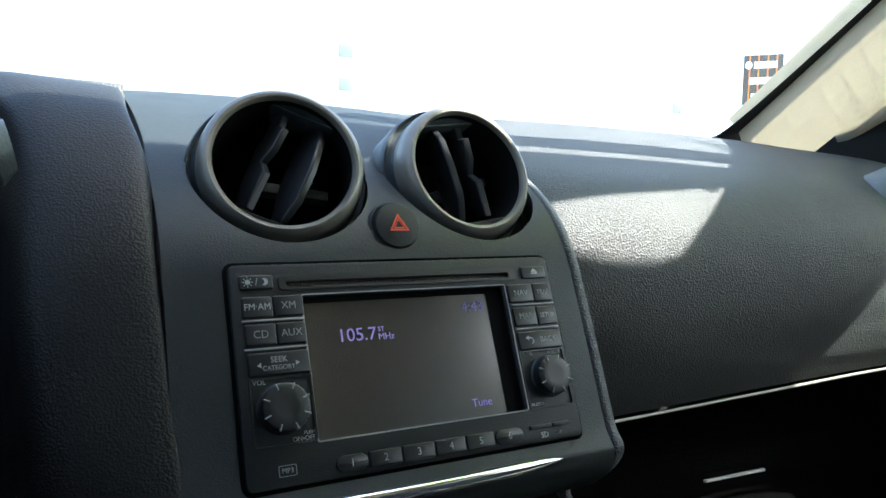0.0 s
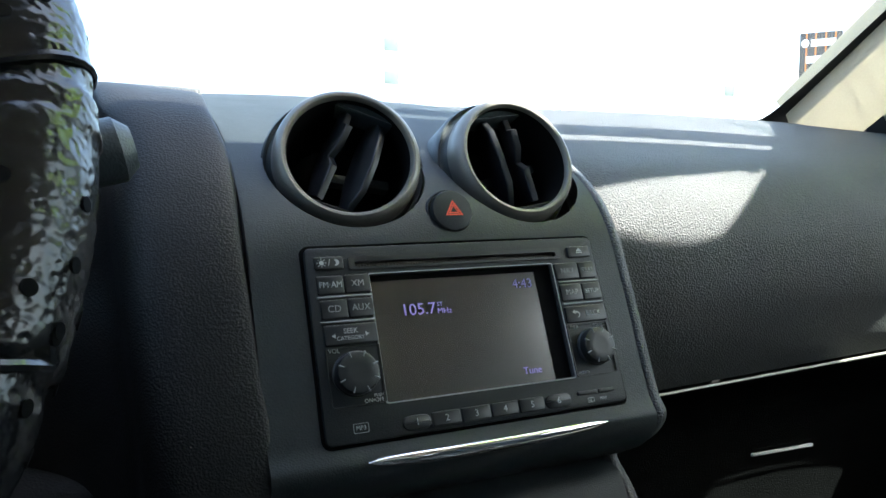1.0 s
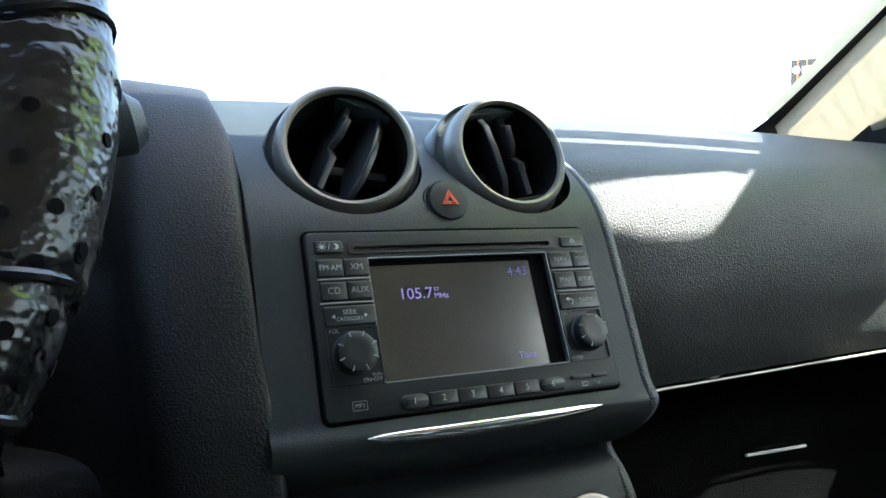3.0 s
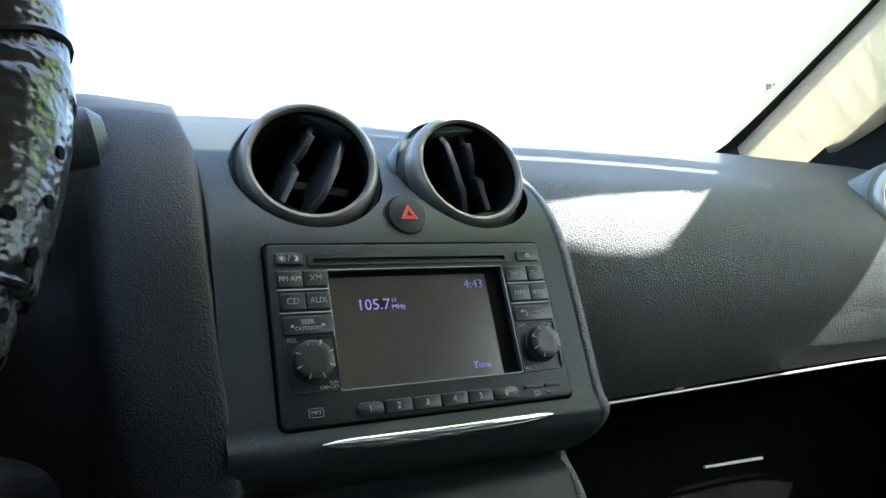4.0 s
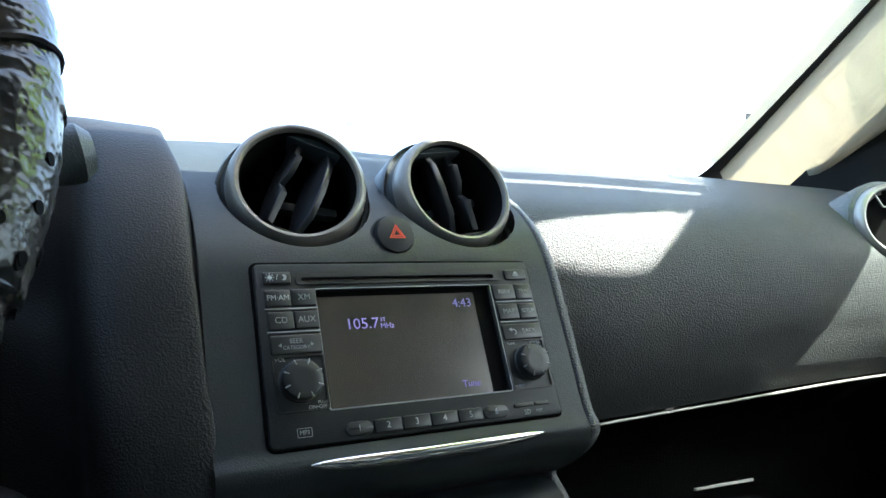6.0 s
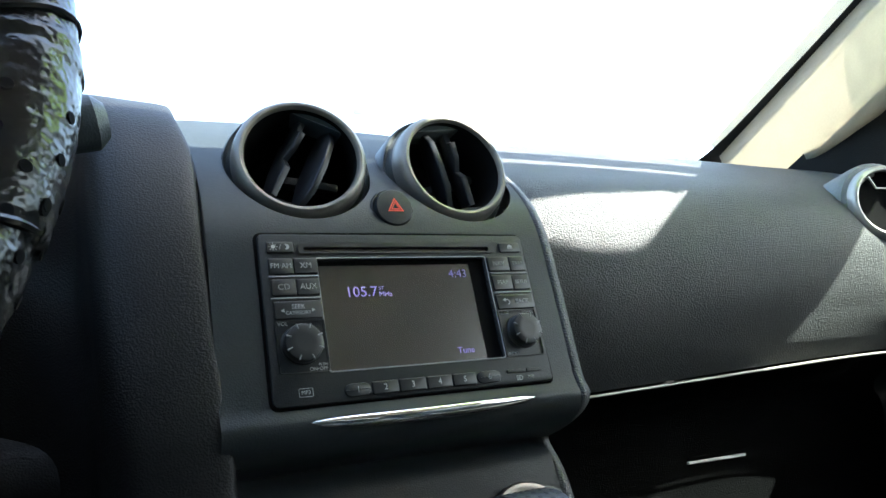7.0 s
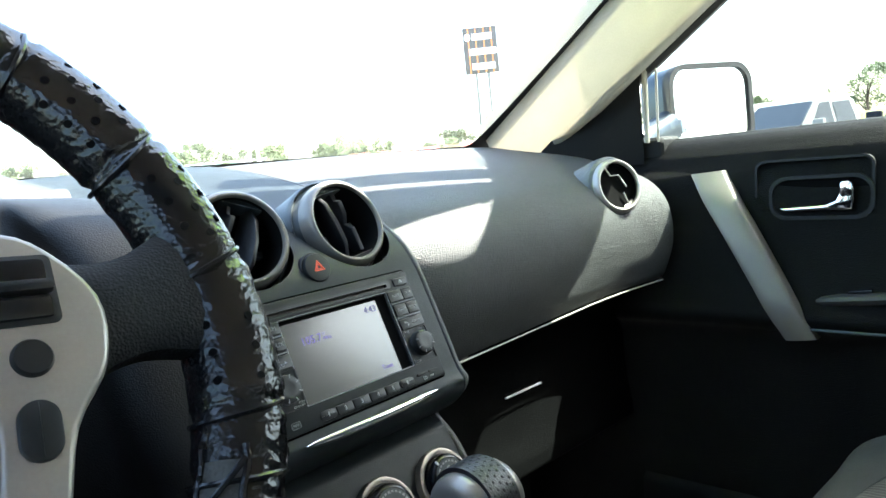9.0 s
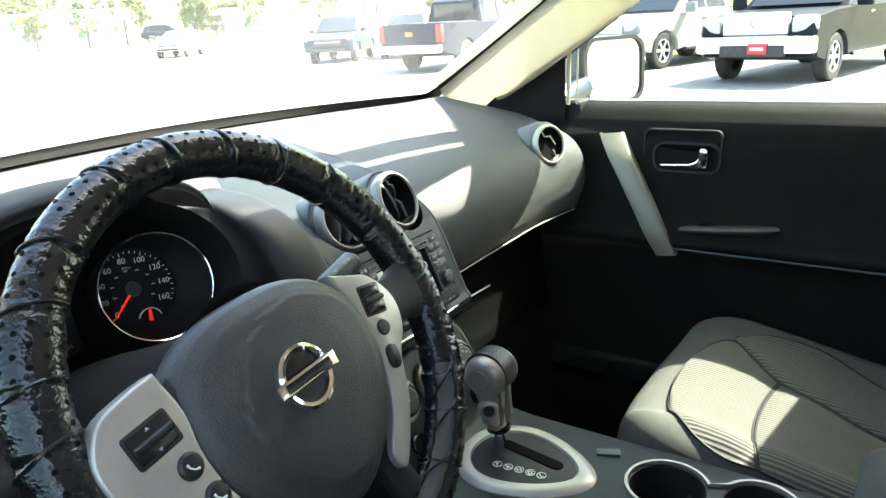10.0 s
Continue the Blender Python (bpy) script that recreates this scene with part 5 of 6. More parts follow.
for s in (1, -1):
    ol = [(x * s, y) for x, y in (SPOKE if s > 0 else WIDE)]
    if s < 0:
        ol = ol[::-1]
    sp = part("spoke_insert", prism(ol, -0.028, -0.0100, WM, 0.003, None, 3), SILVER, wheel, "satin silver spoke insert")
    rk = WM @ (pose(0.1155, 0.0150, -0.0100, 0, 0, -10) if s > 0 else pose(-0.1205, 0.0205, -0.0100, 0, 0, 6))
    part("rocker_well", prism(rrect(0.027, 0.029, 0.003) if s > 0 else rrect(0.037, 0.026, 0.003), -0.006, 0.0006, rk, 0.0004), DARK, sp, "dark rocker recess")
    if s > 0:
        part("rocker", rbox((0.022, 0.010, 0.006), rk @ pose(0, 0.0075, -0.0005), 0.0025), PIANO, sp, "black rocker switch")
        part("rocker", rbox((0.022, 0.010, 0.006), rk @ pose(0, -0.0075, -0.0005), 0.0025), PIANO, sp, "black rocker switch")
        part("rocker_grip", rbox((0.024, 0.0050, 0.009), rk @ pose(0, 0, 0.001), 0.002), BUTTON, sp)
        part("wheel_button", lathe([(0.0074, -0.004), (0.0074, 0.001), (0.0064, 0.0026), (0, 0.0030)], WM @ pose(s * 0.1110, -0.0120, -0.0102), 28), BUTTON, sp, "round black wheel button")
        part("wheel_button", prism(rrect(0.0145, 0.0225, 0.0072, 6), -0.004, 0.0028, WM @ pose(s * 0.1040, -0.0385, -0.0102, 0, 0, s * -14), 0.001), BUTTON, sp, "oval black wheel button")
    else:
        rocker = part("rocker", rbox((0.033, 0.0215, 0.006), rk @ pose(0, 0, -0.0008), 0.0028), PIANO, sp, "black rocker switch with arrow marks")
        part("rocker_grip", sweep([rk @ Vector((-0.0155, 0, 0.0022)), rk @ Vector((0.0155, 0, 0.0022))], 0.0030, 12), BUTTON, sp)
        for k in (-1, 1):
            part("arrow", prism([(-0.0016, k * 0.0072), (0.0016, k * 0.0072), (0, k * 0.0096)][::k], 0.0022, 0.0027, rk), INK, rocker)
        for bx, bu in ((0.1075, -0.0090), (0.1015, -0.0360)):
            bm2 = WM @ pose(s * bx, bu, -0.0102)
            b = part("wheel_button", lathe([(0.0098, -0.004), (0.0098, 0.0005), (0.0090, 0.0016), (0.0086, 0.0022), (0.0070, 0.0030), (0, 0.0033)], bm2, 32), BUTTON, sp, "round telephone button")
            part("telephone_mark", sweep([bm2 @ Vector(p) for p in ((-0.0036, 0.0026, 0.0032), (-0.0026, -0.0004, 0.0034), (0.0002, -0.0030, 0.0034), (0.0034, -0.0036, 0.0032))], [0.0011, 0.0006, 0.0006, 0.0011], 6), INK_WHITE, b)
    arm = sheet([[WM @ Vector((s * x, y, h)) for y, h in ((y0, -0.036), (y0, -0.020), ((y0 + y1) / 2, -0.015), (y1, -0.020), (y1, -0.036))] for x, y0, y1 in ((0.085, -0.034, 0.048), (0.12, -0.026, 0.032), (0.155, -0.020, 0.022), (0.186, -0.030, 0.030))], 14, 14)
    part("spoke", arm, SOFT_HARD, wheel, "black spoke")
    low = sheet([[WM @ Vector((s * (x + d), y, h)) for d, h in ((-0.016, -0.034), (-0.013, -0.022), (0, -0.018), (0.013, -0.022), (0.016, -0.034))] for x, y in ((0.050, -0.085), (0.056, -0.12), (0.062, -0.155), (0.066, -0.176))], 12, 12)
    part("lower_spoke", low, SOFT_HARD, wheel, "black lower spoke")
part("hub_back", lathe([(0.085, -0.032), (0.070, -0.055), (0.045, -0.065), (0, -0.066)], WM, 40), SOFT_HARD, wheel)

# ---- steering column with wiper stalk ----
col = thing("steering_column", (-0.388, 0.0, 1.04), "black steering column shroud with a wiper stalk", "steering column")
ca, cb = WM @ Vector((0, 0, -0.06)), Vector((-0.388, 0.12, 0.955))
part("shroud", sweep(spline([ca, ca.lerp(cb, 0.3), ca.lerp(cb, 0.7), cb], 10), [0.052, 0.062, 0.066, 0.066, 0.066, 0.068, 0.07, 0.07, 0.07, 0.07], 28, False, None, 0.9), SOFT_HARD, col)
s0, s1 = Vector((-0.335, -0.090, 1.060)), Vector((-0.169, -0.076, 1.101))
stalk = part("stalk", sweep([s0, s0.lerp(s1, 0.5), s0.lerp(s1, 0.62), s0.lerp(s1, 0.7), s0.lerp(s1, 0.97), s1], [0.007, 0.008, 0.009, 0.0120, 0.0125, 0.008], 20), FASCIA, col, "grey wiper stalk")
way = (s1 - s0).normalized()
face = Vector((-0.25, -0.55, 0.80))
face = (face - way * face.dot(way)).normalized()
stalk_print = Matrix((way, face.cross(way), face)).transposed().to_4x4()
for text, k, size in (("OFF", 0.76, 0.0048), ("REAR", 0.89, 0.0048)):
    writing("print", text, size, Matrix.Translation(s0.lerp(s1, k) + face * 0.0123) @ stalk_print, INK, stalk, 1.0, 0.0006)
part("stalk_collar", sweep([s0.lerp(s1, 0.60), s0.lerp(s1, 0.64)], 0.0130, 20), DARK, stalk)

# ---- passenger door ----
door = thing("passenger_door", (0.75, -0.35, 0.35), "closed passenger door with black lining and a silver pull handle", "door")


def door_x(z):
    """The inner skin of the door at height z."""
    pts = ((0.36, 0.715), (0.6, 0.722), (0.80, 0.722), (0.852, 0.712), (0.870, 0.690), (0.885, 0.684), (0.90, 0.694), (0.96, 0.718), (1.03, 0.726), (1.07, 0.731), (1.095, 0.738), (1.115, 0.7475), (1.130, 0.7585), (1.141, 0.772), (1.148, 0.788), (1.152, 0.808))
    for (z0, x0), (z1, x1) in zip(pts, pts[1:]):
        if z <= z1:
            return x0 + (x1 - x0) * (z - z0) / (z1 - z0)
    return pts[-1][1]


zs = (0.36, 0.5, 0.65, 0.78, 0.835, 0.858, 0.872, 0.886, 0.902, 0.94, 1.0, 1.04, 1.07, 1.09, 1.105, 1.12, 1.132, 1.141, 1.148, 1.152)
skin = part("lining", sheet([[(door_x(z) - (0.03 * max(0, (y + 0.05) / 0.35) if z < 1.1 else 0), y, z + (0.006 if z > 1.1 else 0) * max(0, -y)) for z in zs] for y in (0.34, 0.22, 0.1, 0.0, -0.15, -0.35, -0.6, -0.78)], 40, 90, 0.004), DOORSKIN, door, "black grained door lining")
part("door_skin", sheet([[(x, y, z) for x, z in ((0.815, 1.150), (0.84, 1.135), (0.855, 0.95), (0.85, 0.6), (0.82, 0.34))] for y in (0.30, 0, -0.4, -0.8)], 8, 20, 0.004), INK_WHITE, door, "white painted door skin")
part("window_seal", sweep([(0.815, 0.10, 1.147), (0.816, -0.2, 1.149), (0.816, -0.5, 1.151), (0.812, -0.78, 1.153)], 0.005, 8), RUBBER, door)
part("corner_base", rbox((0.07, 0.28, 0.05), pose(0.790, 0.200, 1.133), 0.012, 3), DOORSKIN, door)
# recess panel with release lever
panel_m = Matrix.Translation((0.731, -0.174, 1.047)) @ Matrix(((0, 0.05, -1), (-1, 0, 0), (0, 1, 0.05))).to_4x4()   # x to the rear, y up, z into the cabin
part("recess_panel", frame_prism(rrect(0.156, 0.146, 0.014, 5, -0.004, -0.013), rrect(0.149, 0.139, 0.011, 5, -0.004, -0.013), -0.012, 0.0035, panel_m), SOFT_HARD, skin, "raised edge of the handle panel")
bez = rrect(0.136, 0.062, 0.024, 6, 0.006, 0.004)
part("handle_bezel", frame_prism(bez, rrect(0.126, 0.052, 0.021, 6, 0.006, 0.004), -0.010, 0.006, panel_m), SOFT_HARD, skin, "dark oval handle bezel")
# shallow well, its depth of shade given by black colour
part("handle_well", prism(rrect(0.128, 0.054, 0.022, 6, 0.006, 0.004), -0.004, 0.0015, panel_m), HOLE_SHADE, skin)
lm2 = panel_m @ pose(-0.005, 0.003, 0.006) @ Matrix.Diagonal((1.10, 1.1, 1, 1))
lever_pts = [(-0.038, -0.012), (-0.030, -0.0165), (0.02, -0.0150), (0.036, -0.0160), (0.048, -0.0150), (0.0505, -0.004), (0.050, 0.016), (0.044, 0.0205), (0.036, 0.0200), (0.034, 0.006), (0.030, -0.003), (0.018, -0.0080), (-0.03, -0.0105)]
handle = part("release_lever", prism(lever_pts, 0.0, 0.0085, lm2, 0.003, None, 3), CHROME, door, "chrome door release lever")
part("lock_knob", rbox((0.013, 0.017, 0.004), lm2 @ pose(0.0425, 0.010, 0.0095), 0.0015), CHROME, handle)
part("lock_dot", lathe([(0.0022, 0), (0, 0.0004)], lm2 @ pose(0.0425, 0.010, 0.0117), 14), DARK, handle)
# slanted silver pull handle
pull_rows = []
for i in range(7):
    k = i / 6
    z = 1.096 - 0.240 * k
    y = -0.023 - 0.138 * k - 0.006 * math.sin(math.pi * k)
    x = 0.711 - 0.040 * k - 0.010 * math.sin(math.pi * k) + (0.012 if i in (0, 6) else 0)
    w = 0.0240 - 0.0040 * k
    a = Vector((0.22, -0.97, 0.06)).normalized()
    c = Vector((x, y, z))
    pull_rows.append([c + a * (w * j) + Vector((d, 0, 0)) for j, d in ((-1, 0.020), (-1.02, 0.005), (-0.85, 0.0), (0, -0.002), (0.85, 0.0), (1.02, 0.005), (1, 0.020))])
part("pull_handle", sheet(pull_rows, 30, 20, 0.004), PULL, door, "slanted satin silver pull handle")
# arm rest strip, switch, lower seam
part("switch_ledge", sweep(spline([(0.716, -0.168, 0.905), (0.704, -0.200, 0.911), (0.700, -0.280, 0.919), (0.703, -0.345, 0.925), (0.716, -0.366, 0.926)], 16), [0.005, 0.009, 0.012, 0.013, 0.014, 0.014, 0.014, 0.014, 0.014, 0.014, 0.014, 0.014, 0.013, 0.012, 0.009, 0.005], 12, False, None, 0.6), HUBSKIN, door, "grey ledge below the window switch")
part("window_switch", rbox((0.014, 0.030, 0.006), pose(0.706, -0.232, 0.924, -7, 0, 0), 0.002), PIANO, door, "black window switch")
part("crease_trim", sweep([(door_x(0.872) - 0.002, y, 0.871 - 0.001 * y) for y in np.linspace(-0.16, -0.76, 14)], 0.0022, 8), FASCIA, door)
part("door_pocket", sheet([[(0.700 - 0.012 * k, y, z) for k, z in ((0, 0.42), (1, 0.50), (1, 0.58), (0, 0.60))] for y in (0.10, -0.1, -0.4, -0.7)], 12, 16, 0.006), SOFT_HARD, door, "door pocket")
# mirror corner and window post
tri_pts = [Vector((0.690, 0.300, 1.120)), Vector((0.746, 0.090, 1.115)), Vector((0.738, 0.086, 1.262)), Vector((0.700, 0.238, 1.170))]
bm = bmesh.new()
f = bm.faces.new([bm.verts.new(p) for p in tri_pts])
bmesh.ops.solidify(bm, geom=[f], thickness=0.012)
part("corner_trim", bm, SOFT_HARD, door, "black triangular corner trim")
part("window_post", sweep([(0.748, 0.084, 1.150), (0.742, 0.078, 1.268)], 0.0045, 8), BEIGE, door, "beige window channel strip")
part("window_post", sweep([(0.756, 0.068, 1.150), (0.750, 0.062, 1.268)], 0.0022, 8), PULL, door, "bright window channel strip")
part("frame_lining", sweep([(0.732, 0.215, 1.180), (0.728, 0.085, 1.280), (0.724, -0.10, 1.400), (0.708, -0.28, 1.494), (0.690, -0.45, 1.550)], 0.016, 10), SOFT_HARD, door, "black lining inside the window frame")
part("window_frame", sweep([(0.752, 0.215, 1.175), (0.752, 0.078, 1.272), (0.748, -0.10, 1.392), (0.730, -0.28, 1.488), (0.712, -0.45, 1.545), (0.700, -0.8, 1.56)], 0.014, 10), RUBBER, door, "black window seal")
pane = part("pane", sheet([[(0.800 - 0.20 * max(0, z - 1.15), y, z) for z in (1.14, 1.3, 1.54)] for y in (0.10, -0.3, -0.8)], 4, 6), WINDOW, door, "clear side window")

# ---- wing mirror ----
wm = thing("wing_mirror", (0.80, 0.11, 1.15), "silver wing mirror with a small round blind spot mirror", "wing mirror")
MM = Matrix.Translation((0.957, 0.064, 1.205)) @ pose(0, 0, 0, 88, 0, -27) @ Matrix.Diagonal((0.90, 0.98, 1, 1))      # local z to the rear and the driver
part("shell", prism(rrect(0.205, 0.158, 0.040, 8), -0.075, 0.0, MM, 0.01, None, 3), BODYPAINT, wm, "silver blue mirror shell")
part("bezel", frame_prism(rrect(0.205, 0.158, 0.040, 8), rrect(0.186, 0.140, 0.033, 8), -0.010, 0.010, MM), RUBBER, wm, "black mirror bezel")
part("mirror_glass", prism(rrect(0.186, 0.140, 0.033, 8), 0.001, 0.0045, MM), MIRROR, wm, "reflecting mirror glass")
part("blind_spot_mirror", lathe([(0.028, 0.004), (0.028, 0.0075), (0.020, 0.0100), (0, 0.0118)], MM @ pose(-0.058, -0.040, 0.0), 32), MIRROR, wm, "small round convex mirror")
part("arm", sweep([(0.800, 0.13, 1.150), (0.84, 0.125, 1.160), (0.885, 0.11, 1.175)], [0.024, 0.024, 0.03], 14), BODYPAINT, wm)

# ---- passenger seat ----
seat = thing("passenger_seat", (0.42, -0.5, 0.32), "grey fabric passenger seat with darker ribbed inserts", "seat")
SX = 0.455
across = ((-0.258, -0.20), (-0.262, -0.07), (-0.245, -0.012), (-0.205, 0.006), (-0.16, -0.012), (-0.08, -0.022), (0, -0.024), (0.08, -0.022), (0.16, -0.012), (0.205, 0.006), (0.245, -0.012), (0.262, -0.07), (0.258, -0.20))
rows = []
for y, z, k, bend in ((-0.212, 0.54, 0.90, 0.06), (-0.194, 0.62, 0.93, 0.06), (-0.196, 0.690, 0.95, 0.055), (-0.226, 0.732, 0.97, 0.045), (-0.30, 0.745, 1.0, 0.02), (-0.42, 0.728, 1.0, 0.0), (-0.55, 0.702, 1.0, 0.0), (-0.70, 0.680, 1.0, 0.0)):
    rows.append([(SX + x * k, y - bend * (abs(x) / 0.26) ** 3, max(0.5, z + (h if h > -0.06 else h * 0.9))) for x, h in across])
cushion = sheet(rows, 50, 80)
seat_skin = BVHTree.FromBMesh(cushion)
part("cushion", cushion, FABRIC, seat, "grey fabric seat cushion")


def on_seat(x, y, up):
    hit = seat_skin.ray_cast(Vector((x, y, 1.2)), Vector((0, 0, -1)))[0]
    return Vector((x, y, (hit.z if hit else 0.70) + up))


def insert(name, near, far, bow0, bow1, label):
    """A ribbed panel sewn on the cushion between a near and a far edge, puffed a little between its seams."""
    n, w = 22, 18
    a_side, b_side = (spline([Vector((x, y, 0)) for x, y in side], n + 1) for side in (near, far))
    rr = []
    for a in range(n + 1):
        row = []
        for c in range(w + 1):
            t = c / w
            p = a_side[a].lerp(b_side[a], t)
            bow = (bow0 + (bow1 - bow0) * a / n) * 4 * t * (1 - t)
            puff = 0.007 * min(1.0, 7 * min(t, 1 - t)) ** 0.5 * min(1.0, 6 * min(a / n, 1 - a / n)) ** 0.5
            row.append(on_seat(p.x, p.y + bow, 0.0035 + puff))
        rr.append(row)
    part(name, sheet(rr, 44, 44), FABRIC_RIB, seat, label)
    loop = rr[0] + [r[-1] for r in rr[1:]] + rr[-1][-2::-1] + [r[0] for r in rr[-2:0:-1]]
    part("piping", sweep(loop, 0.0022, 6, True), SOFT_HARD, seat, "dark seam piping")


insert("front_insert", [(0.40, -0.266), (0.33, -0.280), (0.27, -0.303), (0.228, -0.345), (0.214, -0.39), (0.216, -0.438)],
       [(0.44, -0.263), (0.52, -0.270), (0.58, -0.292), (0.598, -0.325), (0.555, -0.37), (0.512, -0.415)], 0.0, 0.020, "ribbed grey front insert")
insert("rear_insert", [(0.216, -0.442), (0.214, -0.52), (0.214, -0.60), (0.22, -0.67)], [(0.511, -0.419), (0.488, -0.497), (0.455, -0.58), (0.445, -0.67)], 0.020, 0.0, "ribbed grey rear insert")
insert("side_insert", [(0.604, -0.322), (0.560, -0.371), (0.518, -0.417), (0.494, -0.497), (0.461, -0.58), (0.451, -0.67)],
       [(0.612, -0.322), (0.640, -0.38), (0.645, -0.46), (0.630, -0.52), (0.607, -0.58), (0.600, -0.67)], 0.0, 0.0, "ribbed insert of the far bolster")
br = []
for k in range(7):
    t = k / 6
    y, z = -0.66 - 0.20 * t, 0.70 + 0.58 * t
    w = 0.25 * (1 - 0.25 * t * t)
    br.append([(SX + x * w / 0.25, y + d, z + d * 0.3) for x, d in ((-0.235, -0.12), (-0.25, -0.02), (-0.225, 0.055), (-0.175, 0.045), (-0.12, 0.012), (0, 0.004), (0.12, 0.012), (0.175, 0.045), (0.225, 0.055), (0.25, -0.02), (0.235, -0.12))])
part("backrest", sheet(br, 30, 60), FABRIC, seat, "grey fabric backrest")
part("seat_base", rbox((0.36, 0.40, 0.20), pose(SX, -0.48, 0.42), 0.02), DARK, seat)

# the driver's seat is its twin, added out of view to block light from behind
driver_seat = copy_thing(seat, Matrix.Translation((-0.48, -0.53, 0.32)))
driver_seat.name = "driver_seat"
tagged(driver_seat, "grey fabric driver's seat with ribbed inserts", "seat")

# ---- middle pillars ----
for s in (-1, 1):
    solo("pillar_middle", sheet([[(s * (0.762 - 0.20 * (z - 1.15)), -0.69 - 0.37 * (z - 1.2) - d, z) for d in (0.0, 0.07, 0.14)] for z in (1.10, 1.25, 1.40, 1.56)], 10, 12, 0.03), BEIGE, "beige middle pillar trim", "pillar", "structure")

# ---- driver's door ----
ddoor = thing("driver_door", (-0.76, -0.35, 0.35), "driver's door standing ajar with black lining", "door")
part("lining", sheet([[(-door_x(z) - 0.012, y, z) for z in zs] for y in (0.34, 0.1, -0.15, -0.45, -0.78)], 20, 40, 0.004), DOORSKIN, ddoor, "black grained door lining")
part("door_skin", sheet([[(-x, y, z) for x, z in ((0.825, 1.150), (0.85, 1.135), (0.865, 0.95), (0.86, 0.6), (0.83, 0.34))] for y in (0.30, 0, -0.4, -0.8)], 8, 12, 0.004), INK_WHITE, ddoor, "white painted door skin")
part("window_frame", sweep([(-0.765, 0.215, 1.175), (-0.768, 0.078, 1.272), (-0.778, -0.10, 1.392), (-0.775, -0.28, 1.488), (-0.752, -0.45, 1.545), (-0.735, -0.8, 1.56)], 0.012, 10), RUBBER, ddoor)
pane = part("pane", sheet([[(-0.812 + 0.10 * max(0, z - 1.15), y, z) for z in (1.14, 1.3, 1.55)] for y in (0.10, -0.3, -0.8)], 4, 6, 0.004), WINDOW, ddoor, "clear driver's window")
HINGE = Matrix.Translation((-0.82, 0.34, 0))
ddoor.matrix_basis = HINGE @ pose(0, 0, 0, 0, 0, -8) @ HINGE.inverted() @ Matrix.Translation(ddoor.location)

# ---- outside: ground, grass, road furniture ----
ASPHALT = material("sunlit_asphalt", (0.26, 0.255, 0.245), 0.9, grain=0.5, grain_scale=60, grain_type="noise", vary=0.2, vary_scale=0.4, spec=0.2)
GRASS = material("dry_grass", (0.20, 0.185, 0.07), 0.95, grain=0.8, grain_scale=30, grain_type="noise", vary=0.4, vary_scale=0.5, spec=0.1)
LEAF = material("leaf_green", (0.12, 0.15, 0.075), 0.8, vary=0.45, vary_scale=0.5, spec=0.2)
BARK = material("bark", (0.10, 0.08, 0.06), 0.9, vary=0.3, vary_scale=5)
POLE = material("galvanised_pole", (0.13, 0.14, 0.14), 0.6, metal=0.2, vary=0.2, vary_scale=3)
# pale so that poles look washed out: outdoor glare put into the colour
WASHED_POLE = material("washed_out_pole", (0.6, 0.6, 0.58), 0.6, vary=0.1, vary_scale=3)
BANNER = material("grey_green_banner", (0.07, 0.10, 0.10), 0.7, vary=0.2, vary_scale=2)
BOARD = material("billboard_black", (0.03, 0.03, 0.032), 0.5, vary=0.2, vary_scale=1)
ORANGE = material("billboard_orange", (0.75, 0.22, 0.03), 0.5, vary=0.1)
BWHITE = material("billboard_white", (0.75, 0.75, 0.75), 0.5, vary=0.05)
TYRE = material("tyre_rubber", (0.02, 0.02, 0.02), 0.8, vary=0.2, vary_scale=8)
ALLOY = material("alloy_rim", (0.55, 0.55, 0.56), 0.35, metal=0.8, vary=0.08, vary_scale=8)
CARGLASS = material("dark_car_glass", (0.02, 0.025, 0.028), 0.08, vary=0.05, coat=0.5)
TAIL = material("red_lamp_lens", (0.55, 0.02, 0.015), 0.25, vary=0.1, vary_scale=8)
HEADLAMP = material("clear_lamp_lens", (0.36, 0.37, 0.38), 0.15, metal=0.4, vary=0.1, vary_scale=8)
REDPLATE = material("red_plate", (0.60, 0.03, 0.05), 0.5, vary=0.05)
TRIM = material("car_black_trim", (0.025, 0.025, 0.026), 0.5, vary=0.15, vary_scale=4)


def car_paint(name, color, rough=0.38):
    return material(name, color, rough, coat=0.05, vary=0.05, vary_scale=2, rough_vary=0.04, spec=0.08)


solo("ground", sheet([[(x, y, GROUND) for x in (-900, -200, 0, 200, 900)] for y in (-900, -200, 0, 200, 1200)], 5, 5), ASPHALT, "pale sunlit asphalt lot", "ground", "structure")
edge = ((33, 46), (30, 34), (25, 21), (22, 13), (20, 5), (20, -4), (24, -14))
rows = []
for d, h in ((0.0, 0.02), (4, 0.35), (10, 0.95), (22, 1.7), (45, 2.1), (70, 1.4)):
    rows.append([(x + d * 0.92, y + d * 0.4, GROUND + h) for x, y in edge])
solo("grass_bank", sheet(rows, 24, 40), GRASS, "dry yellow grass bank behind the parked cars", "grass", "structure")
rows = [[(x, y, GROUND + h) for x, y in ((-60, 150 + d), (20, 120 + d), (60, 95 + d), (110, 70 + d))] for d, h in ((0, 0.02), (6, 0.5), (20, 1.0), (60, 1.6))]
solo("grass_verge", sheet(rows, 10, 20), GRASS, "dry grass verge along the far road", "grass", "structure")

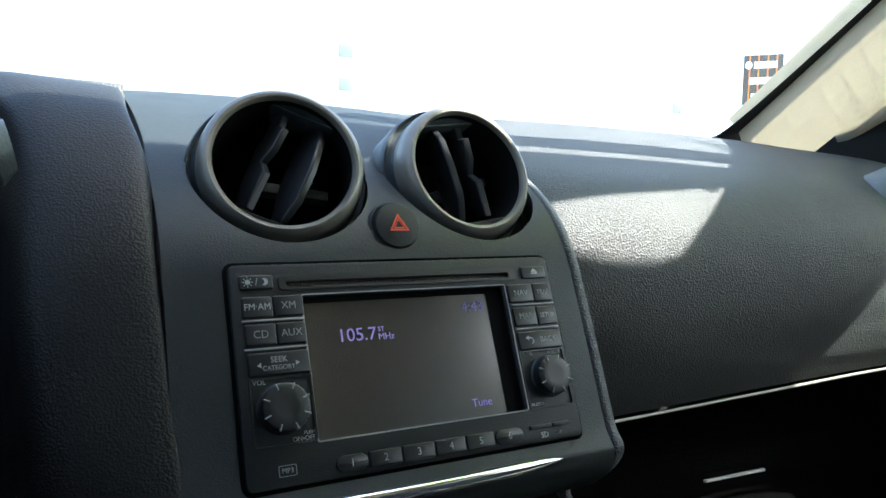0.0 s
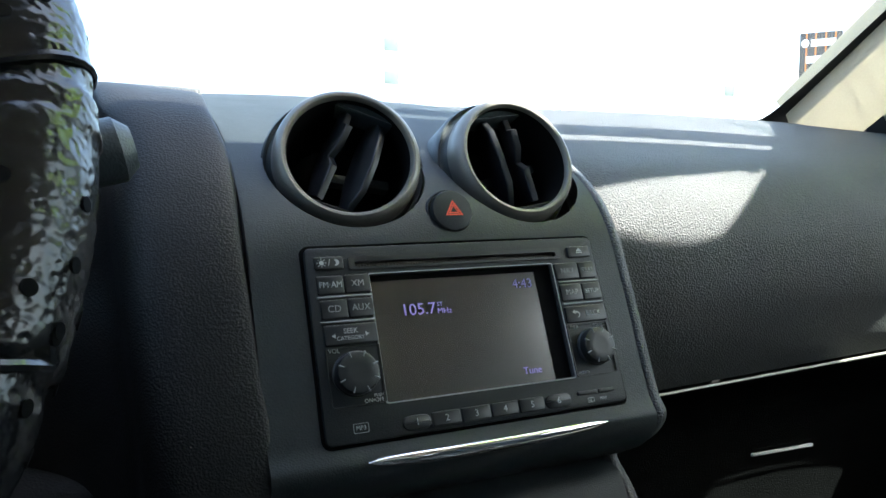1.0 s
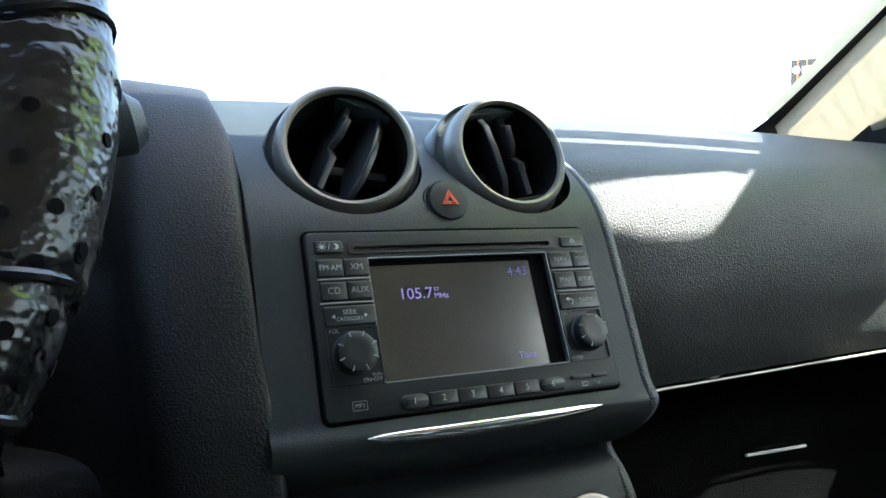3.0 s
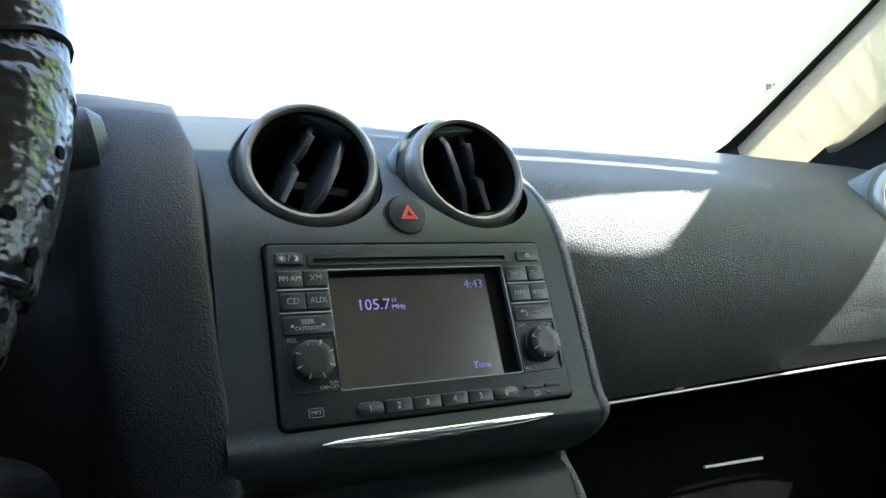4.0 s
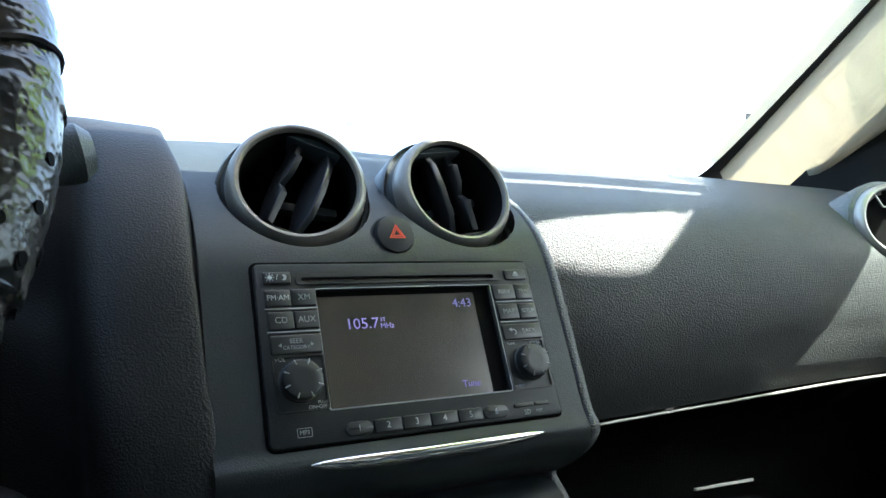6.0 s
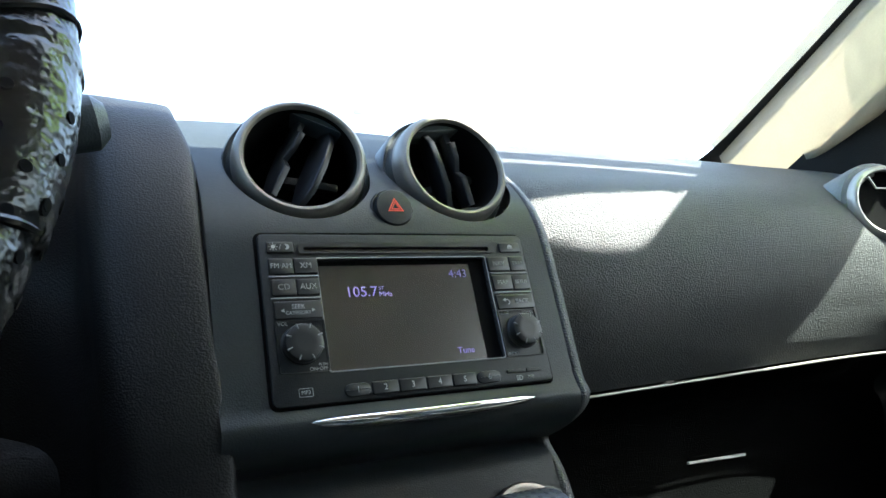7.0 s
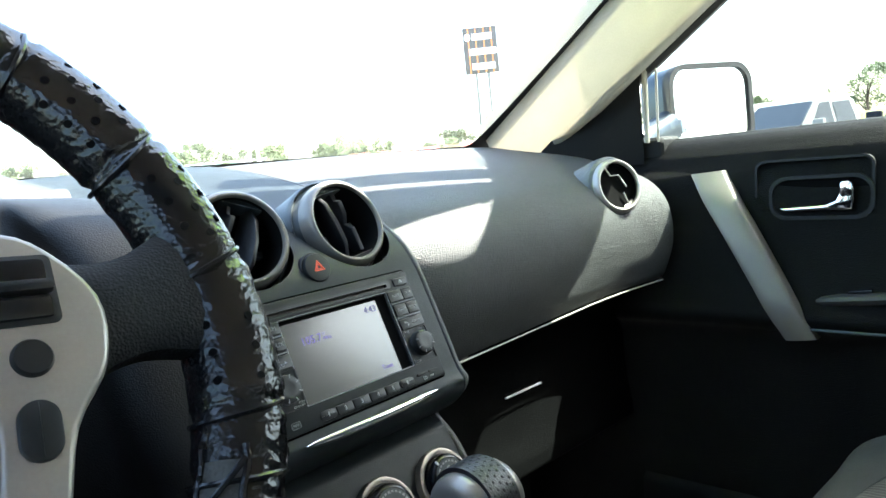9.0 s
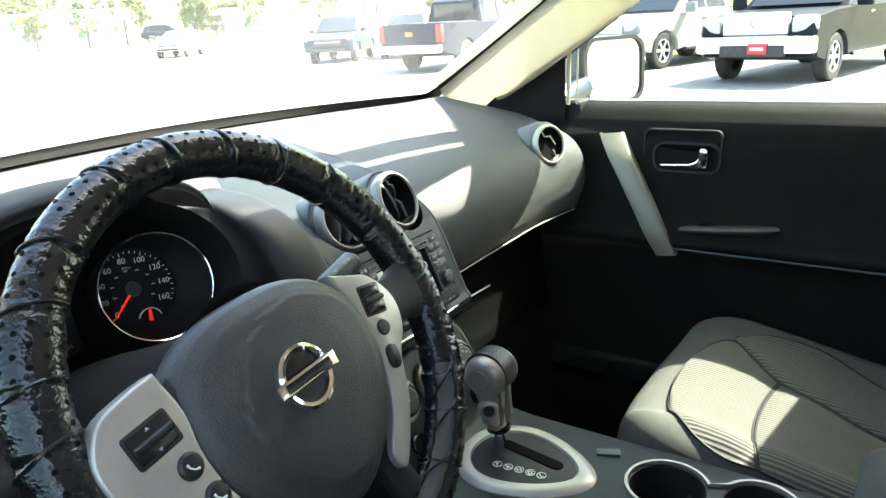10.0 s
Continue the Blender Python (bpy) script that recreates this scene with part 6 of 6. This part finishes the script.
ISLAND = material("yellow_green_grass", (0.17, 0.18, 0.035), 0.95, grain=0.8, grain_scale=30, grain_type="noise", vary=0.4, vary_scale=0.6, spec=0.1)
rows = [[(x + u * 1.0, y + u * 0.95, GROUND + h) for x, y in ((34.0, 41.0), (32.4, 36.0), (30.2, 31.0), (27.6, 26.0), (25.6, 21.5))] for u, h in ((0, 0.02), (1.5, 0.18), (8, 0.35), (18, 0.45), (30, 0.40), (34, 0.05))]
solo("grass_island", sheet(rows, 16, 14), ISLAND, "yellow green grass island beside the lot", "grass", "structure")

# billboard on two posts
bb = thing("billboard", (49.5, 40, GROUND), "black roadside billboard with orange stripes on two posts", "billboard")
BB = Matrix.Translation((49.5, 40, 10.65)) @ pose(0, 0, 0, 90, 0, -52) @ Matrix.Diagonal((0.86, 1, 1, 1))
part("board", rbox((3.4, 3.9, 0.35), BB, 0.04), BOARD, bb, "black sign face")
for x in (-1.15, -0.40, 0.40, 1.15):
    part("stripe", rbox((0.11, 3.8, 0.02), BB @ pose(x, 0, 0.19), 0, 1), ORANGE, bb, "orange stripe")
for u, w in ((1.15, 2.0), (-0.1, 2.7), (-1.35, 2.3)):
    part("lettering_bar", rbox((w, 0.55, 0.03), BB @ pose(0.2, u, 0.20), 0.01, 1), BWHITE, bb, "white bar in place of lettering")
part("emblem", lathe([(0.32, 0.19), (0.32, 0.23), (0, 0.23)], BB @ pose(-1.25, 1.15, 0), 24), BWHITE, bb)
for x in (-0.62, 0.62):
    p = BB @ Vector((x, 0, -0.05))
    part("post", sweep([(p.x, p.y, GROUND), (p.x, p.y, 9.2)], 0.12, 12), POLE, bb, "steel post")
part("cross_brace", rbox((1.3, 0.12, 0.12), BB @ pose(0, -3.6, -0.05), 0.02), POLE, bb)


def lamp_post(x, y, height, mat, label, arms=2, banners=0):
    o = thing("street_lamp", (x, y, GROUND), label, "street lamp", "lamp posts")
    part("pole", sweep([(x, y, GROUND), (x, y, height * 0.5), (x, y, height)], [0.11, 0.09, 0.07], 12), mat, o)
    part("foot", lathe([(0.28, 0), (0.28, 0.5), (0.24, 0.6), (0.10, 0.62)], pose(x, y, GROUND), 16), ASPHALT, o)
    for i in range(arms):
        s = 1 if i % 2 else -1
        part("arm", sweep([(x, y, height - 0.2), (x + s * 0.5, y - s * 0.3, height - 0.05)], 0.04, 8), mat, o)
        part("lamp_head", rbox((0.7, 0.35, 0.14), pose(x + s * 0.8, y - s * 0.45, height - 0.02, 0, 0, -30), 0.04), WASHED_POLE, o)
    for i in range(banners):
        part("banner", rbox((0.85, 0.05, 0.75), pose(x - 0.55, y, height - 1.8 - 1.9 * i), 0.01), BANNER, o, "grey green hanging banner")
    return o


lamp_post(14.9, 40, 10.9, WASHED_POLE, "tall pale lamp post with two hanging banners", 2, 2)
lamp_post(40.9, 40, 9.5, WASHED_POLE, "tall pale lamp post with one hanging banner", 1, 1)
lamp_post(26.0, 40, 9.5, WASHED_POLE, "pale grey lamp post by the road", 1, 0)
lamp_post(33, 52, 12.0, WASHED_POLE, "pole beside the road in a washed-out pale colour", 0, 0)
lamp_post(45, 46, 12.0, WASHED_POLE, "pole behind the cars in a washed-out pale colour", 0, 0)


# ---- vehicles ----
def wheel_of(car, x, y, r, side):
    m = pose(x, y, r, 90 * side, 0, 0)
    w = part("wheel", lathe([(r * 0.62, -0.02), (r * 0.66, 0.0), (r * 0.92, 0.0), (r, -0.03), (r, -0.20), (r * 0.92, -0.23), (r * 0.6, -0.23)], m @ pose(0, 0, 0.0), 32), TYRE, car, "black tyre")
    part("rim", lathe([(r * 0.64, -0.01), (r * 0.60, -0.03), (r * 0.58, -0.10), (0, -0.11)], m, 28), TRIM, w)
    spokes = bmesh.new()
    for i in range(6):
        rbox((r * 0.52, r * 0.15, 0.03), m @ pose(0, 0, 0, 0, 0, 60 * i) @ pose(r * 0.33, 0, -0.03), 0.01, 1, spokes)
    lathe([(r * 0.16, -0.04), (r * 0.14, -0.005), (0, 0.0)], m, 16, spokes)
    lathe([(r * 0.63, -0.03), (r * 0.64, -0.012), (r * 0.60, -0.006), (r * 0.57, -0.02)], m, 28, spokes)
    part("spokes", spokes, ALLOY, w, "bright alloy spokes")


def slab(profile, half, m, bevel, top_in=0.0, z_mid=1.0, z_top=1.8):
    """A side outline (x, z) drawn across the car's width, leaning in above z_mid."""
    bm = bmesh.new()
    n = len(profile)
    lay = []
    for y, ins in ((-half, 1.0), (-half + bevel, 0.0), (half - bevel, 0.0), (half, 1.0)):
        ring = []
        cx, cz = sum(p[0] for p in profile) / n, sum(p[1] for p in profile) / n
        for x, z in profile:
            k = ins * bevel
            lean = top_in * max(0.0, min(1.0, (z - z_mid) / (z_top - z_mid)))
            dx, dz = cx - x, cz - z
            L = math.hypot(dx, dz) or 1
            ring.append(bm.verts.new(m @ Vector((x + dx / L * k, y + (lean if y < 0 else -lean), z + dz / L * k))))
        lay.append(ring)
    for a, b in zip(lay, lay[1:]):
        for i in range(n):
            bm.faces.new((a[i], a[(i + 1) % n], b[(i + 1) % n], b[i]))
    bm.faces.new(lay[0])
    bm.faces.new(lay[-1][::-1])
    return bm


def arch(x, r, n=7):
    """A wheel arch cut in the lower outline, from rear to front."""
    return [(x + r * math.cos(math.pi * (1 - i / (n - 1))), 0.38 + r * math.sin(math.pi * (1 - i / (n - 1))) * 0.92) for i in range(n)]


def pickup(m, paint, label, front=True, plate=False, low_trim=None):
    """A crew cab pickup, its nose towards local +x, front axle at the origin."""
    car = thing("pickup_truck", (0, 0, 0), label, "pickup truck", "parked vehicles")
    low = [(-4.95, 0.55)] + arch(-3.65, 0.50) + [(-3.0, 0.42), (-0.7, 0.42)] + arch(0.0, 0.52) + [(0.85, 0.45), (0.95, 0.65), (0.93, 0.98), (0.80, 1.10), (0.2, 1.17), (-0.72, 1.21), (-2.75, 1.22), (-4.95, 1.26)]
    part("body", slab(low, 0.98, I4, 0.05), paint, car)
    cab = [(-2.72, 1.20), (-0.55, 1.18), (-1.28, 1.80), (-1.6, 1.90), (-2.45, 1.90), (-2.66, 1.80)]
    part("cab", slab(cab, 0.93, I4, 0.05, 0.18, 1.2, 1.9), paint, car)
    part("windscreen", slab([(-0.62, 1.235), (-0.60, 1.25), (-1.24, 1.80), (-1.27, 1.79)], 0.80, pose(0.02, 0, 0.015), 0.02, 0.12, 1.2, 1.9), CARGLASS, car)
    part("rear_window", rbox((0.02, 1.30, 0.40), pose(-2.705, 0, 1.52, 0, -5, 0), 0.01), CARGLASS, car)
    for s in (-1, 1):
        for x0, x1, x2, x3 in ((-0.84, -1.30, -1.66, -1.66), (-1.76, -1.76, -2.42, -2.52)):
            q = [(x0 if x0 > -1 else x0, 1.28), (x1, 1.76), (x2, 1.78), (x3, 1.28)]
            bm = bmesh.new()
            f = bm.faces.new([bm.verts.new((x, s * (0.942 - 0.18 * (z - 1.2) / 0.7), z)) for x, z in q])
            bmesh.ops.solidify(bm, geom=[f], thickness=0.01)
            part("side_window", bm, CARGLASS, car)
        part("mirror", rbox((0.12, 0.26, 0.22), pose(-0.80, s * 1.10, 1.30), 0.04), paint, car)
        part("door_handle", rbox((0.16, 0.03, 0.04), pose(-1.55, s * 0.99, 1.08), 0.01), CHROME, car)
        part("sill", rbox((2.2, 0.16, 0.07), pose(-1.85, s * 0.98, 0.40), 0.03), low_trim or CHROME, car, "side step")
        part("headlamp", rbox((0.30, 0.40, 0.24), pose(0.80, s * 0.77, 0.98, 0, 8, s * 10), 0.05), HEADLAMP, car, "clear headlamp")
        part("tail_lamp", rbox((0.14, 0.17, 0.44), pose(-4.90, s * 0.91, 1.00), 0.03), TAIL, car, "red tail lamp")
        part("fog_lamp", lathe([(0.075, 0.0), (0.06, 0.012), (0, 0.015)], pose(1.045, s * 0.74, 0.66, 0, 90, 0), 16), HEADLAMP, car)
    part("front_bumper", rbox((0.26, 1.98, 0.30), pose(0.93, 0, 0.66), 0.07), CHROME, car, "chrome front bumper")
    part("bumper_insert", rbox((0.10, 1.10, 0.20), pose(1.03, 0, 0.56), 0.03), TRIM, car)
    part("grille_frame", rbox((0.12, 1.12, 0.36), pose(0.92, 0, 0.99), 0.06), ALLOY, car, "bright grille surround")
    for i in range(6):
        part("grille_bar", rbox((0.06, 0.92, 0.026), pose(0.972, 0, 0.87 + 0.048 * i), 0.006), ALLOY if front else TRIM, car)
    part("grille_emblem", lathe([(0.11, 0.0), (0.10, 0.02), (0.07, 0.02), (0.065, 0.0)], pose(1.0, 0, 1.0, 0, 90, 0), 20), CHROME, car)
    if plate:
        part("front_plate", rbox((0.03, 0.32, 0.17), pose(1.095, 0.12, 0.60), 0.01), REDPLATE, car, "red plate")
        part("plate_bar", rbox((0.01, 0.22, 0.05), pose(1.112, 0.12, 0.60), 0, 1), BWHITE, car, "pale bar in place of lettering")
    part("rear_bumper", rbox((0.22, 1.96, 0.22), pose(-5.0, 0, 0.62), 0.05), CHROME, car, "chrome rear bumper")
    part("tailgate", rbox((0.06, 1.56, 0.52), pose(-4.955, 0, 0.98), 0.02), paint, car)
    part("tailgate_emblem", rbox((0.03, 0.22, 0.10), pose(-4.99, 0, 1.0), 0.01), ORANGE, car)
    part("bed_floor", rbox((2.1, 1.6, 0.05), pose(-3.82, 0, 1.24), 0.01), TRIM, car)
    for x in (0.0, -3.65):
        for s in (-1, 1):
            wheel_of(car, x, s * 0.97, 0.40, -s)
    car.matrix_basis = m
    return car


def suv(m, paint, label, long=4.6, high=1.66, name="parked_car"):
    """A five-door car, its nose towards local +x, front axle at the origin."""
    car = thing(name, (0, 0, 0), label, "car", "parked vehicles")
    b = -(long - 1.9)
    low = [(b - 0.85, 0.55)] + arch(b, 0.42) + [(b + 0.6, 0.36), (-0.6, 0.36)] + arch(0.0, 0.42) + [(0.85, 0.42), (0.95, 0.62), (0.90, 0.84), (0.5, 0.98), (-0.55, 1.06), (-2.2, 1.09), (b - 0.75, 1.10), (b - 0.93, 0.90)]
    part("body", slab(low, 0.91, I4, 0.09), paint, car)
    cab = [(b - 0.68, 1.08), (-0.45, 1.04), (-1.15, high - 0.10), (-1.5, high), (b + 0.2, high), (b - 0.42, high - 0.12)]
    part("cab", slab(cab, 0.85, I4, 0.05, 0.17, 1.05, high), paint, car)
    part("windscreen", slab([(-0.52, 1.07), (-0.49, 1.08), (-1.13, high - 0.10), (-1.17, high - 0.11)], 0.74, pose(0.02, 0, 0.015), 0.02, 0.12, 1.05, high), CARGLASS, car)
    for s in (-1, 1):
        for q in ([(-0.80, 1.12), (-1.22, high - 0.14), (-1.62, high - 0.09), (-1.66, 1.12)], [(-1.74, 1.12), (-1.70, high - 0.09), (b + 0.1, high - 0.10), (b - 0.1, 1.14)]):
            bm = bmesh.new()
            f = bm.faces.new([bm.verts.new((x, s * (0.862 - 0.17 * (z - 1.05) / (high - 1.05)), z)) for x, z in q])
            bmesh.ops.solidify(bm, geom=[f], thickness=0.01)
            part("side_window", bm, CARGLASS, car)
        part("mirror", rbox((0.12, 0.20, 0.14), pose(-0.72, s * 1.0, 1.12), 0.04), paint, car)
        part("headlamp", rbox((0.34, 0.34, 0.14), pose(0.72, s * 0.70, 0.84, 0, 12, s * -18), 0.04), HEADLAMP, car, "clear headlamp")
        part("tail_lamp", rbox((0.14, 0.2, 0.22), pose(b - 0.82, s * 0.80, 0.98), 0.04), TAIL, car, "red tail lamp")
    part("grille", rbox((0.08, 0.98, 0.20), pose(0.92, 0, 0.72), 0.05), TRIM, car, "dark grille")
    part("grille_bar", rbox((0.05, 0.90, 0.03), pose(0.965, 0, 0.74), 0.01), CHROME, car)
    part("lower_grille", rbox((0.08, 1.2, 0.10), pose(0.93, 0, 0.48), 0.03), TRIM, car)
    for x in (0.0, b):
        for s in (-1, 1):
            wheel_of(car, x, s * 0.88, 0.34, -s)
    car.matrix_basis = m
    return car


BLACK_PAINT = car_paint("black_car_paint", (0.012, 0.014, 0.02))
GREY_PAINT = car_paint("silver_grey_car_paint", (0.24, 0.24, 0.23), 0.3)
NAVY_PAINT = car_paint("navy_car_paint", (0.014, 0.02, 0.035))
BLUE_PAINT = car_paint("blue_grey_car_paint", (0.022, 0.035, 0.050))
WHITE_PAINT = car_paint("white_car_paint", (0.75, 0.76, 0.77))


def facing(hx, hy):
    return math.degrees(math.atan2(hy, hx))


pickup(pose(13.55, 1.85, GROUND, 0, 0, facing(-0.97, 0.22)), BLACK_PAINT, "black crew cab pickup with chrome bumper and red plate", True, True)
pickup(pose(16.3, 5.55, GROUND, 0, 0, facing(-0.95, 0.30)), GREY_PAINT, "silver grey crew cab pickup parked on the lot", True, False, TRIM)
pickup(pose(20.2, 11.2, GROUND, 0, 0, facing(1.0, 0.02)), NAVY_PAINT, "dark navy pickup seen from its tailgate", False)
suv(pose(20.2, 18.2, GROUND, 0, 0, facing(-0.87, -0.45)), BLUE_PAINT, "dark blue grey sport utility car on the lot")
suv(pose(22.0, 16.3, GROUND, 0, 0, facing(-0.87, -0.45)), WHITE_PAINT, "white car parked behind the blue one")
suv(pose(26.4, 36.0, GROUND, 0, 0, facing(-0.80, -0.55)), WHITE_PAINT, "white saloon car on the far side of the lot", 4.5, 1.45)
suv(pose(47, 62, 0.4, 0, 0, facing(0.8, -0.6)), NAVY_PAINT, "dark car far off beside the road", 4.8, 1.7)


# ---- buildings and trees far off ----
def building(x, y, yaw, w, d, h, wall_mat, roof_mat, label, windows, roof_h=1.6):
    o = thing("building", (x, y, GROUND), label, "building", "far buildings")
    m = pose(x, y, GROUND, 0, 0, yaw)
    part("wall", rbox((w, d, h), m @ pose(0, 0, h / 2), 0.02, 1), wall_mat, o)
    bm = bmesh.new()
    v = [bm.verts.new(m @ Vector(p)) for p in ((-w / 2 - 0.4, -d / 2 - 0.4, h), (w / 2 + 0.4, -d / 2 - 0.4, h), (w / 2 + 0.4, d / 2 + 0.4, h), (-w / 2 - 0.4, d / 2 + 0.4, h), (-w / 2 + 0.4, 0, h + roof_h), (w / 2 - 0.4, 0, h + roof_h))]
    for f in ((0, 1, 5, 4), (2, 3, 4, 5), (1, 2, 5), (3, 0, 4), (0, 3, 2, 1)):
        bm.faces.new([v[i] for i in f])
    part("roof", bm, roof_mat, o, smooth=False)
    for i in range(windows):
        part("window", rbox((w / windows * 0.5, 0.1, h * 0.4), m @ pose(-w / 2 + w * (i + 0.5) / windows, -d / 2 - 0.02, h * 0.5), 0.02, 1), FARPANE, o)
    return o


FARPANE = material("far_window_glass", (0.22, 0.24, 0.25), 0.3, vary=0.2, vary_scale=0.8)
WALL_WHITE = material("white_siding", (0.7, 0.69, 0.66), 0.8, vary=0.08, vary_scale=0.5)
WALL_TAN = material("tan_siding", (0.5, 0.42, 0.32), 0.8, vary=0.1, vary_scale=0.5)
ROOF_RED = material("red_roof", (0.30, 0.07, 0.05), 0.8, vary=0.2, vary_scale=0.4)
ROOF_GREEN = material("green_roof", (0.06, 0.13, 0.10), 0.7, vary=0.2, vary_scale=0.4)
ROOF_GREY = material("grey_roof", (0.25, 0.25, 0.25), 0.8, vary=0.2, vary_scale=0.4)
building(92, 84, -48, 34, 10, 3.6, WALL_WHITE, ROOF_RED, "long white building with a red roof edge", 9, 1.0)
building(52, 96, -35, 13, 8, 3.0, WALL_TAN, ROOF_GREEN, "small house with a green roof", 4)
building(40, 112, -30, 11, 8, 3.2, WALL_WHITE, ROOF_GREY, "pale house with a grey roof", 3)
building(14, 120, -10, 16, 9, 3.4, WALL_WHITE, ROOF_GREY, "white house behind a fence", 4)
building(62, 104, -40, 14, 9, 3.6, WALL_WHITE, ROOF_GREY, "white workshop with a grey roof", 3)
building(95, 30, -75, 14, 8, 3.4, WALL_TAN, ROOF_GREY, "tan shed on the bank", 3)
sg = thing("shop_sign", (60, 92, GROUND), "orange and white shop sign on a post", "sign")
part("post", sweep([(48, 92, GROUND), (48, 92, 3.4)], 0.1, 8), WASHED_POLE, sg)
part("sign_face", rbox((2.6, 0.2, 0.9), pose(48, 92, 3.6, 0, 0, -30), 0.05), ORANGE, sg)


def tree(name, seed, height, spread):
    rng = random.Random(seed)
    t = thing(name, (0, 0, 0), "leafy green roadside tree", "tree", "roadside trees")
    part("trunk", sweep([(0, 0, -0.3), (0.1, 0.05, height * 0.25), (0.05, 0.1, height * 0.5), (0.2, 0.0, height * 0.72)], [0.30, 0.22, 0.16, 0.05], 8), BARK, t)
    for i in range(5):
        a = rng.uniform(0, 6.28)
        part("limb", sweep([(0.05, 0.05, height * (0.28 + 0.06 * i)), (spread * 0.4 * math.cos(a), spread * 0.4 * math.sin(a), height * (0.45 + 0.06 * i)), (spread * 0.75 * math.cos(a), spread * 0.75 * math.sin(a), height * (0.55 + 0.06 * i))], [0.11, 0.07, 0.03], 6), BARK, t)
    verts, faces = [], []
    clumps = [(rng.gauss(0, spread * 0.42), rng.gauss(0, spread * 0.42), height * (0.34 + 0.62 * rng.random() ** 0.8), rng.uniform(0.5, 1.0) * spread * 0.34) for _ in range(26)]
    for cx, cy, cz, cr in clumps:
        for _ in range(95):
            d = Vector((rng.gauss(0, 1), rng.gauss(0, 1), rng.gauss(0, 0.8))).normalized() * cr * rng.uniform(0.55, 1.05)
            c = Vector((cx, cy, cz)) + d
            u = Vector((rng.gauss(0, 1), rng.gauss(0, 1), rng.gauss(0, 1))).normalized()
            w = u.orthogonal().normalized()
            L = rng.uniform(0.12, 0.26)
            k = len(verts)
            verts += [c - u * L, c + w * L * 0.55, c + u * L, c - w * L * 0.55]
            faces.append((k, k + 1, k + 2, k + 3))
    me = bpy.data.meshes.new("crown")
    me.from_pydata([tuple(v) for v in verts], [], faces)
    me.materials.append(LEAF)
    ob = new("crown", me)
    hang(ob, t)
    tagged(ob, kind="stuff")
    return t


kinds = [tree("tree", 1, 8.0, 3.2), tree("tree", 2, 6.5, 2.8), tree("tree", 3, 9.5, 3.6)]
spots = [(120, 96, 1.1), (112, 104, 0.9), (128, 84, 1.0), (104, 112, 1.0), (96, 122, 1.2), (86, 128, 0.9), (76, 126, 1.1), (66, 130, 1.2), (58, 132, 1.0), (48, 128, 1.1), (38, 136, 0.9), (28, 134, 1.0), (16, 138, 1.2), (4, 132, 0.9),
         (134, 70, 1.0), (138, 58, 1.1), (140, 44, 0.9), (142, 30, 1.2), (140, 14, 1.0), (138, 0, 1.1), (44, 118, 0.7), (72, 112, 0.8), (90, 108, 1.0), (116, 90, 1.3), (54, 124, 1.2), (24, 122, 0.8), (136, -14, 1.0), (100, 118, 1.3),
         (110, 98, 1.2), (124, 92, 1.2), (92, 116, 1.1), (82, 120, 1.2), (70, 124, 1.0), (62, 120, 1.1), (34, 128, 1.1), (20, 130, 1.0), (10, 134, 1.1), (130, 76, 1.2), (136, 64, 1.0), (140, 50, 1.1), (142, 38, 1.0), (142, 22, 1.1), (138, 8, 1.0), (42, 132, 1.2),
         (84, 76, 0.55), (76, 83, 0.6), (66, 82, 0.5), (58, 87, 0.6), (46, 89, 0.55), (36, 97, 0.6), (27, 104, 0.5), (12, 108, 0.6), (98, 70, 0.6), (51, 84, 0.45), (70, 92, 0.7), (20, 100, 0.5)]
for i, (x, y, s) in enumerate(spots):
    rng = random.Random(i)
    src = kinds[i % 3]
    m = pose(x + rng.uniform(-2, 2), y + rng.uniform(-2, 2), GROUND, 0, 0, rng.uniform(0, 360)) @ Matrix.Scale(s, 4)
    if i < 3:
        src.matrix_basis = m
    else:
        c = copy_thing(src, pose(0, 0, 0))
        c.matrix_basis = m
